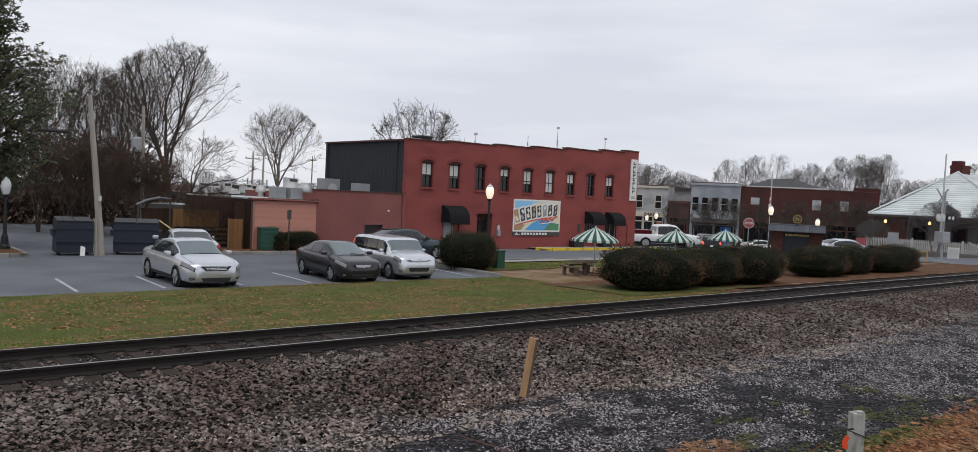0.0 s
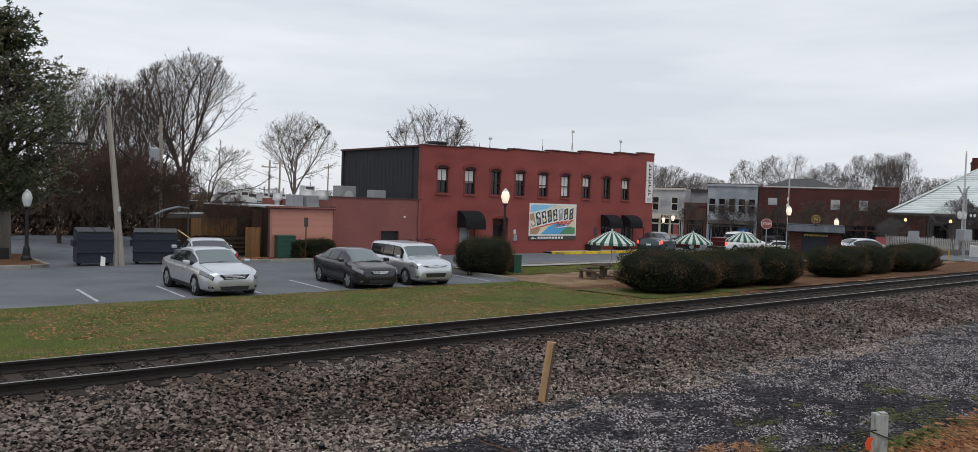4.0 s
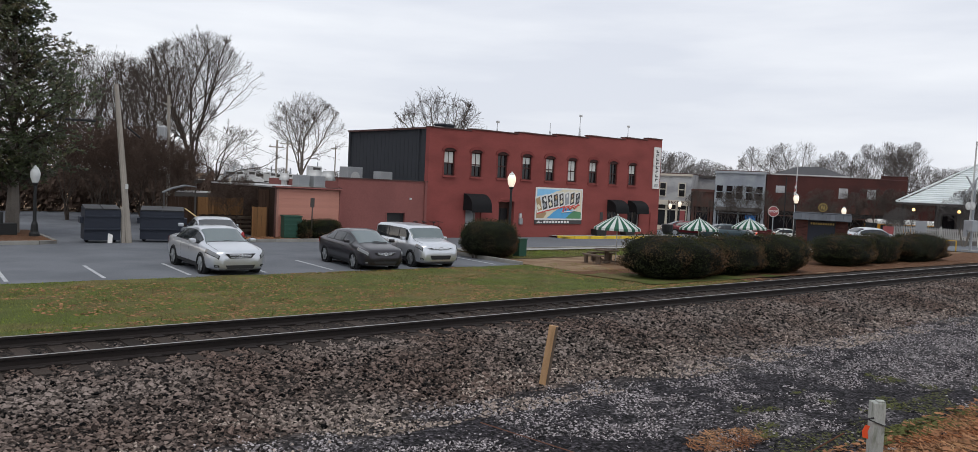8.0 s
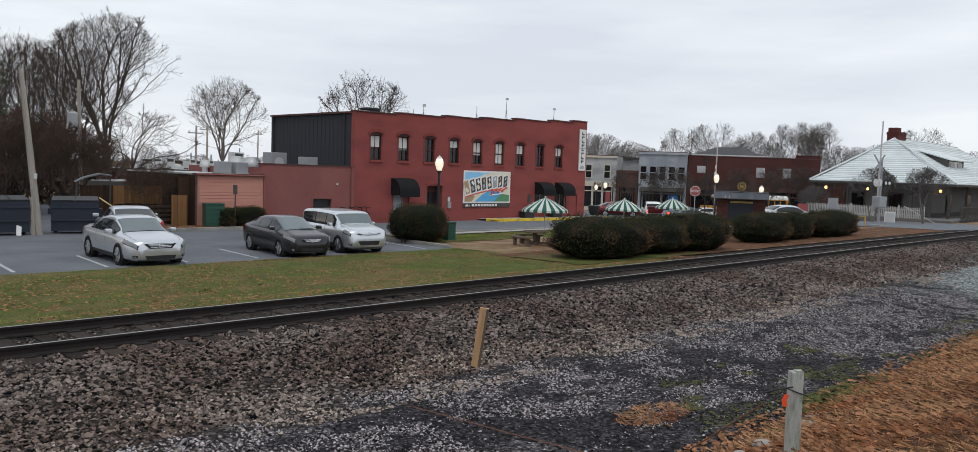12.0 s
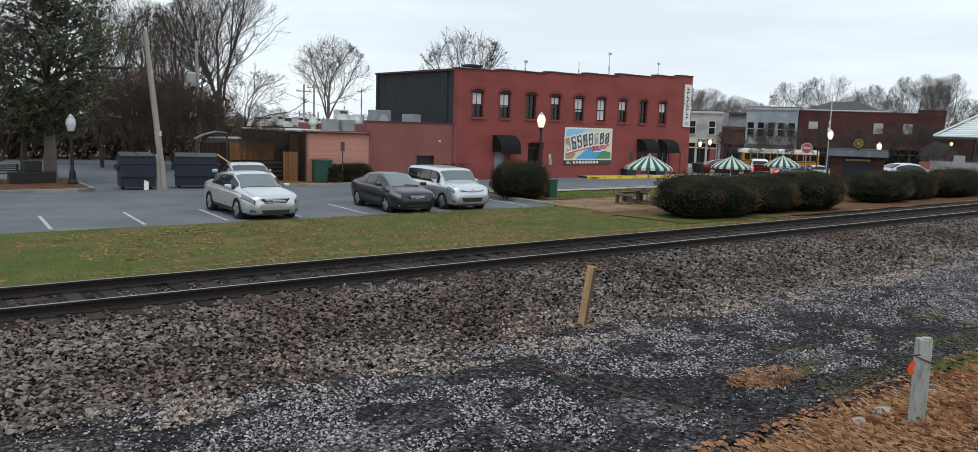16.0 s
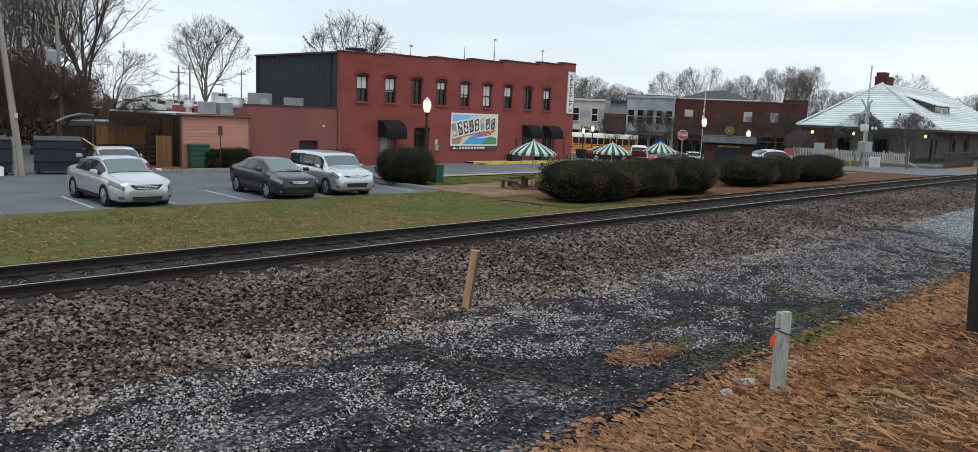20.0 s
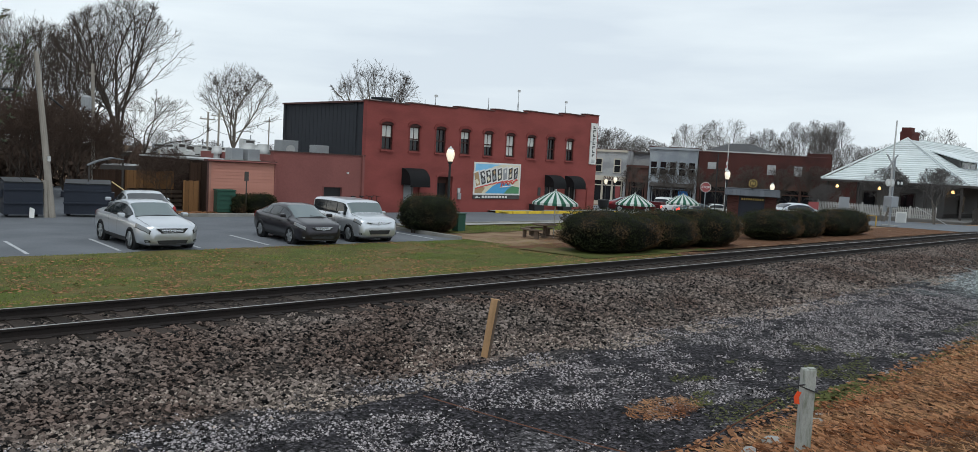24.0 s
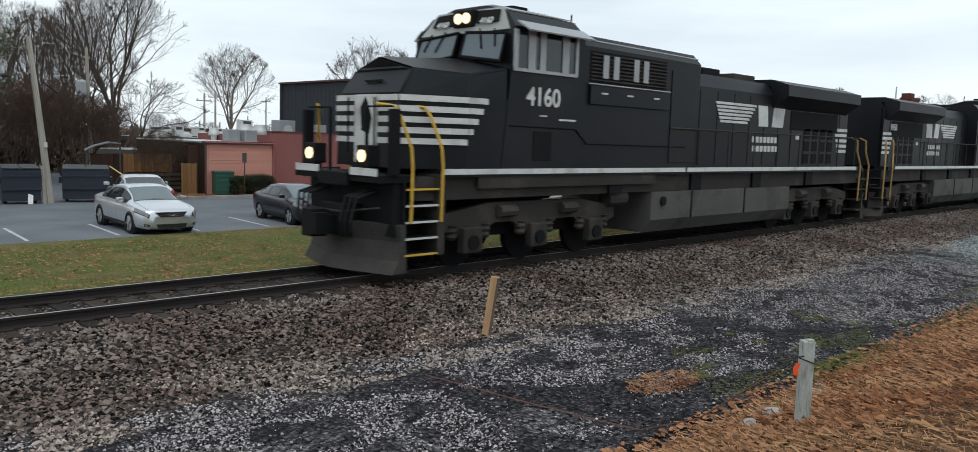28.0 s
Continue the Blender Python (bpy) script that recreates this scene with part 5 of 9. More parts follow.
picnic_table(25.45, 22.75, 20)
parasol(25.75, 22.5, 2.1, 0.98)
picnic_table(34.6, 24.8, 5)
parasol(34.7, 24.8, 1.92, 0.98)
picnic_table(40.5, 25.6, 0)
parasol(40.6, 25.6, 1.92, 0.98)


# ---- brick noticeboard ----
def monument():
    t = thing("noticeboard", "brick noticeboard with a dark tiled roof and round emblem", "sign", pose(41.0, 21.5, 0.05, 0, 0, -61.5))
    me = mesh_of("brick", boxb(-0.105, 0.105, -0.05, 0.05, -0.033, 0.033, 0.006), "monument_brick")
    for s in (-1, 1):
        p = part("pillar", boxb(s * 0.98 - 0.30, s * 0.98 + 0.30, -0.25, 0.28, -0.2, 2.05), "monument_brick", t, "brick pillar")
        for j in range(26):
            for i in range(3):
                off = 0.0 if j % 2 else 0.1
                xx = -0.2 + 0.2 * i + off - 0.05
                if abs(xx) < 0.22:
                    piece("brick", me, p, pose(s * 0.98 + xx, -0.255, 0.06 + 0.077 * j))
    part("back_board", boxb(-0.68, 0.68, -0.12, 0.2, 0.55, 2.0), "navy", t, "dark display board")
    part("plinth", boxb(-0.68, 0.68, -0.2, 0.25, -0.2, 0.5), "mortar", t)
    part("notice", boxb(-0.6, -0.2, -0.2, -0.19, 0.1, 0.5), "mural_white", t)
    part("header", boxb(-0.68, 0.68, -0.16, -0.12, 1.72, 1.98), "black_plastic", t)
    for i in range(10):
        part("header_mark", boxb(-0.55 + 0.12 * i, -0.47 + 0.12 * i, -0.166, -0.16, 1.8, 1.9), "gold", t)
    for s, n in ((-1, 9), (1, 9)):
        for i in range(14):
            x = -1.45 + 2.9 * i / 14
            bm = bmesh.new()
            slab(bm, (x, s * 0.55, 2.02), (x + 0.2, s * 0.55, 2.02), (x + 0.2, 0, 2.36), (x, 0, 2.36), 0.03)
            part("roof_tile", bm, "slate", t)
    part("ridge", BM((tube, [(-1.4, 0, 2.39), (1.4, 0, 2.39)], 0.05)), "slate", t)
    part("gable", BM((prism, [(-0.5, 2.0), (0.5, 2.0), (0, 2.33)], -1.32, -1.25, "x")), "slate", t)
    disc = bmesh.new()
    wheel_disc(disc, 0.22, -0.10, -0.06, 24, 0, 2.72)
    d = part("emblem", disc, "gold", t, "round gold emblem with a dark device")
    inner = bmesh.new()
    wheel_disc(inner, 0.185, -0.112, -0.10, 24, 0, 2.72)
    part("field", inner, "black_plastic", d)
    part("device", BM((box, -0.09, -0.05, -0.122, -0.112, 2.62, 2.82), (box, 0.05, 0.09, -0.122, -0.112, 2.62, 2.82), (prism, [(-0.09, 2.82), (-0.04, 2.82), (0.09, 2.62), (0.04, 2.62)], -0.122, -0.112)), "gold", d)
    part("emblem_stem", boxb(-0.03, 0.03, -0.1, -0.06, 2.35, 2.52), "black_iron", t)


monument()


# ---- trees ----
def bearing(deg, d):
    """Plan position at a compass bearing from the bank, clockwise from +y."""
    return d * math.sin(radians(deg)), d * math.cos(radians(deg))


def grow(seed, height, z0, rx, dens, thin, r0, stems=1, lift=0.12, low=0.42, lean=0.0):
    """A forking trunk whose limbs, branches and twigs fill an uneven crown: (start, end, radius, radius, level)."""
    rs = random.Random(seed)
    h, segs = height - z0, []
    zc = z0 + low * h
    centre = Vector((lean * rx * 0.5, 0, zc))

    def outside(p):
        v = p - centre
        v = Vector((v.x / rx, v.y / rx, v.z / ((height - zc) if v.z > 0 else (zc - z0 * 0.55))))
        return v.length > 0.94 + 0.14 * noise.noise(v.normalized() * 1.9 + Vector((seed, 0, 0)))

    def room(p, d, most):
        k = 0.0
        while k < most and not outside(p + d * (k + most * 0.12)):
            k += most * 0.1
        return max(k, most * 0.22)

    kids = {1: 5, 2: 4, 3: 4} if dens < 600 else ({1: 7, 2: 6, 3: 5} if dens < 1200 else {1: 8, 2: 7, 3: 6})
    spread = {1: (28, 52), 2: (30, 58), 3: (28, 62)}

    def limb(p, d, ln, r, lv):
        n = max(2, min(9, int(ln / (0.055 * height)) + (2 if lv < 3 else 1)))
        r_end = max(thin, r * (0.42 if lv < 2 else 0.40)) if lv < 4 else thin * 0.5
        pts, wig = [(p, d, r)], (0.07, 0.13, 0.15, 0.15, 0.10)[lv]
        for i in range(n):
            d = (d + Vector((rs.gauss(0, wig), rs.gauss(0, wig), rs.gauss(0, wig) + lift * (0.22 if lv < 4 else 0.35)))).normalized()
            q, ra = p + d * (ln / n), r + (r_end - r) * (i + 1) / n
            segs.append((p, q, pts[-1][2], ra, 0 if lv == 0 else (1 if lv < 3 and ra > 2.2 * thin else 3)))
            p = q
            pts.append((p, d, ra))
        if lv in kids:
            m = kids[lv] + rs.randint(-1, 1)
            turn = rs.uniform(0, 6.28)
            for k in range(m):
                f = 0.22 + 0.78 * (k + rs.uniform(0, 0.9)) / m
                i = min(len(pts) - 1, max(1, int(f * n + 0.5)))
                bp, bd, br = pts[i]
                turn += 2.4 + rs.uniform(-0.5, 0.5)
                u = bd.orthogonal().normalized()
                side = u * math.cos(turn) + bd.cross(u) * math.sin(turn)
                if rs.random() < 0.35:
                    side.z = abs(side.z)
                t = radians(rs.uniform(*spread[lv]))
                nd = (bd * math.cos(t) + side * math.sin(t) + Vector((0, 0, lift * 0.5))).normalized()
                want = ln * (0.80 - 0.42 * f) * rs.uniform(0.75, 1.2) if lv < 3 else height * rs.uniform(0.05, 0.10)
                limb(bp, nd, room(bp, nd, want), max(thin, br * rs.uniform(0.42, 0.58)), lv + 1)
            limb(pts[-1][0], pts[-1][1], room(pts[-1][0], pts[-1][1], ln * 0.4 if lv < 3 else height * 0.07), pts[-1][2], lv + 1)

    for k in range(stems):
        t = rs.uniform(0, 6.28) + 6.28 * k / stems
        tilt = 0.05 if stems == 1 else 0.30
        p, d, r = Vector((0.0, 0.0, -0.25)), Vector((math.cos(t) * tilt, math.sin(t) * tilt, 1)).normalized(), r0
        n = 5
        for i in range(n):
            d = (d + Vector((rs.gauss(0, 0.04), rs.gauss(0, 0.04), 0.05))).normalized()
            q, ra = p + d * ((z0 + 0.25) / n), r0 * (1 - 0.3 * (i + 1) / n)
            segs.append((p, q, r * (1.25 if i == 0 else 1.0), ra, 0))
            p, r = q, ra
        m = (6 if stems == 1 else 3)
        for j in range(m):
            az = t + 6.28 * j / m + rs.uniform(-0.4, 0.4)
            el = radians(rs.uniform(12, 30) if j % 2 else rs.uniform(26, 42)) * (1.0 - 0.5 * min(1, lift * 1.5))
            nd = Vector((math.cos(az) * math.sin(el) + lean * 0.4, math.sin(az) * math.sin(el), math.cos(el))).normalized()
            limb(p, nd, room(p, nd, h * 1.3), r * rs.uniform(0.36, 0.52), 1)
    return segs


def segs_mesh(name, segs, sides, mat):
    a, b = np.array([s[0][:] for s in segs]), np.array([s[1][:] for s in segs])
    ra, rb = np.array([s[2] for s in segs])[:, None], np.array([s[3] for s in segs])[:, None]
    d = b - a
    d /= np.linalg.norm(d, axis=1)[:, None] + 1e-9
    ref = np.where(np.abs(d[:, 2:3]) < 0.9, np.array([[0, 0, 1.0]]), np.array([[1.0, 0, 0]]))
    u = np.cross(d, ref)
    u /= np.linalg.norm(u, axis=1)[:, None]
    w = np.cross(d, u)
    vs = []
    for r, p in ((ra, a - d * ra * 0.3), (rb, b)):
        for k in range(sides):
            t = 2 * math.pi * k / sides
            vs.append(p + (u * math.cos(t) + w * math.sin(t)) * r)
    v = np.stack(vs, 1).reshape(-1, 3)
    n = 2 * sides
    quads = np.array([[k, (k + 1) % sides, sides + (k + 1) % sides, sides + k] for k in range(sides)])
    f = (np.arange(len(segs))[:, None, None] * n + quads[None]).reshape(-1, 4)
    me = bpy.data.meshes.new(name)
    me.from_pydata(v.tolist(), [], f.tolist())
    me.materials.append(M[mat])
    me.polygons.foreach_set("use_smooth", [True] * len(me.polygons))
    return me


def bare_tree(label, at, seed, height, z0, rx, attr, r0, bark="bark", twig="twig", thin=0.014, stems=1, lift=0.12, low=0.42, lean=0.0, category="tree", group=""):
    segs = grow(seed, height, z0, rx, attr, thin, r0, stems, lift, low, lean)
    t = thing("bare_tree", label, category, at, group)
    for nm, lo, hi, sides, mat in (("trunk", 0, 0, 9, bark), ("branching", 1, 2, 5, bark), ("crown", 3, 9, 3, twig)):
        ss = [g for g in segs if lo <= g[4] <= hi]
        if ss:
            ob = new(nm, segs_mesh(nm, ss, sides, mat))
            ob.parent = t
            if nm != "trunk":
                tagged(ob, kind="stuff")
    return t


def put(deg, d, z=None, turn=0):
    x, y = bearing(deg, d)
    return pose(x, y, (ground_z(x, y) if z is None else z), 0, 0, turn)


def scaled(ob, k):
    ob.scale = k if isinstance(k, tuple) else (k, k, k)
    return ob


# the big trees behind the yard
bare_tree("tall bare oak with a wide spreading crown", put(19.3, 80, -0.5), 3, 17.0, 4.4, 6.9, 1900, 0.46, thin=0.012, lift=0.18, low=0.40)
bare_tree("bare tree with a broad rounded crown beyond the rooftops", put(26.4, 116, -1.0), 8, 16.4, 4.2, 6.2, 1000, 0.40, "pale_bark", "twig", 0.015, lift=0.12, low=0.45)
bare_tree("bare grey tree rising behind the red building", put(35.9, 80, -0.5), 14, 13.7, 4.2, 5.0, 1000, 0.36, "pale_bark", "twig", 0.012, lift=0.06, low=0.42)
dense = bare_tree("tall dense bare tree with upright twiggy limbs", put(13.6, 66, -0.3), 21, 12.6, 2.6, 4.0, 1900, 0.28, "bark", "twig", 0.0065, lift=0.30, low=0.45, group="dense bare trees")
dense_two = bare_tree("tall dense bare tree with upright twiggy limbs", put(16.6, 70, -0.3), 23, 13.0, 3.0, 4.4, 1900, 0.30, "bark", "twig", 0.0065, lift=0.22, low=0.45, group="dense bare trees")
for deg, d, k, turn, kind in ((10.4, 72, 1.04, 80, 1), (7.0, 78, 1.04, 310, 0), (12.0, 90, 1.15, 20, 1), (15.4, 84, 1.12, 200, 0), (17.9, 88, 1.08, 60, 1), (3.0, 74, 0.9, 60, 1), (-2.0, 76, 0.8, 20, 1)):
    scaled(copy_thing(dense_two if kind else dense, put(deg, d, -0.3, turn)), k)
# the low branch that reaches out over the yard
bare_tree("leaning bare tree with a long low branch", put(20.6, 66, -0.4), 33, 7.4, 2.2, 4.2, 260, 0.20, thin=0.012, lift=-0.02, lean=0.6)
bare_tree("many-stemmed bare ornamental tree on the island", pose(2.9, 38.3, 0.1, 0, 0, 30), 41, 12.5, 2.6, 3.2, 300, 0.15, thin=0.007, stems=4, lift=0.20, low=0.5)
brown = bare_tree("low brown twiggy tree in the yard", put(15.0, 50), 52, 6.0, 0.9, 2.5, 1900, 0.09, "bark", "brown_twig", 0.0062, stems=3, lift=0.12, group="low twiggy trees")
for deg, d, k, turn in ((11.8, 52, 0.95, 70), (17.0, 48, 0.86, 160), (18.6, 50, 0.84, 20), (14.0, 54, 1.0, 200), (9.0, 55, 1.0, 30), (13.4, 58, 1.1, 130), (21.9, 41.5, 0.54, 300), (6.2, 58, 0.9, 200), (16.2, 53, 1.0, 10)):
    scaled(copy_thing(brown, put(deg, d, None, turn)), k)

# ornamental trees before the shops and the old station
myrtle = bare_tree("small bare vase-shaped street tree", put(56.2, 98), 61, 5.6, 1.7, 1.9, 260, 0.08, "bark", "twig", 0.010, stems=3, lift=0.15, group="bare street trees")
for deg, d, k, turn in ((54.4, 97, 1.0, 50), (57.3, 99, 1.15, 100), (58.4, 97, 1.1, 10), (60.4, 100, 1.05, 70), (62.2, 98, 1.15, 150), (63.8, 95, 1.1, 220), (65.2, 97, 1.2, 310), (66.6, 96, 1.2, 40), (67.8, 98, 1.2, 120)):
    scaled(copy_thing(myrtle, put(deg, d, None, turn)), k)
station_tree = bare_tree("small bare ornamental tree before the old station", put(70.5, 74), 71, 4.7, 1.4, 2.1, 900, 0.07, "pale_bark", "far_twig", 0.008, stems=3, lift=0.05, group="station trees")
for deg, d, k, turn in ((73.4, 74, 1.0, 90), (67.0, 84, 0.9, 200)):
    scaled(copy_thing(station_tree, put(deg, d, None, turn)), k)

# wooded skyline, its haze put into the grey twig colour
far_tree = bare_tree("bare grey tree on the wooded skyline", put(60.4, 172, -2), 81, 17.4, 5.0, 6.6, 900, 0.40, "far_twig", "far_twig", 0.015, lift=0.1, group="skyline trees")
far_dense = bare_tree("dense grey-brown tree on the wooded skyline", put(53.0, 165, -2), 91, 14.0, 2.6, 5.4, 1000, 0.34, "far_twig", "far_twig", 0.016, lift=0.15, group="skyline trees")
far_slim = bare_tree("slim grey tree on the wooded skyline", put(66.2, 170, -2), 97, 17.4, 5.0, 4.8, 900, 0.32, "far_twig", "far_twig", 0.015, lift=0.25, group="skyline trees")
sky_rng = random.Random(4)
for deg, d, k, kind in ((50.6, 165, 0.98, 1), (52.0, 170, 1.02, 1), (54.6, 172, 0.92, 1), (55.8, 168, 0.85, 1), (58.6, 178, 0.96, 0), (57.2, 185, 0.80, 1), (61.9, 175, 0.95, 1), (62.9, 180, 0.92, 2), (64.0, 172, 0.92, 1), (65.1, 178, 1.0, 2), (67.2, 175, 1.02, 2), (68.4, 180, 0.95, 1), (69.6, 172, 0.9, 1), (70.8, 176, 0.95, 1), (72.0, 185, 0.9, 1), (73.0, 178, 0.98, 0), (74.2, 180, 0.9, 1), (75.3, 176, 0.86, 1), (76.6, 170, 0.9, 1), (77.8, 176, 0.9, 1), (79.0, 176, 0.9, 1), (59.4, 190, 0.85, 1), (63.4, 190, 0.8, 1), (71.4, 195, 0.85, 1), (66.6, 195, 0.95, 1), (61.2, 196, 0.9, 1), (56.5, 195, 0.85, 1), (53.8, 190, 0.9, 1), (47.5, 170, 0.9, 1), (43, 190, 0.85, 1), (31.0, 185, 0.5, 1), (29.0, 190, 0.5, 1), (25.0, 180, 0.5, 1), (23.0, 180, 0.55, 1), (21.6, 175, 0.6, 1), (33, 180, 0.6, 1)):
    scaled(copy_thing((far_tree, far_dense, far_slim)[kind], put(deg, d, -2, sky_rng.uniform(0, 360))), k)


def wood_belt(name, deg0, deg1, d, h, z, label, mat="hedge_core", r0=0.5, r1=1.3, n=2600):
    """A far belt of woodland: many small upright clumps, too far to tell apart."""
    rs = np.random.RandomState(int(abs(deg0) * 7) + 3)
    vs, fs = [], []
    for k in range(n):
        deg, dd = rs.uniform(deg0, deg1), d * rs.uniform(0.97, 1.06)
        x, y = bearing(deg, dd)
        hh = h * (0.62 + 0.38 * noise.noise((deg * 0.9, 3, 1))) * rs.rand() ** 0.5
        r = rs.uniform(r0, r1)
        a = rs.uniform(0, 3.14)
        o = len(vs)
        c, s = math.cos(a) * r, math.sin(a) * r
        vs += [(x - c, y - s, z + hh - r), (x + c * 0.4, y + s, z + hh - r * 0.6), (x + s * 0.3, y, z + hh + r * rs.uniform(0.3, 1)), (x - s, y + c, z + hh - r * 1.2)]
        fs += [(o, o + 1, o + 2), (o, o + 2, o + 3)]
    raw(name, vs, fs, mat, label, "woods", "stuff")


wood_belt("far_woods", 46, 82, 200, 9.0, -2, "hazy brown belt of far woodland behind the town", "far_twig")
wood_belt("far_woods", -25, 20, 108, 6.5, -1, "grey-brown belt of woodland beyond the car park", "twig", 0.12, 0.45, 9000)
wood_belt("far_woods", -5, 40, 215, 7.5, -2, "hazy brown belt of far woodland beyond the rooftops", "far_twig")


wood_belt("undergrowth", -8, 20.5, 62, 4.4, -0.2, "tangle of brown bare brush under the trees", "brown_twig", 0.05, 0.24, 20000)


def magnolia():
    t = thing("magnolia_tree", "tall evergreen magnolia with dense dark glossy leaves", "tree", pose(6.1, 39.6, 0.1))
    t.scale = (1.32, 1.32, 1.04)
    rs = np.random.RandomState(17)
    bm = bmesh.new()
    tube(bm, [(0, 0, -0.2), (0.03, 0, 1.5), (0.0, 0.05, 4), (0.05, 0, 9.4)], 0.24, 0.05, 9)
    part("trunk", bm, "pale_bark", t)
    bm = bmesh.new()
    tube(bm, [(-0.75, 0.3, -0.2), (-0.7, 0.3, 1.5), (-0.4, 0.2, 3.5)], 0.12, 0.08, 7)
    part("second_stem", bm, "bark", t)
    vs, fs, limbs = [], [], []
    for k in range(118):
        z = 2.3 + 7.7 * (k + rs.rand()) / 118
        f = (z - 2.3) / 7.7
        reach = 2.45 * (0.80 + 0.6 * f) if f < 0.33 else 2.45 * (1.0 - ((f - 0.33) / 0.68) ** 1.25) + 0.45
        a = rs.uniform(0, 6.28)
        ln = reach * rs.uniform(0.55, 1.12) * (1 + 0.18 * math.sin(3 * a + z))
        tip = Vector((math.cos(a) * ln, math.sin(a) * ln, z + ln * rs.uniform(-0.10, 0.30)))
        base = Vector((0, 0, max(1.6, z - ln * 0.45)))
        limbs.append((base, tip, 0.04, 0.012, 2))
        for c in range(6):
            p = base.lerp(tip, 0.40 + 0.125 * c) + Vector(rs.normal(0, 0.16, 3).tolist())
            limbs.append((base.lerp(tip, 0.36 + 0.12 * c), p, 0.012, 0.006, 2))
            # whorls of long leaves at the twig ends
            for w in range(4):
                o1 = p + Vector(rs.normal(0, 0.17, 3).tolist())
                for q in range(10):
                    d = Vector((rs.normal(), rs.normal(), rs.normal() + 0.35)).normalized()
                    e = d.orthogonal().normalized() * rs.uniform(0.025, 0.042)
                    d = d * rs.uniform(0.10, 0.19)
                    o = len(vs)
                    vs += [tuple(o1), tuple(o1 + d * 0.5 + e), tuple(o1 + d), tuple(o1 + d * 0.5 - e)]
                    fs.append((o, o + 1, o + 2, o + 3))
    ob = new("branching", segs_mesh("branching", limbs, 4, "bark"))
    tagged(ob, kind="stuff")
    ob.parent = t
    raw("crown", vs, fs, "magnolia_leaf", parent=t)


magnolia()


# ---- vehicles ----
def smooth_line(pts, xs):
    """A soft curve through (x, value) pairs."""
    px, pv = np.array([p[0] for p in pts]), np.array([p[1] for p in pts])
    e = 0.035
    return sum(np.interp(xs + e * k, px, pv) * w for k, w in ((-2, 0.1), (-1, 0.2), (0, 0.4), (1, 0.2), (2, 0.1)))


def section(spec, xs):
    """Right-hand outlines of the shell at each x: from the keel up over shoulder, glasshouse and roof."""
    zt, zb, w, zl = (smooth_line(spec[k], xs) for k in ("top", "belt", "wid", "low"))
    zb = np.minimum(zb, zt - 0.012)
    h = zt - zb
    g = np.clip(h / 0.34, 0, 1)
    g = g * g * (3 - 2 * g)
    wb, wr = w * 0.925, (w * 0.80) * (1 - g) + spec["gw"] * g
    z9 = zb + h * (0.55 * (1 - g) + g) - 0.065 * g
    pts = [(w * 0, zl), (w * 0.80, zl), (w * 0.955, zl + 0.06), (w * 0.995, zl + 0.30 * (zb - zl)), (w, zl + 0.55 * (zb - zl)), (w * 0.99, zb - 0.11), (w * 0.965, zb - 0.03), (wb, zb)]
    for k in (0.3, 0.62, 1.0):
        pts.append((wb + (wr - wb) * k ** 1.35, zb + (z9 - zb) * k))
    pts += [(wr * 0.93, z9 + (zt - z9) * 0.55), (wr * 0.72, z9 + (zt - z9) * 0.86), (wr * 0.38, z9 + (zt - z9) * 0.975), (w * 0, zt)]
    return pts


def stations(spec):
    x0, x1 = spec["top"][0][0], spec["top"][-1][0]
    xs = np.concatenate([x0 + 0.26 * np.linspace(0, 1, 8) ** 1.6, np.linspace(x0 + 0.34, x1 - 0.34, 44), x1 - 0.26 * np.linspace(1, 0, 8) ** 1.6])
    return xs


def shell(bm, spec):
    xs = stations(spec)
    half = section(spec, xs)
    rings = []
    for i, x in enumerate(xs):
        pts = [(half[k][0][i], half[k][1][i]) for k in range(len(half))]
        pts = pts + [(-y, z) for y, z in pts[-2:0:-1]]
        rings.append([bm.verts.new((x, y, z)) for y, z in pts])
    n = len(rings[0])
    for a, b in zip(rings, rings[1:]):
        for k in range(n):
            bm.faces.new((a[k], a[(k + 1) % n], b[(k + 1) % n], b[k]))
    bm.faces.new(rings[0][::-1])
    bm.faces.new(rings[-1])
    bmesh.ops.recalc_face_normals(bm, faces=bm.faces[:])


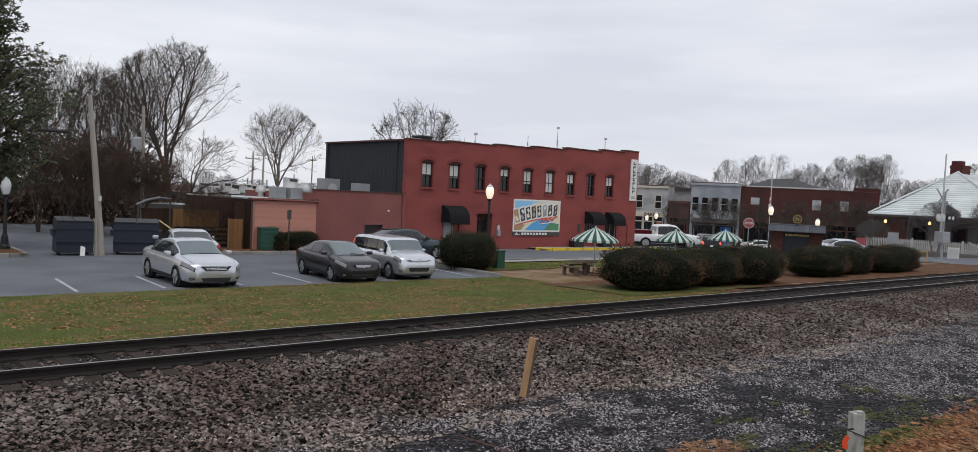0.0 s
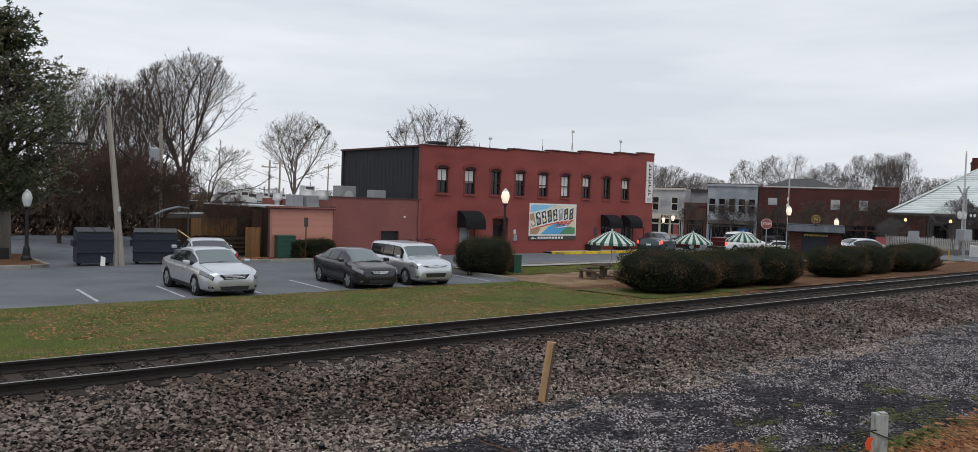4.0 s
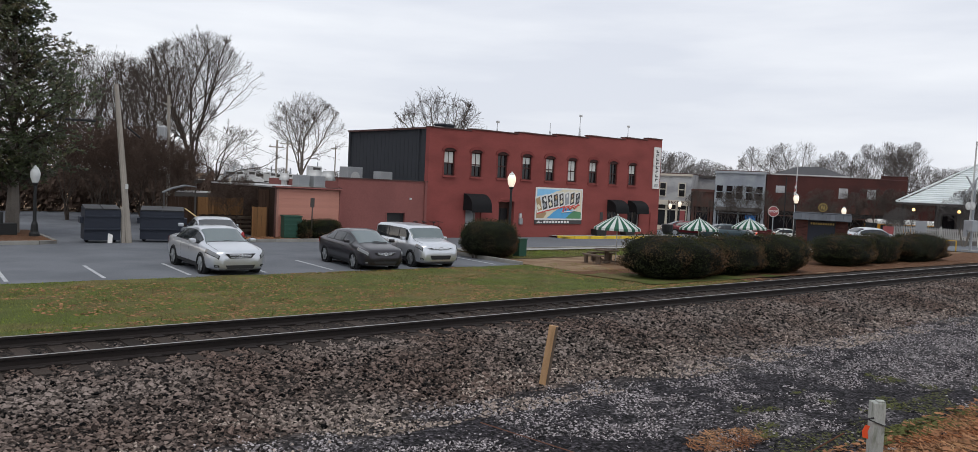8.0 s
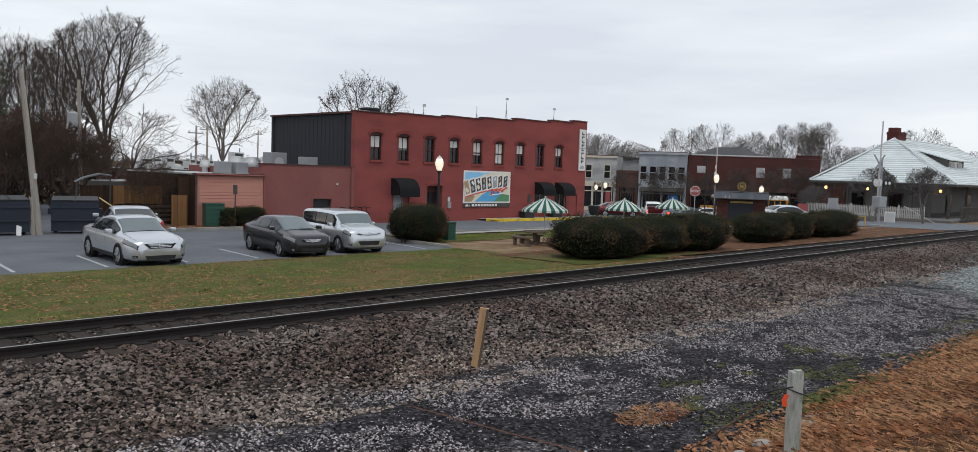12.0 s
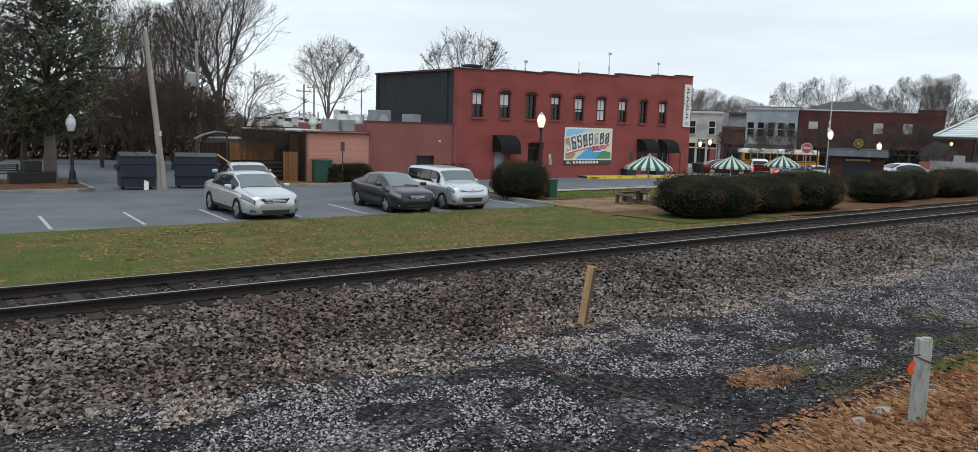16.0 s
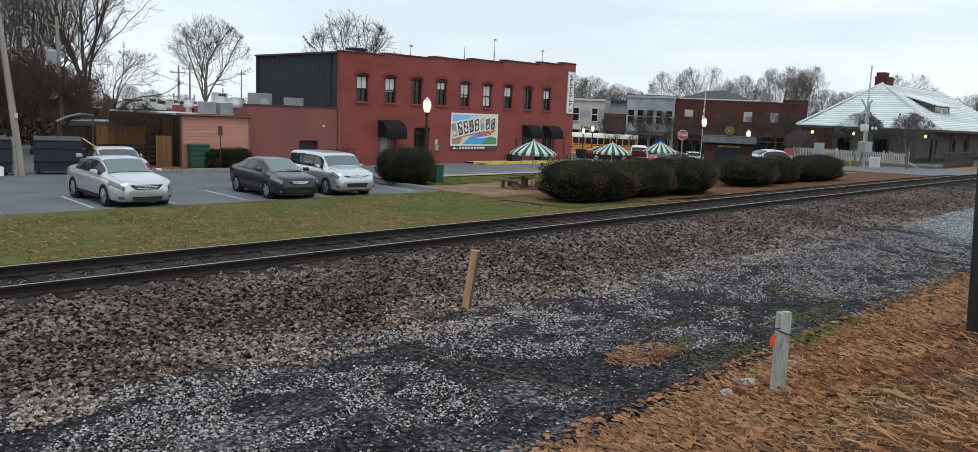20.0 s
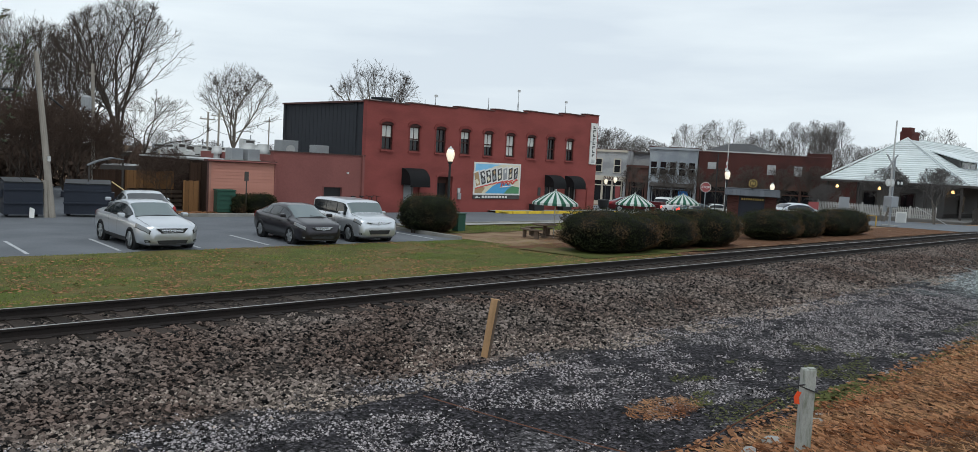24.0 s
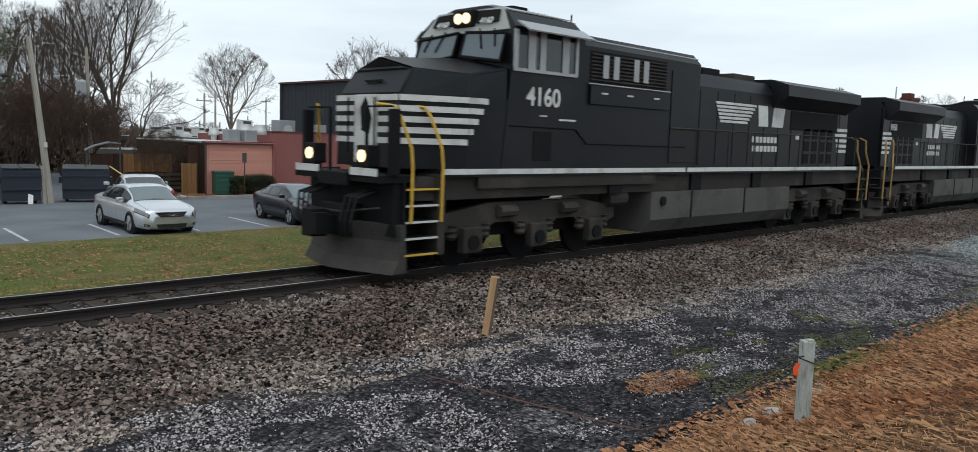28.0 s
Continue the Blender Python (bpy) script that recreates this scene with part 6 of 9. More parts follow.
def skin(bm, spec, x0, x1, v0, v1, s, off=0.010, n=10, both=False):
    """A panel that follows the shell between two stations and two heights of its outline."""
    xs = np.linspace(x0, x1, n)
    half = section(spec, xs)
    vs = np.linspace(v0, v1, 7)
    rows = []
    for i, x in enumerate(xs):
        line = []
        for v in vs:
            k, f = min(int(v), len(half) - 2), v - min(int(v), len(half) - 2)
            line.append((half[k][0][i] * (1 - f) + half[k + 1][0][i] * f, half[k][1][i] * (1 - f) + half[k + 1][1][i] * f))
        if both:
            line = line + [(-y, z) for y, z in line[-2::-1]]
        rows.append([Vector((x, s * y, z)) for y, z in line])
    grid = []
    for i, r in enumerate(rows):
        out = []
        for j, p in enumerate(r):
            du = rows[min(i + 1, n - 1)][j] - rows[max(i - 1, 0)][j]
            dv = r[min(j + 1, len(r) - 1)] - r[max(j - 1, 0)]
            nr = dv.cross(du).normalized() * s
            out.append(bm.verts.new(p + nr * off))
        grid.append(out)
    for a, b in zip(grid, grid[1:]):
        for j in range(len(a) - 1):
            q = (a[j], b[j], b[j + 1], a[j + 1])
            bm.faces.new(q if s > 0 else q[::-1])


SEDAN = dict(L=4.8, W=0.91, wheel=0.335, axle=(1.42, -1.36), gw=0.60, noseZ=0.66, grille=(0.46, 0.085), intake=(0.24, 0.36), screen=(0.46, 1.20), rear=(-1.62, -0.95), panes=((-1.28, -0.62), (-0.56, 0.22), (0.27, 0.92)), head=(1.80, 2.34), tail=(-2.36, -2.08),
             top=[(-2.41, 0.62), (-2.39, 0.92), (-2.30, 1.04), (-2.1, 1.075), (-1.72, 1.10), (-0.98, 1.40), (-0.45, 1.465), (0.05, 1.465), (0.42, 1.42), (1.22, 1.02), (1.6, 0.975), (2.0, 0.90), (2.25, 0.83), (2.36, 0.775), (2.40, 0.66), (2.41, 0.50)],
             belt=[(-2.41, 0.60), (-2.38, 0.86), (-2.2, 0.97), (-1.6, 0.985), (0.0, 0.95), (1.1, 0.92), (1.6, 0.88), (2.0, 0.825), (2.25, 0.765), (2.36, 0.70), (2.41, 0.46)],
             wid=[(-2.41, 0.55), (-2.36, 0.74), (-2.2, 0.84), (-1.8, 0.89), (-1.0, 0.91), (1.4, 0.91), (1.9, 0.89), (2.15, 0.84), (2.30, 0.75), (2.38, 0.62), (2.41, 0.50)],
             low=[(-2.41, 0.42), (-2.3, 0.28), (-1.9, 0.21), (1.9, 0.19), (2.3, 0.19), (2.41, 0.25)])
COMPACT = dict(SEDAN, L=4.55, W=0.88, wheel=0.325, axle=(1.36, -1.30), gw=0.57, noseZ=0.64, grille=(0.40, 0.06), intake=(0.27, 0.36), screen=(0.40, 1.38), rear=(-1.82, -1.05), panes=((-1.35, -0.62), (-0.56, 0.24), (0.29, 1.0)), head=(1.66, 2.21), tail=(-2.24, -1.95),
               top=[(-2.29, 0.62), (-2.27, 0.92), (-2.2, 1.03), (-2.0, 1.07), (-1.85, 1.09), (-1.05, 1.36), (-0.45, 1.43), (0.0, 1.43), (0.38, 1.385), (1.42, 0.98), (1.7, 0.91), (2.0, 0.84), (2.16, 0.78), (2.25, 0.70), (2.28, 0.48)],
               belt=[(x * 0.95, z - 0.01) for x, z in SEDAN["belt"]], wid=[(x * 0.95, w * 0.967) for x, w in SEDAN["wid"]], low=[(x * 0.95, z) for x, z in SEDAN["low"]])
BOXY = dict(L=4.25, W=0.88, wheel=0.34, axle=(1.28, -1.28), gw=0.73, noseZ=0.80, grille=(0.52, 0.03), intake=(0.36, 0.52), screen=(0.80, 1.16), rear=(-2.09, -1.98), panes=((-1.85, -0.80), (-0.74, 0.10), (0.16, 0.86)), head=(1.66, 2.04), tail=(-2.1, -1.95),
            top=[(-2.13, 0.60), (-2.12, 1.0), (-2.06, 1.40), (-1.98, 1.56), (-1.8, 1.61), (-1.0, 1.64), (0.0, 1.63), (0.55, 1.61), (0.78, 1.55), (1.18, 1.12), (1.5, 1.07), (1.85, 1.01), (2.04, 0.94), (2.11, 0.82), (2.14, 0.52)],
            belt=[(-2.13, 0.58), (-2.1, 0.95), (-1.9, 1.04), (0.0, 1.02), (1.1, 1.0), (1.5, 0.98), (1.85, 0.93), (2.04, 0.86), (2.11, 0.74), (2.14, 0.48)],
            wid=[(-2.13, 0.66), (-2.08, 0.80), (-1.9, 0.86), (-1.0, 0.88), (1.3, 0.88), (1.75, 0.87), (1.98, 0.83), (2.09, 0.75), (2.14, 0.62)],
            low=[(-2.13, 0.40), (-2.05, 0.27), (-1.8, 0.22), (1.8, 0.21), (2.06, 0.23), (2.14, 0.30)])
SUV = dict(BOXY, grille=(0.5, 0.09), intake=(0.42, 0.54), L=4.9, W=0.96, wheel=0.38, axle=(1.48, -1.46), gw=0.74, noseZ=0.85, screen=(0.60, 1.34), rear=(-2.42, -2.28), panes=((-2.1, -0.95), (-0.88, 0.02), (0.08, 0.92)), head=(1.95, 2.36), tail=(-2.44, -2.25),
           wid=[(x * 1.16, w * 1.09) for x, w in BOXY["wid"]], belt=[(x * 1.16, z + 0.10) for x, z in BOXY["belt"]], low=[(x * 1.16, z + 0.10) for x, z in BOXY["low"]],
           top=[(-2.48, 0.7), (-2.46, 1.05), (-2.36, 1.52), (-2.2, 1.70), (-1.8, 1.76), (-0.8, 1.79), (0.1, 1.77), (0.58, 1.68), (1.36, 1.20), (1.8, 1.14), (2.2, 1.05), (2.38, 0.93), (2.46, 0.78), (2.48, 0.60)])
PICKUP = dict(SUV, grille=(0.62, 0.14), intake=(0.46, 0.58), L=5.8, W=1.0, wheel=0.40, axle=(1.85, -1.75), gw=0.78, noseZ=0.9, screen=(0.82, 1.42), rear=(-0.93, -0.84), panes=((-0.70, 0.02), (0.08, 1.02)), head=(2.45, 2.82), tail=(-2.9, -2.7),
              top=[(-2.92, 0.7), (-2.90, 1.06), (-2.8, 1.10), (-1.02, 1.10), (-0.94, 1.2), (-0.84, 1.78), (-0.7, 1.88), (0.3, 1.93), (0.75, 1.86), (1.45, 1.24), (2.3, 1.17), (2.7, 1.06), (2.86, 0.88), (2.9, 0.66)],
              belt=[(-2.92, 0.68), (-2.88, 1.04), (-1.0, 1.07), (1.4, 1.10), (2.4, 1.06), (2.7, 0.96), (2.86, 0.78), (2.9, 0.6)], wid=[(-2.92, 0.86), (-2.85, 0.97), (-1.0, 1.0), (2.2, 1.0), (2.6, 0.96), (2.8, 0.86), (2.9, 0.66)], low=[(-2.92, 0.52), (-2.8, 0.42), (2.6, 0.40), (2.9, 0.5)])


def car(name, label, category, spec, paint, at, group="", lit=False, grille="bars", lights_on=False):
    t = thing(name, label, category, at, group)
    W, axle, wr = spec["W"], spec["axle"], spec["wheel"]
    bm = bmesh.new()
    shell(bm, spec)
    part("body", bm, paint, t, smooth=50)
    xr0, xr1 = spec["rear"]
    xs0, xs1 = spec["screen"]
    part("windscreen", BM((skin, spec, xs0, xs1, 10.15, 14, 1, 0.008, 10, True)), "screen_glass", t, smooth=60)
    part("rear_window", BM((skin, spec, xr0, xr1, 10.3, 14, 1, 0.008, 8, True)), "car_glass", t, smooth=60)
    zb = float(smooth_line(spec["belt"], np.array([0.2]))[0])
    nx, nz = spec["top"][-1][0], spec["noseZ"]
    for s in (1, -1):
        part("window_surround", BM((skin, spec, spec["panes"][0][0] - 0.05, spec["panes"][-1][1] + 0.06, 7.12, 9.72, s, 0.004, 16)), "black_plastic", t, smooth=60)
        for a, b in spec["panes"]:
            part("side_window", BM((skin, spec, a, b, 7.3, 9.6, s, 0.009)), "car_glass", t, smooth=60)
        xm = spec["panes"][-1][1] - 0.12
        part("mirror", boxb(xm - 0.10, xm + 0.08, s * (W - 0.04), s * (W + 0.15), zb + 0.02, zb + 0.15, 0.035), paint, t, smooth=50)
        for a, b in spec["panes"][-2:]:
            part("door_handle", boxb(a + 0.02, a + 0.20, s * (W - 0.015), s * (W + 0.012), zb - 0.15, zb - 0.12, 0.006), paint, t)
            part("door_seam", BM((skin, spec, a - 0.035, a - 0.023, 2.6, 7.1, s, 0.004, 2)), "black_plastic", t)
        part("sill_strip", BM((skin, spec, axle[1] + wr, axle[0] - wr, 1.6, 2.6, s, 0.008, 8)), "black_plastic", t, smooth=60)
        part("headlight_bezel", BM((skin, spec, spec["head"][0] - 0.02, spec["head"][1] + 0.015, 4.85, 6.75, s, 0.006, 10)), "black_plastic", t, smooth=60)
        part("headlight", BM((skin, spec, spec["head"][0], spec["head"][1], 5.0, 6.6, s, 0.014)), "head_glow" if lights_on else "lens_clear", t, smooth=60)
        part("indicator", BM((skin, spec, spec["head"][0] + 0.03, spec["head"][0] + 0.15, 5.2, 6.2, s, 0.020, 5)), "lens_side", t, smooth=60)
        part("fog_lamp_surround", BM((skin, spec, nx - 0.15, nx - 0.05, 2.3, 3.1, s, 0.012, 6)), "black_plastic", t, smooth=60)
        part("fog_lamp", BM((skin, spec, nx - 0.125, nx - 0.075, 2.45, 2.95, s, 0.02, 5)), "lens_clear", t, smooth=60)
        part("side_moulding", BM((skin, spec, axle[1] + wr + 0.12, axle[0] - wr - 0.12, 3.55, 3.8, s, 0.014, 8)), paint, t, smooth=60)
        part("bonnet_seam", BM((skin, spec, xs1 + 0.05, spec["head"][1] - 0.12, 10.1, 10.3, s, 0.004, 12)), "black_plastic", t, smooth=60)
        part("bumper_seam", BM((skin, spec, spec["head"][0] - 0.05, spec["head"][0] - 0.04, 2.4, 4.9, s, 0.004, 2)), "black_plastic", t)
        part("tail_light", BM((skin, spec, spec["tail"][0], spec["tail"][1], 4.6, 7.2, s, 0.012)), "tail_glow" if lit else "lens_red", t, smooth=60)
        for x in axle:
            w = thing("wheel", "", "")
            w.parent = t
            w.matrix_basis = pose(x, s * (W - 0.085), wr, 0, 0, 0 if s > 0 else 180)
            part("tyre", BM((prism_ring, wr, wr * 0.70, -0.11, 0.11)), "rubber", w, smooth=35)
            part("rim", BM((rim_disc, wr * 0.71, 0.105)), "alloy", w)
            # black ring in place of the shaded wheel well; the shell is uncut
            part("wheel_arch", BM((prism_ring, wr + 0.055, wr * 0.92, -0.12, 0.092)), "black_plastic", w)
    gw, gh = spec["grille"]
    part("grille", BM((prism, [(-gw * 0.72, nz - gh), (gw * 0.72, nz - gh), (gw, nz + gh * 0.8), (-gw, nz + gh * 0.8)], nx - 0.14, nx + 0.006, "x")), "black_plastic", t)
    for i in range(3):
        k = 1.0 - 0.10 * i
        part("grille_bar", BM((tube, [(nx - 0.012, -gw * k, nz + gh * (0.72 - 0.55 * i)), (nx + 0.012, -gw * 0.4, nz + gh * (0.60 - 0.55 * i)), (nx + 0.012, gw * 0.4, nz + gh * (0.60 - 0.55 * i)), (nx - 0.012, gw * k, nz + gh * (0.72 - 0.55 * i))], 0.012, 0.012, 5)), "chrome", t)
    bm = bmesh.new()
    tube(bm, [(nx + 0.018, 0.075 * math.cos(q), nz + 0.05 * math.sin(q)) for q in np.linspace(0, 6.28, 13)], 0.011, 0.011, 5, False)
    part("badge", bm, "chrome", t)
    z0, z1 = spec["intake"]
    part("air_intake", BM((prism, [(-0.40, z0), (0.40, z0), (0.46, z1), (-0.46, z1)], nx - 0.12, nx + 0.008, "x")), "black_plastic", t)
    part("front_lip", BM((tube, [(nx - 0.10, -0.62, 0.21), (nx - 0.005, -0.35, 0.215), (nx - 0.005, 0.35, 0.215), (nx - 0.10, 0.62, 0.21)], 0.02, 0.02, 5)), "black_plastic", t)
    part("cowl", BM((skin, spec, xs1 - 0.02, xs1 + 0.05, 10.4, 14, 1, 0.005, 4, True)), "black_plastic", t, smooth=60)
    part("plate", boxb(-nx - 0.02, -nx + 0.03, -0.16, 0.16, 0.62, 0.74), "mural_white", t)
    part("underbody", boxb(-spec["L"] * 0.42, spec["L"] * 0.42, -W * 0.8, W * 0.8, 0.16, 0.3), "black_plastic", t)
    part("wiper", BM((tube, [(xs1 + 0.04, 0.45, zb + 0.07), (xs1 - 0.03, -0.1, zb + 0.11)], 0.012, 0.012, 4)), "black_plastic", t)
    return t


def prism_ring(bm, r, ri, y0, y1, n=26):
    prof = [(ri, y0 + 0.02), (r * 0.93, y0), (r, y0 + 0.035), (r, y1 - 0.035), (r * 0.93, y1), (ri, y1 - 0.02)]
    rings = [[bm.verts.new((q * math.cos(2 * math.pi * k / n), y, q * math.sin(2 * math.pi * k / n))) for k in range(n)] for q, y in prof]
    for a, b in zip(rings, rings[1:]):
        for k in range(n):
            bm.faces.new((a[k], a[(k + 1) % n], b[(k + 1) % n], b[k]))
    bmesh.ops.recalc_face_normals(bm, faces=bm.faces[:])


def rim_disc(bm, r, y):
    wheel_disc(bm, r, y - 0.12, y - 0.03, 22)
    for k in range(5):
        a = 2 * math.pi * k / 5
        c, s = math.cos(a), math.sin(a)
        p = [(c * 0.03 - s * 0.03, s * 0.03 + c * 0.03), (c * r * 0.96 - s * 0.035, s * r * 0.96 + c * 0.035), (c * r * 0.96 + s * 0.035, s * r * 0.96 - c * 0.035), (c * 0.03 + s * 0.03, s * 0.03 - c * 0.03)]
        prism(bm, p, y - 0.03, y)
    wheel_disc(bm, 0.06, y - 0.03, y + 0.01, 12)


# parked in the bays: noses to the line, tails to the town
sil = car("silver_sedan", "silver saloon car parked nose to the lawn", "car", SEDAN, "silver_paint", pose(9.72, 25.7, 0.0, 0, 0, -91))
drk = car("dark_sedan", "dark graphite compact saloon parked nose to the lawn", "car", COMPACT, "graphite_paint", pose(14.95, 25.35, 0.0, 0, 0, -95))
wag = car("silver_wagon", "boxy bright silver wagon parked with a dark glasshouse", "car", BOXY, "bright_silver", pose(17.42, 25.4, 0.0, 0, 0, -95))
hatch = car("hidden_hatchback", "pale grey car with a curved roof parked across the lot", "car", COMPACT, "silver_paint", pose(11.6, 31.0, 0.0, 0, 0, 78))
sil.scale = (0.95, 1.0, 0.95)
drk.scale = (0.92, 0.95, 0.93)
wag.scale = (0.92, 0.96, 0.92)
hatch.scale = (0.9, 1.12, 0.98)
stick = thing("yellow_pole", "slanting yellow wooden pole by the dumpsters", "pole")
part("rod", BM((tube, [(12.3, 36.2, 1.45), (13.3, 35.2, 0.55)], 0.03, 0.03, 6)), "tan_tube", stick)
# parked in the side streets
car("parked_silver_car", "silver car parked beyond the brick noticeboard", "car", SEDAN, "silver_paint", pose(55.2, 25.4, ground_z(55.2, 25.4), 0, 0, -28))
car("parked_silver_car", "white car parked by the side street", "car", COMPACT, "white_car", pose(84.1, 48.3, ground_z(84.1, 48.3), 0, 0, -28))
car("parked_red_car", "small red car parked far down the street", "car", COMPACT, "maroon_paint", pose(86, 42.0, ground_z(86, 42), 0, 0, 215))
for deg, d, paint, lab in ((68.3, 104, "blue_grey_paint", "grey-blue car parked far down the street"), (66.3, 100, "black_car", "black car parked far down the street"), (69.6, 106, "white_car", "white car parked far down the street")):
    x, y = bearing(deg, d)
    car("parked_far_car", lab, "car", SUV, paint, pose(x, y, ground_z(x, y), 0, 0, 200), "far parked cars")
x, y = bearing(2.5, 52)
car("parked_white_van", "white van parked beyond the trees", "car", SUV, "white_car", pose(x, y, 0, 0, 0, 180))

# cars that drive
teal_sedan = car("driving_sedan", "dark teal saloon driving along the street", "car", SEDAN, "teal_paint", None, lit=True)
white_pickup = car("white_pickup", "white pickup truck with an open bed in traffic", "pickup truck", PICKUP, "white_car", None, lit=True)
part("bed_load", boxb(-2.7, -1.2, -0.8, 0.8, 1.1, 1.42, 0.06), "maroon_paint", white_pickup, "dark red load in the open bed")
part("tailgate", boxb(-2.95, -2.86, -0.85, 0.85, 0.72, 1.12, 0.02), "maroon_paint", white_pickup)
part("rear_bumper", boxb(-3.02, -2.86, -0.92, 0.92, 0.46, 0.68, 0.03), "black_plastic", white_pickup)
black_suv = car("black_suv", "black sport utility car driving away", "car", SUV, "black_car", None, lit=True)
maroon_sedan = car("maroon_sedan", "dark maroon saloon waiting in traffic", "car", SEDAN, "maroon_paint", None)


def school_bus():
    t = thing("school_bus", "yellow school bus with a white roof driving past", "bus")
    L, W, H = 10.6, 1.22, 2.95
    part("body", boxb(-L / 2, L / 2 - 1.5, -W, W, 0.55, 2.45, 0.05), "bus_yellow", t)
    part("roof", BM((prism, [(-W, 2.45), (W, 2.45), (W * 0.92, 2.75), (W * 0.55, H), (-W * 0.55, H), (-W * 0.92, 2.75)], -L / 2, L / 2 - 1.5, "x")), "bus_white", t)
    part("bonnet", boxb(L / 2 - 1.5, L / 2, -W * 0.85, W * 0.85, 0.6, 1.5, 0.1), "bus_yellow", t)
    part("windscreen", BM((slab, (L / 2 - 1.42, -W * 0.9, 1.5), (L / 2 - 1.42, W * 0.9, 1.5), (L / 2 - 1.5, W * 0.88, 2.5), (L / 2 - 1.5, -W * 0.88, 2.5), 0.03)), "car_glass", t)
    for s in (-1, 1):
        for i in range(11):
            x = -L / 2 + 0.35 + 0.78 * i
            part("window", boxb(x, x + 0.66, s * W - 0.01, s * (W + 0.012), 1.62, 2.38), "car_glass", t)
        for z in (0.85, 1.15, 1.45):
            part("black_rail", boxb(-L / 2, L / 2 - 1.5, s * W, s * (W + 0.02), z, z + 0.06), "black_plastic", t)
        for x in (-L / 2 + 2.4, L / 2 - 1.2):
            w = thing("wheel", "", "")
            w.parent = t
            w.matrix_basis = pose(x, s * (W - 0.12), 0.48, 0, 0, 0 if s > 0 else 180)
            part("tyre", BM((prism_ring, 0.48, 0.28, -0.13, 0.13)), "rubber", w)
            part("rim", BM((rim_disc, 0.29, 0.05)), "black_plastic", w)
        part("lamp", BM((wheel_disc, 0.12, 0, 0.05, 12)), "tail_glow", t, at=pose(-L / 2 - 0.03, s * 0.8, 2.62, 0, 0, 90))
        part("headlight", BM((wheel_disc, 0.13, 0, 0.05, 12)), "lens_clear", t, at=pose(L / 2 + 0.02, s * 0.75, 1.0, 0, 0, 90))
    part("bumper", boxb(L / 2, L / 2 + 0.15, -W, W, 0.45, 0.75), "black_plastic", t)
    part("rear_bumper", boxb(-L / 2 - 0.15, -L / 2, -W, W, 0.45, 0.75), "black_plastic", t)
    part("grille", boxb(L / 2, L / 2 + 0.02, -0.5, 0.5, 0.85, 1.35), "black_plastic", t)
    return t


bus = school_bus()


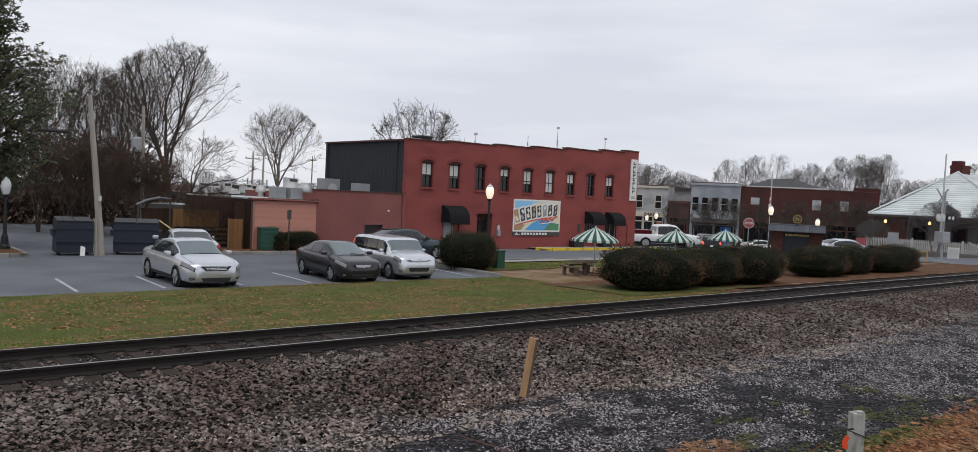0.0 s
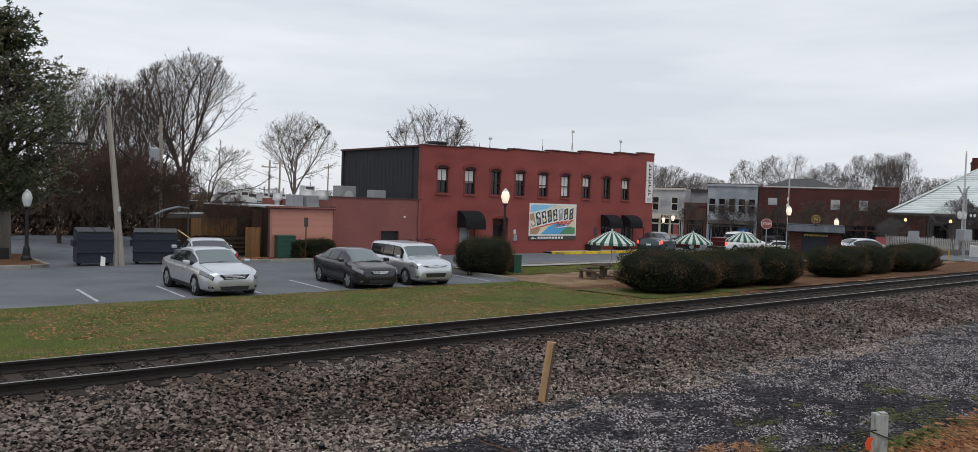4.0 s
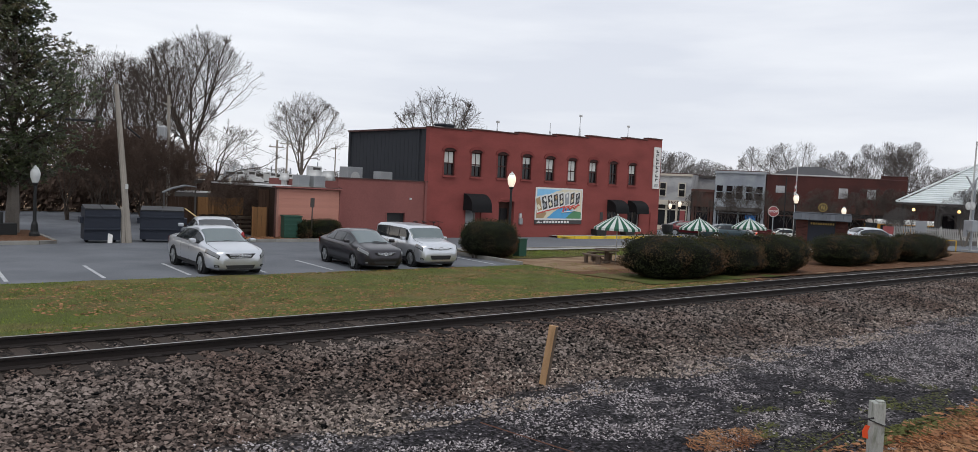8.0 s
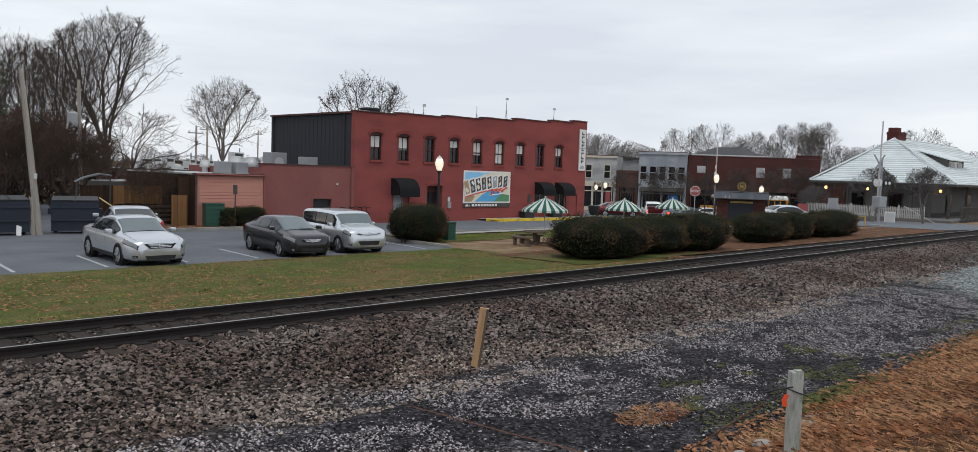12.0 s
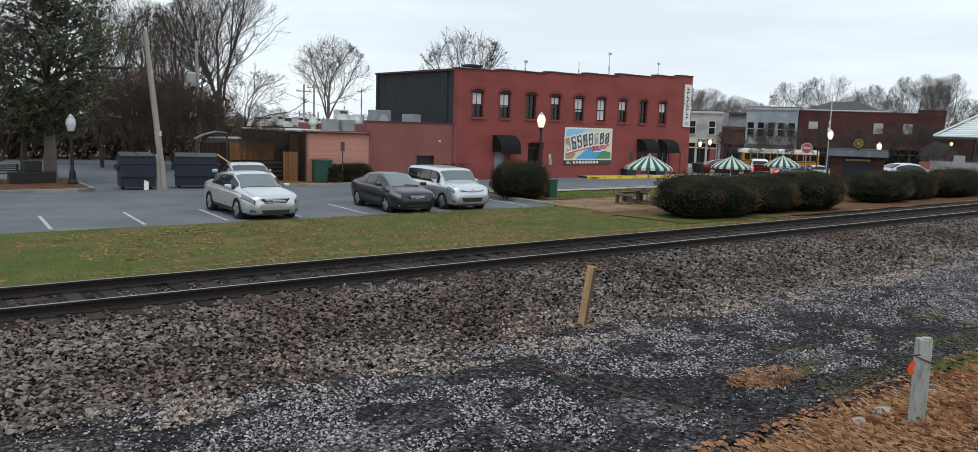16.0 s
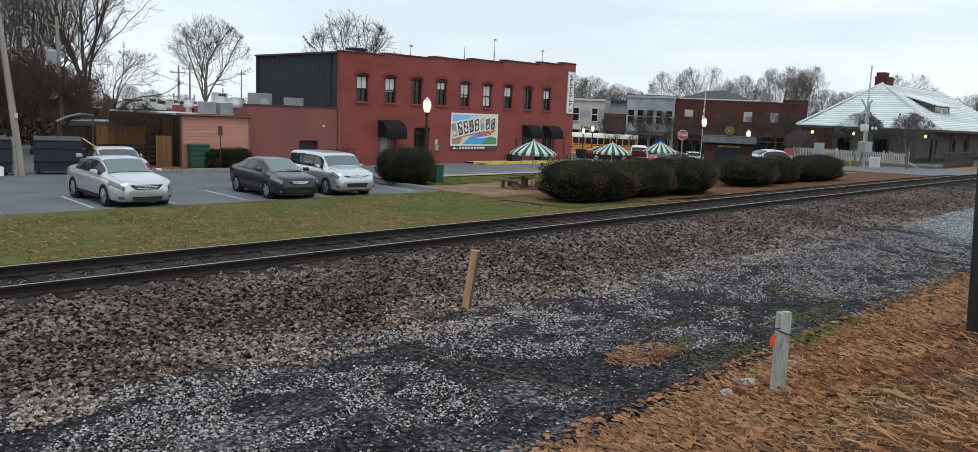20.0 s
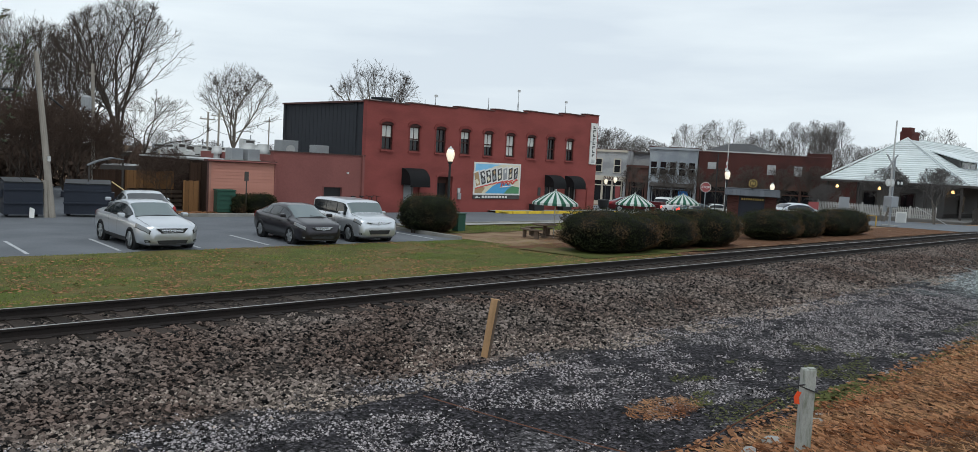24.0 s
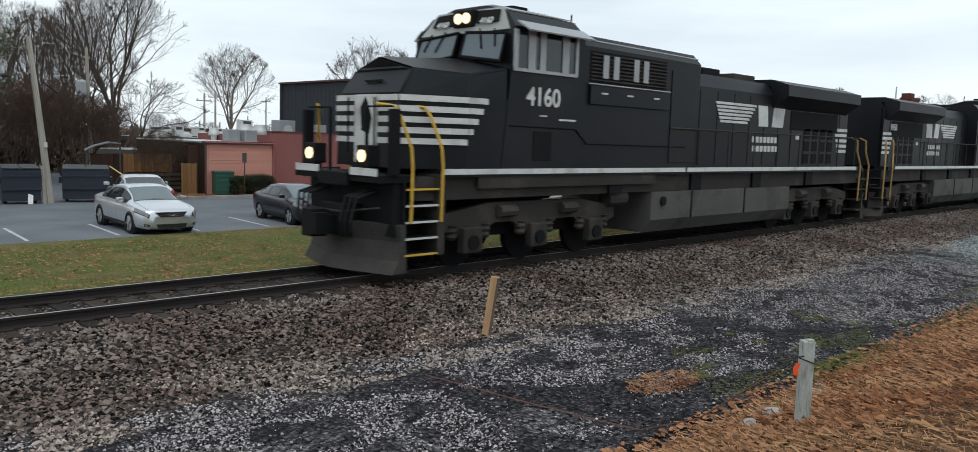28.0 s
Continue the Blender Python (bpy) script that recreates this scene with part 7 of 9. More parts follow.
# ---- the train ----
def locomotive():
    """A wide-nosed six-axle diesel. Nose at x = 0, body towards -x, rail top at z = 0."""
    t = thing("diesel_locomotive", "black six-axle diesel locomotive with white nose stripes", "locomotive", group="coupled locomotives")
    END = -22.9
    # frame and deck
    part("frame", boxb(END + 0.6, -0.75, -1.42, 1.42, 1.45, 1.90), "loco_dirty", t)
    for s in (-1, 1):
        part("sill_stripe", boxb(-9.9, -1.45, s * 1.55, s * 1.575, 1.95, 2.06), "loco_white", t, "white reflective sill stripe")
        part("sill_stripe", boxb(END + 1.6, -10.0, s * 1.55, s * 1.575, 1.95, 2.06), "loco_white", t, "white reflective sill stripe")
        part("walkway", boxb(END + 0.9, -1.45, s * 1.0, s * 1.55, 1.90, 2.05), "loco_black", t)
        part("side_skirt", boxb(-8.6, -2.4, s * 1.44, s * 1.53, 1.66, 1.92), "loco_dirty", t)
        for x in (-7.0, -10.6, -14.0, -17.6):
            part("jacking_pad", boxb(x - 0.25, x + 0.25, s * 1.38, s * 1.50, 1.45, 1.92), "loco_dark", t)
    # snow plough, pilot and coupler at both ends
    for x, s in ((0.15, 1), (END, -1)):
        bm = bmesh.new()
        n = 8
        cols = []
        for i in range(n + 1):
            y = -1.52 + 3.04 * i / n
            back = 0.42 * abs(y / 1.52) ** 1.3
            cols.append([bm.verts.new((x - s * (back + dx), y, z)) for dx, z in ((0.0, 0.10), (0.16, 0.35), (0.22, 0.70), (0.16, 1.02), (0.30, 1.03), (0.34, 0.12))])
        for p, q in zip(cols, cols[1:]):
            for k in range(6):
                bm.faces.new((p[k], p[(k + 1) % 6], q[(k + 1) % 6], q[k]))
        bm.faces.new(cols[0])
        bm.faces.new(cols[-1][::-1])
        bmesh.ops.recalc_face_normals(bm, faces=bm.faces[:])
        part("snow_plough", bm, "plough_grey", t, "dusty grey snow plough")
        part("pilot_plate", boxb(min(x - s * 0.72, x - s * 0.5), max(x - s * 0.72, x - s * 0.5), -1.42, 1.42, 0.8, 1.92), "loco_dark", t)
        cp = part("coupler", BM((box, min(x - s * 0.7, x + s * 0.30), max(x - s * 0.7, x + s * 0.30), -0.16, 0.16, 0.80, 1.12), (box, min(x + s * 0.05, x + s * 0.40), max(x + s * 0.05, x + s * 0.40), -0.28, 0.08, 0.72, 1.24)), "loco_dark", t)
        part("knuckle", boxb(min(x + s * 0.15, x + s * 0.42), max(x + s * 0.15, x + s * 0.42), 0.05, 0.25, 0.78, 1.18), "loco_dark", cp)
        part("drawbar_pocket", boxb(min(x - s * 0.5, x - s * 0.1), max(x - s * 0.5, x - s * 0.1), -0.42, 0.42, 0.72, 1.35, 0.03), "loco_dark", t)
        for y in (-1.0, -0.82, -0.64, 0.62, 0.80, 0.98):
            part("air_hose", BM((tube, [(x - s * 0.45, y, 1.62), (x + s * 0.02, y, 1.50), (x + s * 0.10, y * 0.92, 1.05), (x + s * 0.0, y * 0.78, 0.78)], 0.035, 0.03, 6)), "rubber", t)
        part("cut_lever", BM((tube, [(x - s * 0.2, -1.4, 1.35), (x + s * 0.02, -0.5, 1.22), (x + s * 0.02, 0.5, 1.22), (x - s * 0.2, 1.4, 1.35)], 0.022, 0.022, 5)), "loco_dirty", t)
    part("front_platform", boxb(-0.85, 0.0, -1.45, 1.45, 1.80, 1.94), "loco_dark", t)
    for y0, y1 in ((-1.38, -0.55), (0.55, 1.38)):
        part("platform_edge", boxb(0.0, 0.03, y0, y1, 1.92, 2.06), "loco_white", t)
    part("anti_climber", boxb(-0.1, 0.06, -0.5, 0.5, 1.70, 1.95, 0.02), "loco_dark", t)
    for s in (-1, 1):
        d = part("ditch_light", boxb(-0.28, 0.0, s * 0.90 - 0.19, s * 0.90 + 0.19, 2.08, 2.48, 0.03), "loco_dark", t)
        bm = bmesh.new()
        lathe(bm, [(0.115, 0), (0.115, 0.03)], 16)
        part("lens", bm, "loco_lamp", d, "glowing warm lamp", at=pose(0.0, s * 0.90, 2.28, 0, 90, 0))
        part("light_bracket", boxb(-0.24, -0.06, s * 0.90 - 0.07, s * 0.90 + 0.07, 1.94, 2.08), "loco_dark", t)
        # steps with yellow grab rails
        for i in range(5):
            st = part("step", boxb(-1.34, -0.56, s * 1.05, s * 1.52, 0.42 + 0.31 * i, 0.47 + 0.31 * i), "loco_dark", t)
            part("step_edge", boxb(-1.34, -0.56, s * 1.52, s * 1.54, 0.42 + 0.31 * i, 0.46 + 0.31 * i), "rail_yellow" if i in (0, 4) else "pale_metal", st)
        part("step_side", boxb(-0.58, -0.52, s * 0.9, s * 1.5, 0.4, 1.80), "loco_dark", t)
        part("step_side", boxb(-1.52, -1.34, s * 0.9, s * 1.53, 0.4, 1.95), "loco_dirty", t)
        part("step_back", boxb(-1.34, -0.56, s * 0.95, s * 1.0, 0.4, 1.80), "loco_dark", t)
        for x in (-0.66, -1.40):
            part("grab_rail", BM((tube, [(x, s * 1.56, 1.05), (x, s * 1.58, 2.10), (x + 0.02, s * 1.56, 2.45), (x + 0.16, s * 1.38, 3.05), (x + 0.22, s * 1.26, 3.22), (x + 0.42, s * 1.0, 3.25)], 0.032, 0.032, 6)), "rail_yellow", t, "yellow grab rail")
        part("flag_stand", BM((tube, [(-0.3, s * 0.62, 1.94), (-0.3, s * 0.62, 3.18)], 0.035, 0.035, 8)), "loco_dark", t)
        part("corner_post", boxb(-0.42, -0.2, s * 1.40, s * 1.52, 1.94, 3.15, 0.02), "loco_dark", t)
        part("front_hand_rail", BM((tube, [(-0.3, s * 1.42, 3.2), (-0.3, s * 0.62, 3.2)], 0.02, 0.02, 5)), "loco_dark", t)
    # nose: flat front with a centre door, raked cheeks, a peaked black brow
    FX, FY, CX, CY = -0.72, 1.02, -2.05, 1.52
    bm = bmesh.new()
    low = [(FX, FY, 2.05), (CX, CY, 2.05), (-3.15, 1.54, 2.05)]
    mid = [(FX - 0.04, FY, 3.46), (CX - 0.04, CY, 3.50), (-3.15, 1.54, 3.50)]
    top = [(-1.10, 0.98, 3.98), (CX - 0.12, 1.46, 3.92), (-3.15, 1.52, 4.10)]
    rows = []
    for r in (low, mid, top):
        rows.append([bm.verts.new(p) for p in r] + [bm.verts.new((x, -y, z)) for x, y, z in r[::-1]])
    for p, q in zip(rows, rows[1:]):
        for i in range(6):
            bm.faces.new((p[i], p[(i + 1) % 6], q[(i + 1) % 6], q[i]))
    pk, pb = bm.verts.new((-0.98, 0, 4.20)), bm.verts.new((-3.15, 0, 4.34))
    h = rows[2]
    for f in ((h[5], h[0], pk), (h[0], h[1], pk), (h[1], pb, pk), (h[1], h[2], pb), (h[4], h[5], pk), (pb, h[4], pk), (h[3], h[4], pb)):
        bm.faces.new(f)
    bmesh.ops.recalc_face_normals(bm, faces=bm.faces[:])
    bmesh.ops.bevel(bm, geom=[e for e in bm.edges if len(e.link_faces) == 2 and e.calc_face_angle(0) > 0.3 and min(v.co.z for v in e.verts) > 3.4], offset=0.045, segments=2, affect="EDGES")
    part("nose", bm, "loco_black", t)
    part("nose_door", boxb(FX - 0.03, FX + 0.03, -0.36, 0.36, 2.12, 3.46, 0.01), "loco_white", t, "white centre door")
    part("door_emblem", BM((prism, [(-0.10, 2.75), (0.16, 2.70), (0.24, 3.0), (0.10, 3.3), (0.02, 3.42), (-0.14, 3.2)], FX + 0.03, FX + 0.04, "x")), "loco_dark", t)
    part("brow_grab", boxb(-0.92, -0.88, -0.28, 0.28, 3.72, 3.76), "loco_dark", t)
    for s in (-1, 1):
        part("door_rail", BM((tube, [(FX + 0.12, s * 0.44, 2.3), (FX + 0.12, s * 0.44, 3.4)], 0.02, 0.02, 5)), "loco_dark", t)
    # five white stripes on front and cheeks, each shorter than the one above
    for i in range(5):
        z = 3.34 - 0.205 * i
        back = -2.55 + 0.13 * i
        for s in (-1, 1):
            pts = [(FX, 0.40), (FX, FY), (max(CX, back), FY + (CY - FY) * (FX - max(CX, back)) / (FX - CX))] + ([(back, CY)] if back < CX else [])
            bm = bmesh.new()
            for (xa, ya), (xb, yb) in zip(pts, pts[1:]):
                nr = Vector((yb - ya, xa - xb, 0)).normalized() * 0.022
                k = -0.025
                q = [(xa + nr.x + k, s * (ya + nr.y), z), (xb + nr.x + k, s * (yb + nr.y), z), (xb + nr.x + k, s * (yb + nr.y), z + 0.115), (xa + nr.x + k, s * (ya + nr.y), z + 0.115)]
                slab(bm, *(q if s > 0 else q[::-1]), 0.02)
            part("nose_stripe", bm, "loco_white", t)
    # cab
    bm = bmesh.new()
    sec = [(-1.55, 2.05), (1.55, 2.05), (1.55, 4.86), (1.20, 5.16), (0.5, 5.32), (-0.5, 5.32), (-1.20, 5.16), (-1.55, 4.86)]

    def cab_front(z):
        return -3.0 - max(0, z - 4.1) * 0.38
    fr = [bm.verts.new((cab_front(z), y, z)) for y, z in sec]
    bk = [bm.verts.new((-5.55, y, z)) for y, z in sec]
    for i in range(8):
        bm.faces.new((fr[i], fr[(i + 1) % 8], bk[(i + 1) % 8], bk[i]))
    bm.faces.new(fr[::-1])
    bm.faces.new(bk)
    bmesh.ops.recalc_face_normals(bm, faces=bm.faces[:])
    part("cab", bm, "loco_black", t)
    part("brow_panel", BM((slab, (-3.28, -1.42, 4.80), (-3.28, 1.42, 4.80), (-3.46, 1.05, 5.24), (-3.46, -1.05, 5.24), 0.03)), "pale_grey_paint", t, "pale grey panel over the windscreen")
    for s in (-1, 1):
        def w(y, z, d=0.02):
            return (cab_front(z) + d, s * y, z)
        q = [w(0.12, 4.36), w(1.40, 4.22), w(1.36, 4.74), w(0.12, 4.82)]
        part("windscreen", BM((slab, *(q if s > 0 else q[::-1]), 0.015)), "loco_glass", t)
        bm = bmesh.new()
        tube(bm, [Vector(p) + Vector((0.025, 0, 0)) for p in q] + [Vector(q[0]) + Vector((0.025, 0, 0))], 0.032, 0.032, 5)
        part("windscreen_gasket", bm, "loco_dark", t)
        part("wiper", BM((tube, [w(0.55, 4.86, 0.06), w(0.75, 4.48, 0.06)], 0.016, 0.016, 4)), "loco_dark", t)
        part("wiper", BM((tube, [w(1.0, 4.84, 0.06), w(1.15, 4.5, 0.06)], 0.016, 0.016, 4)), "loco_dark", t)
        nb = part("number_board", BM((slab, *([(-3.30, s * 0.36, 4.97), (-3.30, s * 1.05, 4.97), (-3.40, s * 1.0, 5.19), (-3.40, s * 0.36, 5.21)] if s > 0 else [(-3.40, s * 0.36, 5.21), (-3.40, s * 1.0, 5.19), (-3.30, s * 1.05, 4.97), (-3.30, s * 0.36, 4.97)]), 0.03)), "loco_dark", t)
        words("board_number", "4160", 0.20, "loco_white", nb, pose(-3.265 + 0.0, s * 0.70 + 0.0, 5.0, 90 - 22, 0, 90))
        # side windows with pale frames
        f = part("side_window", boxb(-5.27, -3.24, s * 1.545, s * 1.56, 4.12, 4.76), "car_glass", t)
        for x, wd in ((-3.30, 0.06), (-3.78, 0.11), (-4.12, 0.09), (-4.86, 0.11), (-5.24, 0.05)):
            part("window_post", boxb(x - wd, x + wd, s * 1.56, s * 1.59, 4.10, 4.80), "grey_metal", f)
        part("window_rail", BM((box, -5.27, -3.24, s * 1.56, s * 1.59, 4.06, 4.12)), "grey_metal", f)
        part("sunshade", BM((slab, *((lambda a: a if s > 0 else a[::-1])([(-5.45, s * 1.53, 4.94), (-3.35, s * 1.53, 4.94), (-3.40, s * 1.86, 4.76), (-5.5, s * 1.86, 4.76)])), 0.03)), "grey_metal", t)
        part("cab_grille", boxb(-4.51, -3.94, s * 1.55, s * 1.565, 2.22, 2.85), "loco_dark", t)
        part("cab_lower_edge", BM((tube, [(-3.2, s * 1.56, 2.95), (-5.3, s * 1.56, 2.93), (-5.7, s * 1.56, 2.62), (-9.9, s * 1.53, 2.60)], 0.018, 0.018, 5)), "loco_dark", t)
        words("road_number", "4160", 0.54, "loco_white", t, pose(-4.22, s * 1.556, 3.56, 90, 0, 180 if s > 0 else 0))
        part("small_lettering", boxb(-4.35, -4.12, s * 1.55, s * 1.56, 3.17, 3.20), "loco_white", t)
        part("small_lettering", boxb(-5.3, -4.75, s * 1.55, s * 1.56, 3.10, 3.14), "loco_white", t)
    part("headlight_box", boxb(-3.42, -3.22, -0.32, 0.32, 4.92, 5.24, 0.04), "loco_dark", t)
    for y in (-0.13, 0.13):
        bm = bmesh.new()
        lathe(bm, [(0.115, 0), (0.115, 0.03)], 16)
        part("headlight", bm, "loco_lamp", t, "glowing twin headlight", at=pose(-3.22, y, 5.08, 0, 90, 0))
    part("roof_panel", boxb(-5.4, -3.7, -0.48, 0.48, 5.32, 5.36), "grey_metal", t)
    for s in (-1, 1):
        part("roof_side_panel", BM((slab, *((lambda a: a if s > 0 else a[::-1])([(-5.45, s * 0.52, 5.325), (-3.55, s * 0.52, 5.325), (-3.55, s * 1.17, 5.18), (-5.45, s * 1.17, 5.18)])), 0.02)), "grey_metal", t)
    part("roof_antenna", boxb(-5.0, -4.5, -0.25, 0.25, 5.36, 5.46), "loco_dark", t)
    part("aerial", BM((tube, [(-6.5, 0.3, 5.0), (-6.5, 0.3, 5.55)], 0.025, 0.02, 5)), "loco_dark", t)
    # electrical cabinet behind the cab, full width
    part("electrical_cabinet", BM((prism, [(-1.50, 2.05), (1.50, 2.05), (1.50, 4.72), (1.25, 4.96), (-1.25, 4.96), (-1.50, 4.72)], -10.5, -5.55, "x")), "loco_black", t)
    for s in (-1, 1):
        part("louvre_recess", boxb(-8.9, -5.8, s * 1.495, s * 1.505, 4.02, 4.66), "loco_dark", t)
        for i in range(8):
            part("louvre", boxb(-8.85, -5.85, s * 1.50, s * 1.53, 4.06 + 0.075 * i, 4.09 + 0.075 * i), "loco_dirty", t)
        for x in (-6.35, -6.75, -7.55, -7.95):
            part("pale_flap", boxb(x - 0.10, x + 0.10, s * 1.53, s * 1.545, 4.12, 4.6), "grey_metal", t)
        part("cabinet_box", boxb(-9.0, -5.8, s * 1.50, s * 1.56, 3.52, 3.95, 0.01), "loco_black", t)
        for x in (-6.3, -7.3, -8.4):
            part("grab", boxb(x - 0.11, x + 0.11, s * 1.56, s * 1.58, 3.76, 3.80), "loco_white", t)
        part("cabinet_door", boxb(-10.3, -9.15, s * 1.50, s * 1.52, 2.2, 4.5, 0.005), "loco_black", t)
        part("top_rail", BM((tube, [(-10.2, s * 1.57, 4.82), (-5.7, s * 1.57, 4.82)], 0.022, 0.022, 5)), "grey_metal", t)
        part("mid_rail", BM((tube, [(-9.0, s * 1.57, 3.98), (-5.7, s * 1.57, 3.98)], 0.018, 0.018, 5)), "grey_metal", t)
    # long hood
    part("long_hood", BM((prism, [(-1.05, 2.05), (1.05, 2.05), (1.05, 4.28), (0.85, 4.62), (-0.85, 4.62), (-1.05, 4.28)], END + 1.4, -10.5, "x")), "loco_black", t)
    for s in (-1, 1):
        for i in range(11):
            x = -11.3 - 0.95 * i
            if x > END + 2.0:
                part("hood_door_seam", boxb(x, x + 0.02, s * 1.05, s * 1.06, 2.12, 4.2), "loco_dark", t)
        # stripes and emblem as plain shapes, lettering as bars
        for i in range(6):
            z = 3.87 - 0.105 * i
            q = [(-12.15 - 0.06 * i, z), (-14.55 + 0.10 * i, z), (-14.5 + 0.10 * i, z + 0.07), (-12.1 - 0.06 * i, z + 0.07)]
            part("hood_stripe", BM((prism, q, s * 1.052, s * 1.066)), "loco_white", t)
        lg = part("emblem", BM((prism, [(-14.75, 3.30), (-15.35, 3.30), (-15.25, 3.94), (-14.65, 3.94)], s * 1.052, s * 1.066)), "loco_white", t, "white emblem shape")
        part("emblem_tail", BM((prism, [(-15.6, 3.30), (-16.35, 3.30), (-16.45, 3.94), (-15.7, 3.94)], s * 1.052, s * 1.066)), "loco_white", lg)
        for i in range(7):
            part("lettering_bar", boxb(-16.0 + 0.24 * i, -15.83 + 0.24 * i, s * 1.052, s * 1.062, 2.80, 2.98), "loco_white", t)
            part("lettering_bar", boxb(-16.1 + 0.25 * i, -15.92 + 0.25 * i, s * 1.052, s * 1.062, 2.52, 2.70), "loco_white", t)
        # handrails
        part("hand_rail", BM((tube, [(END + 1.4, s * 1.55, 3.08), (-9.2, s * 1.55, 3.08)], 0.022, 0.022, 6)), "loco_dirty", t)
        for i in range(8):
            x = -10.6 - 1.5 * i
            part("stanchion", BM((tube, [(x, s * 1.55, 2.0), (x, s * 1.55, 3.08)], 0.022, 0.022, 6)), "loco_dirty", t)
        # radiator wing and openings
        part("radiator_wing", BM((prism, [(s * 0.95, 4.0), (s * 1.05, 3.90), (s * 1.55, 4.28), (s * 1.55, 4.62), (s * 0.95, 4.80)], -21.3, -15.6, "x")), "loco_black", t)
        part("radiator_screen", boxb(-20.6, -16.9, s * 1.05, s * 1.065, 3.25, 3.88), "loco_dark", t)
        for i in range(4):
            for j in range(3):
                part("hood_vent", boxb(-18.4 - 0.62 * i, -18.0 - 0.62 * i, s * 1.05, s * 1.065, 2.15 + 0.42 * j, 2.48 + 0.42 * j), "loco_dark", t)
        part("white_tag", boxb(-17.6, -17.35, s * 1.052, s * 1.062, 2.95, 3.12), "loco_white", t)
        for i in range(5):
            part("end_stripe", boxb(END + 1.4, END + 2.5 - 0.08 * i, s * 1.052, s * 1.064, 3.30 - 0.19 * i, 3.41 - 0.19 * i), "loco_white", t)
        # rear steps and rails
        for i in range(4):
            part("rear_step", boxb(END + 0.45, END + 1.2, s * 1.05, s * 1.52, 0.42 + 0.38 * i, 0.47 + 0.38 * i), "loco_dirty", t)
        for x in (END + 0.45, END + 1.25):
            part("rear_grab_rail", BM((tube, [(x, s * 1.56, 0.8), (x, s * 1.58, 2.1), (x + 0.18, s * 1.50, 2.6), (x + 0.18, s * 1.48, 3.0), (x + 0.45, s * 1.36, 3.1)], 0.032, 0.032, 6)), "dusty_yellow", t, "dirty yellow grab rail")
        part("step_well", boxb(END + 0.4, END + 1.3, s * 0.8, s * 1.05, 0.4, 1.92), "loco_dark", t)
    part("radiator_deck", boxb(-21.3, -15.6, -0.95, 0.95, 4.6, 4.80), "loco_black", t)
    part("exhaust_stack", boxb(-13.4, -12.4, -0.4, 0.4, 4.62, 4.95, 0.04), "loco_dark", t)
    part("roof_silencer", boxb(-15.0, -13.7, -0.7, 0.7, 4.6, 4.86, 0.03), "loco_dirty", t)
    for y in (-0.3, 0.0, 0.3):
        part("air_horn", BM((tube, [(-11.6, y, 4.78), (-11.1, y, 4.84)], 0.05, 0.10, 8)), "loco_dark", t)
    part("hood_end", boxb(END + 1.32, END + 1.4, -0.95, 0.95, 2.05, 4.4), "loco_black", t)
    # fuel tank
    part("fuel_tank", BM((prism, [(-1.50, 0.72), (-1.28, 0.38), (1.28, 0.38), (1.50, 0.72), (1.50, 1.44), (-1.50, 1.44)], -16.2, -8.5, "x")), "tank_grey", t)
    for s in (-1, 1):
        for x in (-10.4, -13.3):
            part("tank_seam", boxb(x - 0.03, x + 0.03, s * 1.50, s * 1.52, 0.72, 1.44), "loco_dark", t)
        part("filler_cap", BM((lathe, [(0.12, 0), (0.12, 0.06)], 10)), "loco_dark", t, at=pose(-9.0, s * 1.5, 1.2, -90 * s, 0, 0))
        part("air_reservoir", BM((tube, [(-7.6, s * 1.25, 1.30), (-6.9, s * 1.25, 1.30)], 0.2, 0.2, 10)), "loco_dirty", t)
    # trucks
    for xc in (-4.4, -18.4):
        tr = part("truck", BM((box, xc - 2.8, xc + 2.8, -0.95, 0.95, 0.6, 1.1)), "loco_dark", t)
        for s in (-1, 1):
            fr = [(xc - 2.85, 1.12), (xc - 2.85, 0.86), (xc - 2.35, 0.70), (xc - 1.6, 0.70), (xc - 1.3, 0.92), (xc - 0.7, 0.92), (xc - 0.4, 0.70), (xc + 0.4, 0.70), (xc + 0.7, 0.92), (xc + 1.3, 0.92), (xc + 1.6, 0.70), (xc + 2.35, 0.70), (xc + 2.85, 0.86), (xc + 2.85, 1.12), (xc + 1.5, 1.34), (xc - 1.5, 1.34)]
            part("side_frame", BM((prism, fr, s * 1.10, s * 1.28)), "loco_dirty", tr)
            for x in (xc - 2.0, xc, xc + 2.0):
                part("axle_box", boxb(x - 0.26, x + 0.26, s * 1.22, s * 1.42, 0.34, 0.86, 0.03), "loco_dirty", tr)
                part("axle_cap", BM((wheel_disc, 0.15, s * 1.42, s * 1.46, 14, x, 0.56)), "loco_dark", tr)
                bm = bmesh.new()
                wheel_disc(bm, 0.54, s * 0.72, s * 0.86, 24, x, 0.54)
                part("wheel", bm, "loco_dark", tr)
                for k in (-0.46, 0.46):
                    part("spring", BM((lathe, [(0.1, 0.62), (0.13, 0.68), (0.1, 0.74), (0.13, 0.80), (0.1, 0.86), (0.13, 0.92)], 10, x + k, s * 1.24)), "loco_dirty", tr)
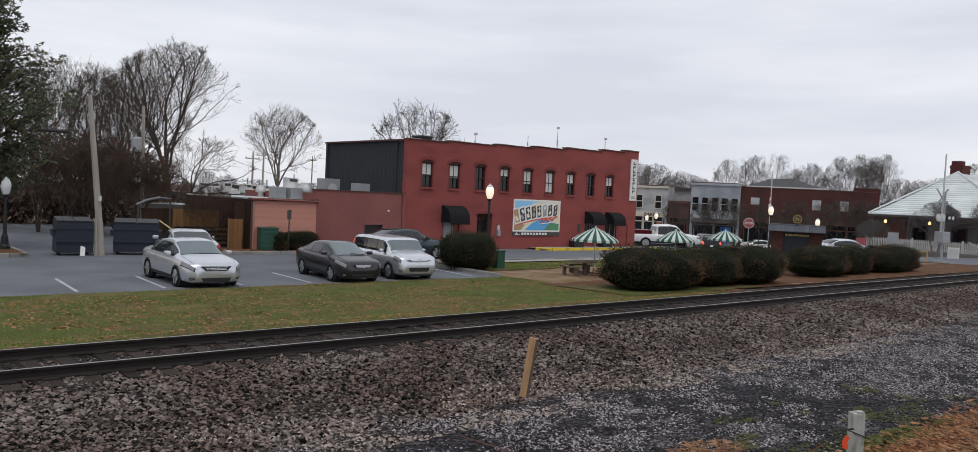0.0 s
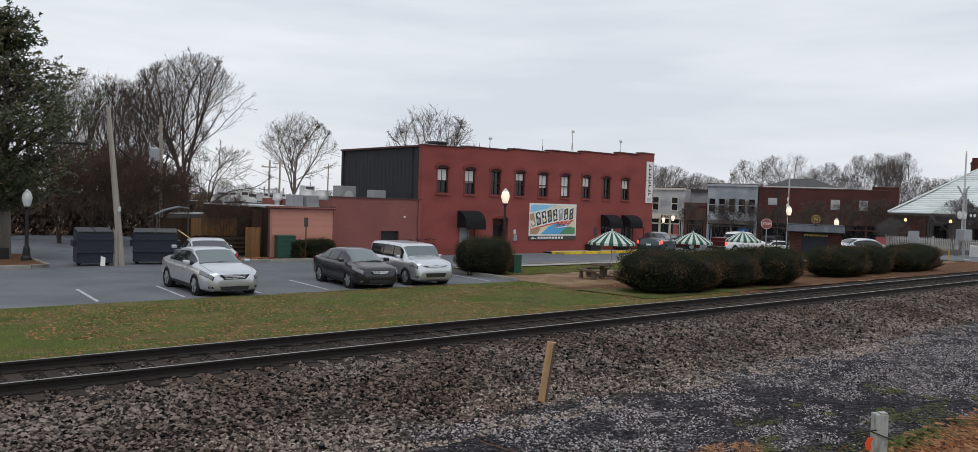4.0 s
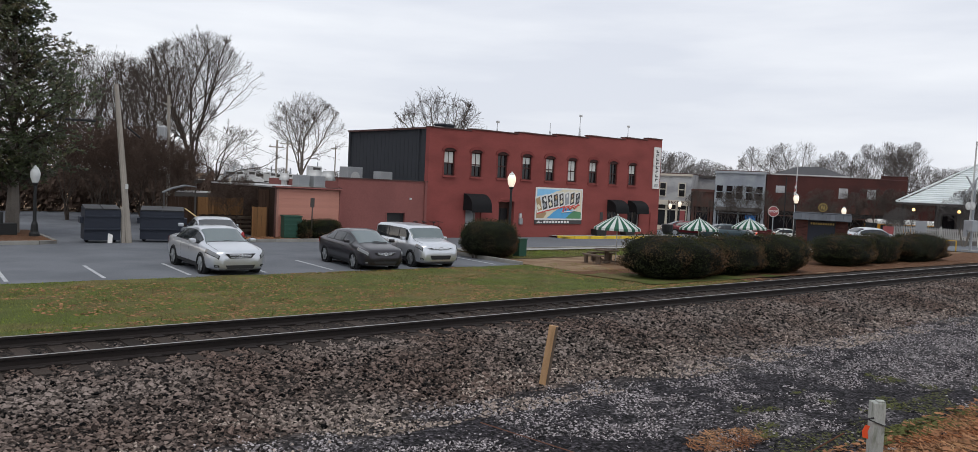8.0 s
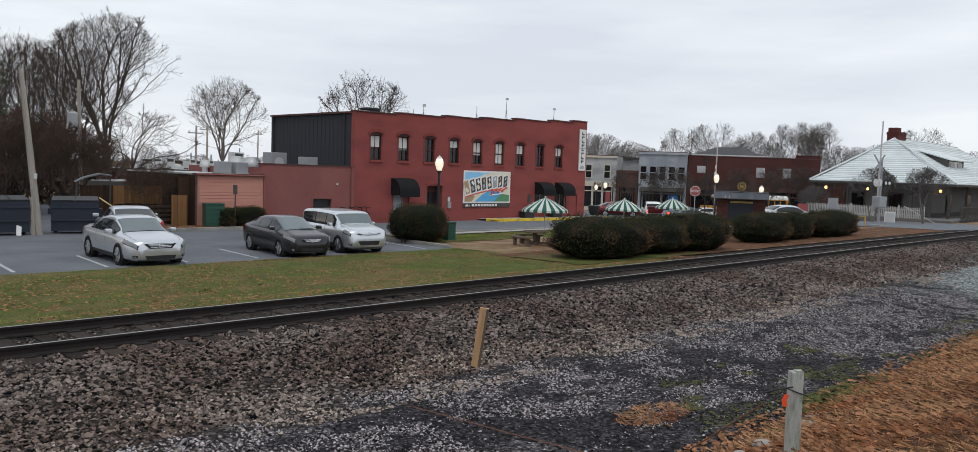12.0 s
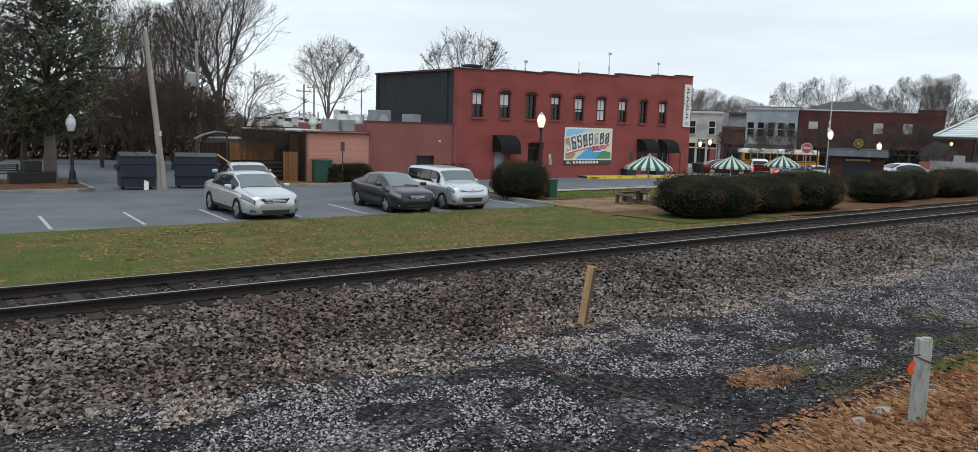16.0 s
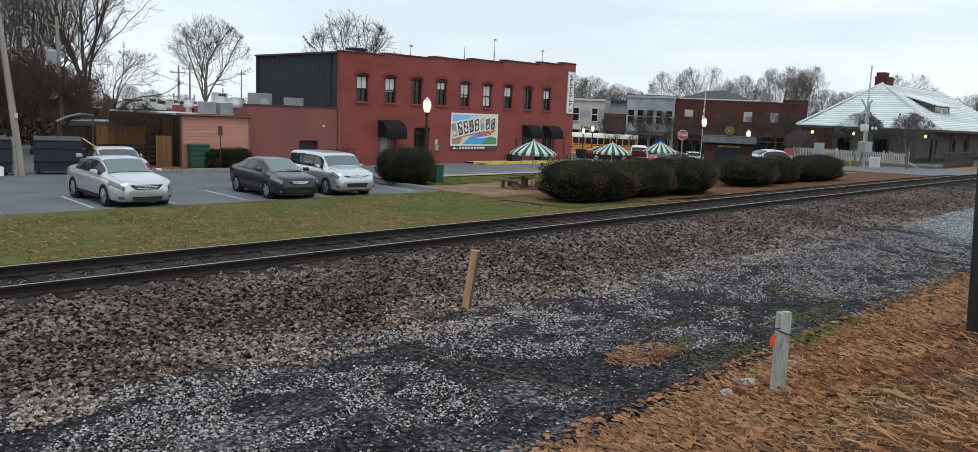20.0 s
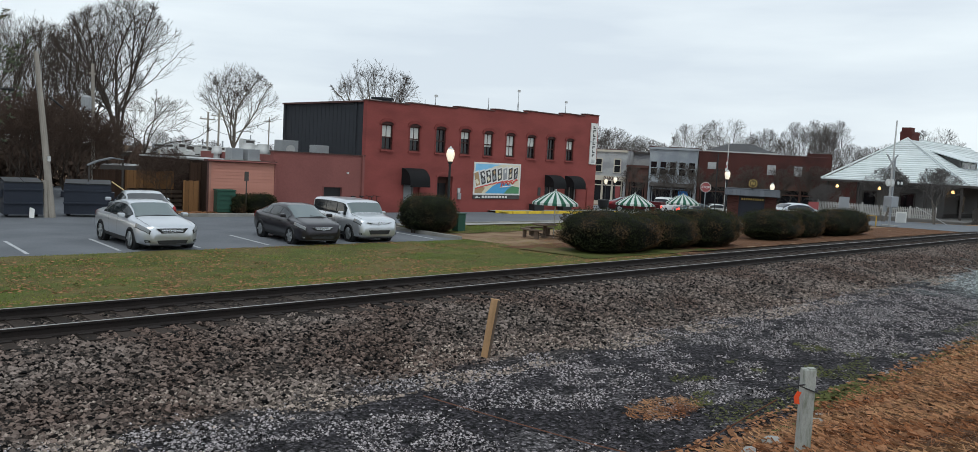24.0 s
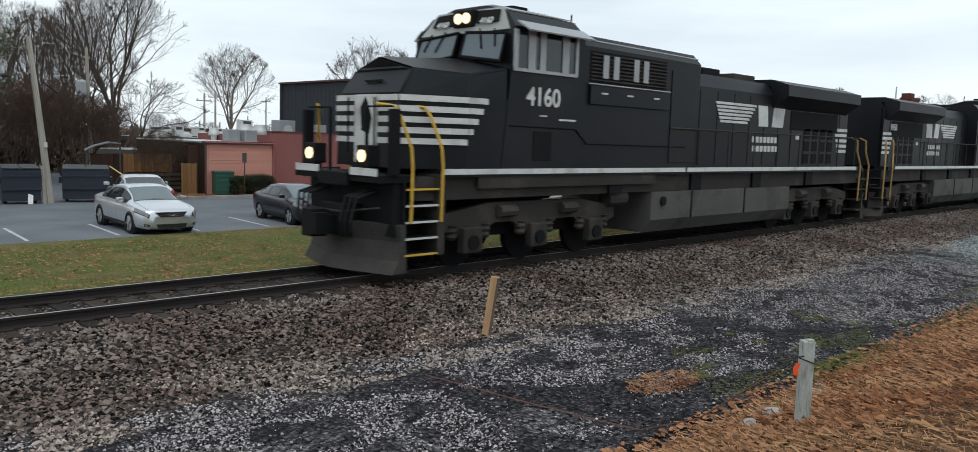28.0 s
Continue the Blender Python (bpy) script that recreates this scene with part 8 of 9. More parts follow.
            for dx in (-1.0, 1.0):
                part("brake_cylinder", BM((tube, [(xc + dx - 0.25, s * 1.36, 1.16), (xc + dx + 0.25, s * 1.36, 1.16)], 0.13, 0.13, 8)), "loco_dirty", tr)
            part("sand_pipe", BM((tube, [(xc + 2.6, s * 1.2, 1.4), (xc + 2.7, s * 1.0, 0.6), (xc + 2.62, s * 0.8, 0.2)], 0.03, 0.03, 5)), "loco_dark", tr)
    part("underframe_light", BM((wheel_disc, 0.07, -1.52, -1.45, 10, -3.75, 1.46)), "loco_lamp", t)
    # the cab and cabinet stand taller than the hood
    for o in t.children_recursive:
        if o.type == "MESH":
            off = o.matrix_basis.translation
            if off.length > 0.01:
                if off.z > 4.0 and off.x > -10.6:
                    off = off.copy()
                    o.location.z = 4.0 + (off.z - 4.0) * 1.14
                continue
            for v in o.data.vertices:
                if v.co.z > 4.0 and v.co.x > -10.6:
                    v.co.z = 4.0 + (v.co.z - 4.0) * (1.14 if v.co.x > -5.7 else 1.10)
    return t


M["loco_lamp"] = glowing("loco_lamp", (1.0, 0.72, 0.42), 1.25)
lead_loco = locomotive()
second_loco = copy_thing(lead_loco, pose(0, 0, 0))
other = words("road_number", "9950", 0.36, "loco_white", second_loco, pose(-20.4, 1.07, 3.62, 90, 0, 180))
words("road_number", "9950", 0.36, "loco_white", second_loco, pose(-20.4, -1.07, 3.62, 90, 0, 0))
tagged(second_loco, "dusty black diesel locomotive coupled back to back")
for o in second_loco.children_recursive:
    if o.name.startswith("road_number"):
        o.data = other.data
    if o.data and o.data.materials and o.data.materials[0].name == "loco_lamp":
        o.data = o.data.copy()
        o.data.materials[0] = M["lamp_off"]


third_loco = copy_thing(second_loco, pose(0, 0, 0))
tagged(third_loco, "dusty black diesel locomotive at the tail of the coupled set")


# ---- yard on the far side of the car park ----
def dumpster(x, y, a, w, d, h, label):
    t = thing("dumpster", label, "dumpster", pose(x, y, 0, 0, 0, a), "dumpsters")
    part("body", BM((prism, [(-d / 2, 0.12), (d / 2, 0.12), (d / 2, h), (-d / 2 - 0.06, h * 0.94)], -w / 2, w / 2, "x")), "navy", t)
    for z in (0.38, 0.75):
        part("rib", boxb(-w / 2 - 0.02, w / 2 + 0.02, -d / 2 - 0.09, -d / 2 - 0.02, h * z, h * z + 0.06), "navy", t)
    for s in (-1, 1):
        part("lid", BM((slab, (s * w / 4 - w / 4 + 0.02, -d / 2 - 0.08, h * 0.95), (s * w / 4 + w / 4 - 0.02, -d / 2 - 0.08, h * 0.95), (s * w / 4 + w / 4 - 0.02, d / 2, h + 0.05), (s * w / 4 - w / 4 + 0.02, d / 2, h + 0.05), 0.04)), "black_plastic", t)
        part("fork_pocket", boxb(s * (w / 2 + 0.07) - 0.06, s * (w / 2 + 0.07) + 0.06, -d * 0.3, d * 0.3, h * 0.55, h * 0.72), "navy", t)
    for sx in (-1, 1):
        part("wheel", BM((wheel_disc, 0.09, sx * 0.0 - 0.03, 0.03, 10, sx * (w / 2 - 0.15), 0.09)), "rubber", t)


dumpster(8.75, 35.9, -6, 1.35, 1.15, 1.45, "navy blue steel dumpster beside the leaning pole")
dumpster(11.25, 35.9, -18, 1.75, 1.2, 1.42, "wide ribbed navy blue steel dumpster")
bag = thing("white_board", "white offcut leaning on the dumpster", "board", pose(8.95, 35.2, 0.0, -14, 6, 0))
part("sheet", boxb(-0.09, 0.09, -0.01, 0.01, 0, 0.55), "mural_white", bag)

pole = thing("utility_pole", "tall grey weathered wooden utility pole, slightly leaning", "pole")
part("shaft", BM((tube, [(9.72, 35.3, -0.2), (9.45, 35.75, 4.0), (9.26, 36.0, 6.62)], 0.15, 0.085, 10)), "pole_wood", pole)
part("brace_stub", BM((tube, [(9.5, 35.28, -0.2), (9.45, 35.4, 1.5)], 0.09, 0.08, 8)), "pole_wood", pole, "short stub post strapped to the pole")
part("bracket", boxb(9.55, 9.66, 35.35, 35.6, 2.25, 2.45), "pale_metal", pole)
far_pole = thing("transformer_pole", "wooden pole with a grey transformer can", "pole")
px, py = bearing(17.6, 52)
part("shaft", BM((tube, [(px + 0.15, py, -0.2), (px, py, 7.6)], 0.13, 0.09, 8)), "pole_wood", far_pole)
part("transformer", BM((lathe, [(0.26, 4.9), (0.28, 5.0), (0.28, 5.65), (0.2, 5.75)], 12, px - 0.32, py)), "grey_metal", far_pole)
part("insulator", boxb(px - 0.18, px + 0.18, py - 0.05, py + 0.05, 7.0, 7.1), "pole_wood", far_pole)
for a, b, sag in (((px, py, 7.2), (33.0, 62.0, 3.8), 0.6), ((px, py, 6.4), (27.0, 60.0, 3.2), 0.7), ((9.3, 35.9, 5.1), (px, py, 6.3), 0.35), ((px - 0.1, py, 5.8), (26.5, 58.0, 3.2), 0.8)):
    w = thing("overhead_cable", "black overhead cable strung between the poles", "cable", group="overhead cables")
    pts = [tuple(np.array(a) * (1 - s) + np.array(b) * s - np.array([0, 0, sag * 4 * s * (1 - s)])) for s in np.linspace(0, 1, 12)]
    part("strand", BM((tube, pts, 0.014, 0.014, 4)), "wire", w)
splice = thing("cable_splice", "black splice case hanging on the overhead cable", "cable box", pose(8.0, 36.2, 5.0))
part("case", BM((tube, [(-0.6, 0, 0), (0.55, 0, 0.02)], 0.05, 0.05, 8)), "wire", splice)
part("hanger", BM((tube, [(-2.6, 0.0, 0.06), (1.3, -0.3, 0.09)], 0.008, 0.008, 4)), "wire", splice)
splice = thing("cable_splice", "black coiled cable slack by the pole", "cable box", pose(10.0, 36.0, 4.65, 0, 40, 0))
part("case", BM((tube, [(-0.35, 0, 0), (0.35, 0, 0.02)], 0.035, 0.035, 8)), "wire", splice)

for k, (xa, ya, xb, yb, h, z, wood) in enumerate(((14.35, 40.2, 16.5, 39.9, 0.88, 0.98, "wet_wood"), (15.75, 36.75, 16.32, 36.6, 1.50, 0.06, "wet_wood"), (16.3, 37.4, 16.72, 37.2, 2.35, 0.05, "fence_wood"), (13.0, 40.6, 14.35, 40.3, 1.85, 0.0, "fence_wood"))):
    f = thing("wood_fence", ("warm brown board screen raised on posts in the yard", "pale brown upright-board gate leaning open", "tall dark brown board screen beside the siding", "dark brown board fence in the yard")[k], "fence", group="yard fences")
    ln = math.hypot(xb - xa, yb - ya)
    a = math.degrees(math.atan2(yb - ya, xb - xa))
    n = max(3, int(ln / 0.15))
    me = mesh_of("board", boxb(0.005, ln / n - 0.005, -0.012, 0.012, 0, h, 0.004), wood)
    for i in range(n):
        piece("board", me, f, pose(xa + (xb - xa) * i / n, ya + (yb - ya) * i / n, z + rng.uniform(-0.02, 0.02), 0, 0, a))
    for i in (0, 1):
        part("rail", boxb(0, ln, 0.015, 0.06, h * (0.25 + 0.5 * i), h * (0.25 + 0.5 * i) + 0.08), wood, f, at=pose(xa, ya, z, 0, 0, a))
    for q in (0, ln):
        part("post", boxb(q - 0.05, q + 0.05, 0.015, 0.11, -0.1 - z, h), wood, f, at=pose(xa, ya, z, 0, 0, a))
# stacked pallets and scrap under the board screen
for i in range(5):
    p = thing("wooden_pallet", "grey-brown wooden pallet stacked in the yard", "pallet", pose(14.6 + 0.45 * i, 39.3 + 0.1 * (i % 2), 0.0, 0, 0, -6 + 5 * i), "yard pallets")
    for j in range(4):
        part("slat", boxb(-0.5, 0.5, -0.06, 0.06, 0.16 + 0.22 * j, 0.28 + 0.22 * j), "bench_wood", p)
    for q in (-0.45, 0.45):
        part("bearer", boxb(q - 0.05, q + 0.05, 0.06, 0.14, 0.0, 1.0), "fence_wood", p)
gbin = thing("green_bin", "dark green steel bin beside the pink wall", "bin", pose(17.25, 35.75, 0.1, 0, 0, -12))
part("body", boxb(-0.42, 0.42, -0.36, 0.36, 0.05, 1.05, 0.03), "green_box", gbin)
for i in range(4):
    part("rib", boxb(-0.44, 0.44, -0.39, -0.36, 0.2 + 0.22 * i, 0.26 + 0.22 * i), "green_box", gbin)
part("lid", boxb(-0.45, 0.45, -0.39, 0.39, 1.05, 1.12, 0.02), "green_box", gbin)
wsign = thing("wall_post", "dark steel post with a narrow sign before the siding", "sign post", pose(18.1, 35.3, 0.1))
part("post", BM((tube, [(0, 0, 0), (0.02, 0, 1.9)], 0.03, 0.03, 6)), "depot_trim", wsign)
part("plate", boxb(-0.09, 0.11, -0.02, 0.02, 1.55, 2.0), "depot_trim", wsign)

# low sheds and rooftops behind the yard
def low_block(name, label, deg0, deg1, d, z0, z1, mat, roof="tar_roof", depth=8):
    (xa, ya), (xb, yb) = bearing(deg0, d), bearing(deg1, d)
    ln, a = math.hypot(xb - xa, yb - ya), math.degrees(math.atan2(yb - ya, xb - xa))
    t = thing(name, label, "building", pose(xa, ya, 0, 0, 0, a))
    part("wall", boxb(0, ln, 0, depth, z0, z1), mat, t)
    part("roof", boxb(-0.2, ln + 0.2, -0.25, depth + 0.2, z1, z1 + 0.18), roof, t)
    part("fascia", boxb(-0.22, ln + 0.22, -0.3, -0.25, z1 - 0.1, z1 + 0.2), "depot_trim", t)
    return t


shed = low_block("dark_shed", "low dark timber lean-to with a frosted grey roof behind the yard", 18.4, 22.6, 47.5, -0.2, 1.75, "fence_wood", "pale_roof", 5)
part("door", boxb(1.2, 2.0, -0.05, 0.0, 0, 1.6), "dark_room", shed)
part("post", boxb(2.6, 2.7, -0.5, -0.4, 0, 2.9), "cream_paint", shed)
b = low_block("white_roofed_store", "low store with pale metal roof clutter beyond the yard", 19.5, 28, 66, -0.5, 2.3, "shop_brick", "pale_metal", 14)
part("window", boxb(2, 4, -0.05, 0, 0.6, 1.6), "pane", b)
b = low_block("far_store", "low pale building among the far rooftops", 22, 31, 92, -1.0, 3.0, "pale_brick", "grey_metal", 14)
part("window", boxb(3, 6, -0.05, 0, 1.2, 2.2), "pane", b)
part("window", boxb(8, 11, -0.05, 0, 1.2, 2.2), "pane", b)
tarp = thing("grey_tarpaulin", "grey sagging tarpaulin over a low frame", "tarpaulin", pose(13.6, 41.0, 0, 0, 0, -15))
part("cover", BM((prism, [(-0.75, 2.02), (-0.3, 2.25), (0.3, 2.42), (0.8, 2.36), (0.8, 2.32), (0.3, 2.36), (-0.3, 2.20), (-0.75, 1.97)], -0.8, 0.8, "y")), "shingle_grey", tarp)
for q in (-0.7, 0.75):
    part("leg", boxb(q - 0.04, q + 0.04, -0.75, -0.67, 0, 2.0 + 0.2 * (q > 0)), "depot_trim", tarp)
for deg, d, z, s in ((22.0, 67, 2.5, 0.6), (23.4, 68, 2.5, 0.5), (24.6, 67, 2.5, 0.5), (21.2, 70, 2.5, 0.5)):
    x, y = bearing(deg, d)
    v = thing("roof_vent", "pale metal rooftop ventilation unit", "roof vent", pose(x, y, z, 0, 0, -20), "far roof vents")
    part("housing", boxb(-s, s, -0.5, 0.5, -0.2, 0.5 * s, 0.04), "pale_metal", v)
    part("hood", BM((lathe, [(0.25, 0.5 * s), (0.4, 0.55 * s), (0.3, 0.75 * s), (0.1, 0.85 * s)], 10)), "pale_metal", v)

# roof gear of the annex and the red building
for x, y, z, w, h, nm in ((23.2, 40.6, 2.55, 0.52, 1.25, "fan"), (24.1, 38.6, 2.55, 0.42, 1.05, "box"), (18.6, 37.6, 2.58, 0.34, 0.62, "box"), (19.45, 37.5, 2.58, 0.34, 0.60, "box")):
    u = thing("air_conditioner", "grey metal rooftop air-conditioning unit on the annex", "air conditioner", pose(x, y, z, 0, 0, 5), "roof units")
    part("cabinet", boxb(-w, w, -w * 0.8, w * 0.8, 0.05, h, 0.03), "grey_metal", u)
    part("base", boxb(-w - 0.05, w + 0.05, -w * 0.85, w * 0.85, 0, 0.06), "concrete", u)
    for i in range(5):
        part("louvre", boxb(-w * 0.85, w * 0.85, -w * 0.8 - 0.02, -w * 0.8, 0.15 + i * 0.1, 0.19 + i * 0.1), "galvanised", u)
    if nm == "fan":
        part("fan_ring", BM((wheel_disc, 0.3, -w * 0.8 - 0.03, -w * 0.8 - 0.005, 18, 0, h * 0.55)), "pale_metal", u)
for x, y, r, h in ((21.2, 41.2, 0.38, 0.95), (22.3, 41.6, 0.38, 0.95), (23.0, 44.0, 0.34, 0.9), (20.0, 42.5, 0.28, 0.7)):
    u = thing("mushroom_vent", "round white mushroom roof vent on the annex", "roof vent", pose(x, y, 2.55), "mushroom vents")
    part("flue", BM((lathe, [(r * 0.6, 0), (r * 0.6, h * 0.45)], 12)), "pale_metal", u)
    part("hood", BM((lathe, [(r, h * 0.42), (r * 1.05, h * 0.5), (r, h * 0.72), (r * 0.9, h * 0.76), (r * 0.85, h), (r * 0.2, h * 1.02)], 16)), "pale_metal", u, smooth=40)
u = thing("white_tarp_vent", "white covered duct on the annex roof", "roof vent", pose(20.9, 43.2, 2.55))
part("duct", BM((prism, [(-0.7, 0), (0.7, 0), (0.35, 0.45), (-0.35, 0.45)], -0.4, 0.4)), "white_paint", u)
for x, h, hook in ((28.2, 0.42, 0), (31.0, 0.55, 1), (35.4, 0.75, 0), (38.1, 1.15, 1), (42.9, 0.85, 1), (30.2, 0.3, 0)):
    z = 6.35 if x < 32 else (6.5 if x < 38 else 6.75)
    a = thing("roof_bracket", "thin metal mast on the parapet", "mast", pose(x, 37.0, z), group="parapet masts")
    part("mast", BM((tube, [(0, 0, -0.5), (0, 0, h)], 0.022, 0.018, 6)), "grey_metal", a)
    part("stay", BM((tube, [(0.14, 0, -0.4), (0, 0, h * 0.5)], 0.012, 0.012, 5), (tube, [(-0.14, 0, -0.4), (0, 0, h * 0.5)], 0.012, 0.012, 5)), "grey_metal", a)
    if hook:
        part("head", boxb(-0.06, 0.14, -0.05, 0.05, h - 0.02, h + 0.12, 0.01), "pale_metal", a)
u = thing("roof_fan", "dark rooftop fan housing behind the parapet", "roof vent", pose(28.9, 39.5, 5.85))
part("housing", boxb(-0.45, 0.45, -0.4, 0.4, 0.0, 0.75, 0.03), "charcoal", u)
part("cap", boxb(-0.5, 0.5, -0.45, 0.45, 0.75, 0.85), "charcoal", u)

# planters and bicycles by the wall
for x in (39.6, 42.5):
    p = thing("planter_box", "dark square planter against the red wall", "planter", pose(x, 36.2, 0.12), "wall planters")
    part("tub", BM((prism, [(-0.45, 0), (0.45, 0), (0.5, 0.42), (-0.5, 0.42)], -0.25, 0.25)), "black_plastic", p)
    part("soil", boxb(-0.45, 0.45, -0.22, 0.22, 0.42, 0.44), "mulch", p)
for i, x in enumerate((24.9, 25.4, 26.0)):
    b = thing("bicycle", "dark bicycle parked by the red wall", "bicycle", pose(x, 36.15, 0.0, 8, 0, 12 * i), "parked bicycles")
    for s in (-0.5, 0.5):
        bm = bmesh.new()
        tube(bm, [(s + 0.32 * math.cos(q), 0, 0.33 + 0.32 * math.sin(q)) for q in np.linspace(0, 6.28, 19)], 0.018, 0.018, 5, False)
        part("wheel", bm, "rubber", b)
    part("frame", BM((tube, [(-0.5, 0, 0.33), (-0.1, 0, 0.30), (0.38, 0, 0.72), (-0.18, 0, 0.78), (-0.5, 0, 0.33)], 0.018, 0.018, 5), (tube, [(-0.1, 0, 0.3), (-0.2, 0, 0.92)], 0.016, 0.016, 5), (tube, [(0.5, 0, 0.33), (0.36, 0, 0.95)], 0.016, 0.016, 5)), "black_iron", b)
    part("handlebar", BM((tube, [(0.36, -0.25, 0.97), (0.34, 0, 0.95), (0.36, 0.25, 0.97)], 0.014, 0.014, 5)), "black_iron", b)
    part("saddle", boxb(-0.32, -0.08, -0.06, 0.06, 0.92, 0.97, 0.015), "black_plastic", b)

# litter bins and benches on the island
for x, y, l in ((4.0, 38.4, "bench"), (5.2, 38.3, "bin")):
    if l == "bench":
        b = thing("park_bench", "black iron park bench on the island", "bench", pose(x, y, 0.13, 0, 0, 4))
        for i in range(4):
            part("slat", boxb(-0.8, 0.8, -0.25 + 0.12 * i, -0.16 + 0.12 * i, 0.4, 0.43), "black_iron", b)
            part("back_slat", boxb(-0.8, 0.8, 0.22, 0.25, 0.48 + 0.08 * i, 0.53 + 0.08 * i), "black_iron", b)
        for s in (-0.75, 0.75):
            part("leg_frame", BM((box, s - 0.04, s + 0.04, -0.25, -0.2, 0, 0.55), (box, s - 0.04, s + 0.04, 0.2, 0.25, 0, 0.8), (box, s - 0.04, s + 0.04, -0.25, 0.25, 0.36, 0.4)), "black_iron", b)
    else:
        b = thing("planter_trough", "long black planter trough with a raised tub", "planter", pose(x, y, 0.13, 0, 0, 4))
        part("trough", boxb(-0.85, 0.85, -0.3, 0.3, 0, 0.48, 0.02), "black_iron", b)
        part("tub", boxb(-0.3, 0.35, -0.25, 0.25, 0.48, 0.95, 0.03), "black_iron", b)


# ---- shops across the street ----
def shop(name, label, at, w, h, mat, bays, upper, trim="cream_paint", front="dark_room", sign=None, cornice=True):
    t = thing(name, label, "shop building", at)
    part("wall", BM((box, 0, w, 0, 9, 3.1, h), (box, 0, 0.35, 0, 9, -0.8, 3.1), (box, w - 0.35, w, 0, 9, -0.8, 3.1)), mat, t)
    part("shop_interior", boxb(0.35, w - 0.35, 0.5, 8.8, -0.8, 3.1), front, t)
    part("sign_band", boxb(0, w, -0.12, 0, 3.1, 3.75), trim, t)
    if cornice:
        part("cornice", boxb(-0.1, w + 0.1, -0.22, 0.1, h - 0.28, h), trim, t)
    part("roof_edge", boxb(-0.05, w + 0.05, -0.05, 9, h, h + 0.1), "coping", t)
    for i in range(bays):
        a, b2 = 0.5 + (w - 1.0) * i / bays, 0.5 + (w - 1.0) * (i + 1) / bays
        s = part("shopfront", BM((box, a, a + 0.14, 0.1, 0.3, -0.8, 3.1), (box, b2 - 0.14, b2, 0.1, 0.3, -0.8, 3.1), (box, a, b2, 0.1, 0.3, 2.4, 2.55), (box, a, b2, 0.1, 0.3, -0.8, 0.3)), trim, t)
        part("pane", boxb(a + 0.14, b2 - 0.14, 0.2, 0.22, 0.3, 3.1), "pane", s)
    for i in range(upper):
        x = w * (i + 0.5) / upper
        s = part("upper_window", BM((box, x - 0.5, x - 0.38, -0.06, 0.06, 4.3, 6.1), (box, x + 0.38, x + 0.5, -0.06, 0.06, 4.3, 6.1), (box, x - 0.5, x + 0.5, -0.06, 0.06, 6.0, 6.15), (box, x - 0.55, x + 0.55, -0.1, 0.06, 4.2, 4.3), (box, x - 0.38, x + 0.38, -0.04, 0.04, 5.15, 5.25)), trim, t)
        part("pane", boxb(x - 0.4, x + 0.4, -0.02, -0.012, 4.3, 6.0), "pane", s)
    return t


def row(deg0, d0, deg1, d1):
    (xa, ya), (xb, yb) = bearing(deg0, d0), bearing(deg1, d1)
    return pose(xa, ya, -1.5, 0, 0, math.degrees(math.atan2(yb - ya, xb - xa))), math.hypot(xb - xa, yb - ya)


at, w = row(51.2, 111, 53.8, 110)
bakery = shop("bakery_shop", "cream-fronted bakery with a pale upper storey", at, w, 7.3, "pale_brick", 3, 2, "cream_paint")
words("shop_sign", "BAKERY", 0.62, "shop_brick", bakery, pose(w * 0.62, -0.14, 3.42, 90, 0, 0))
part("red_panel", boxb(w * 0.72, w * 0.86, -0.05, 0.1, 0.8, 2.4), "sign_red", bakery)
at, w = row(53.85, 109, 55.3, 108.6)
shop("brick_shop", "narrow brown brick shop with one storey", at, w, 5.3, "shop_brick", 1, 0, "shop_brick")
low_block("pale_rear_block", "pale two-storey block behind the narrow shop", 53.5, 55.8, 115, -1.5, 5.6, "pale_brick", "tar_roof", 6)
at, w = row(55.35, 108.4, 58.6, 107.8)
grey = shop("grey_shop", "two-storey blue-grey painted brick shop", at, w, 7.9, "grey_brick", 2, 5, "grey_brick")
part("balcony_awning", BM((slab, (0.3, -1.2, 2.7), (w - 0.3, -1.2, 2.7), (w - 0.3, 0, 3.2), (0.3, 0, 3.2), 0.1)), "depot_trim", grey)
part("blue_panel", boxb(w - 2.2, w - 0.9, -0.05, 0.1, 0.3, 2.3), "sign_blue", grey)
at, w = row(58.7, 109, 67.2, 114)
bigb = shop("long_brick_store", "long dark red brick store with a painted-out upper storey", at, w, 7.6, "far_brick", 5, 0, "shop_brick", cornice=False)
for i, x in enumerate((1.2, w * 0.52, w * 0.72)):
    part("painted_patch", boxb(x, x + 1.1, -0.03, 0, 5.4 - 0.4 * (i > 0), 6.3), "pale_brick", bigb, "faded whitish painted patch")
part("warm_awning", BM((slab, (w * 0.32, -1.2, 2.4), (w * 0.48, -1.2, 2.4), (w * 0.48, 0, 3.6), (w * 0.32, 0, 3.6), 0.08)), "fence_wood", bigb)
part("parapet_step", boxb(w * 0.82, w, 0, 0.5, 7.6, 8.1), "far_brick", bigb)
at, w = row(59.3, 140, 63.4, 141)
hall = thing("grey_roofed_hall", "grey hipped roof of a hall behind the brick store", "building", at)
part("wall", boxb(0, w, 0, 10, -1, 8.6), "shingle_grey", hall)
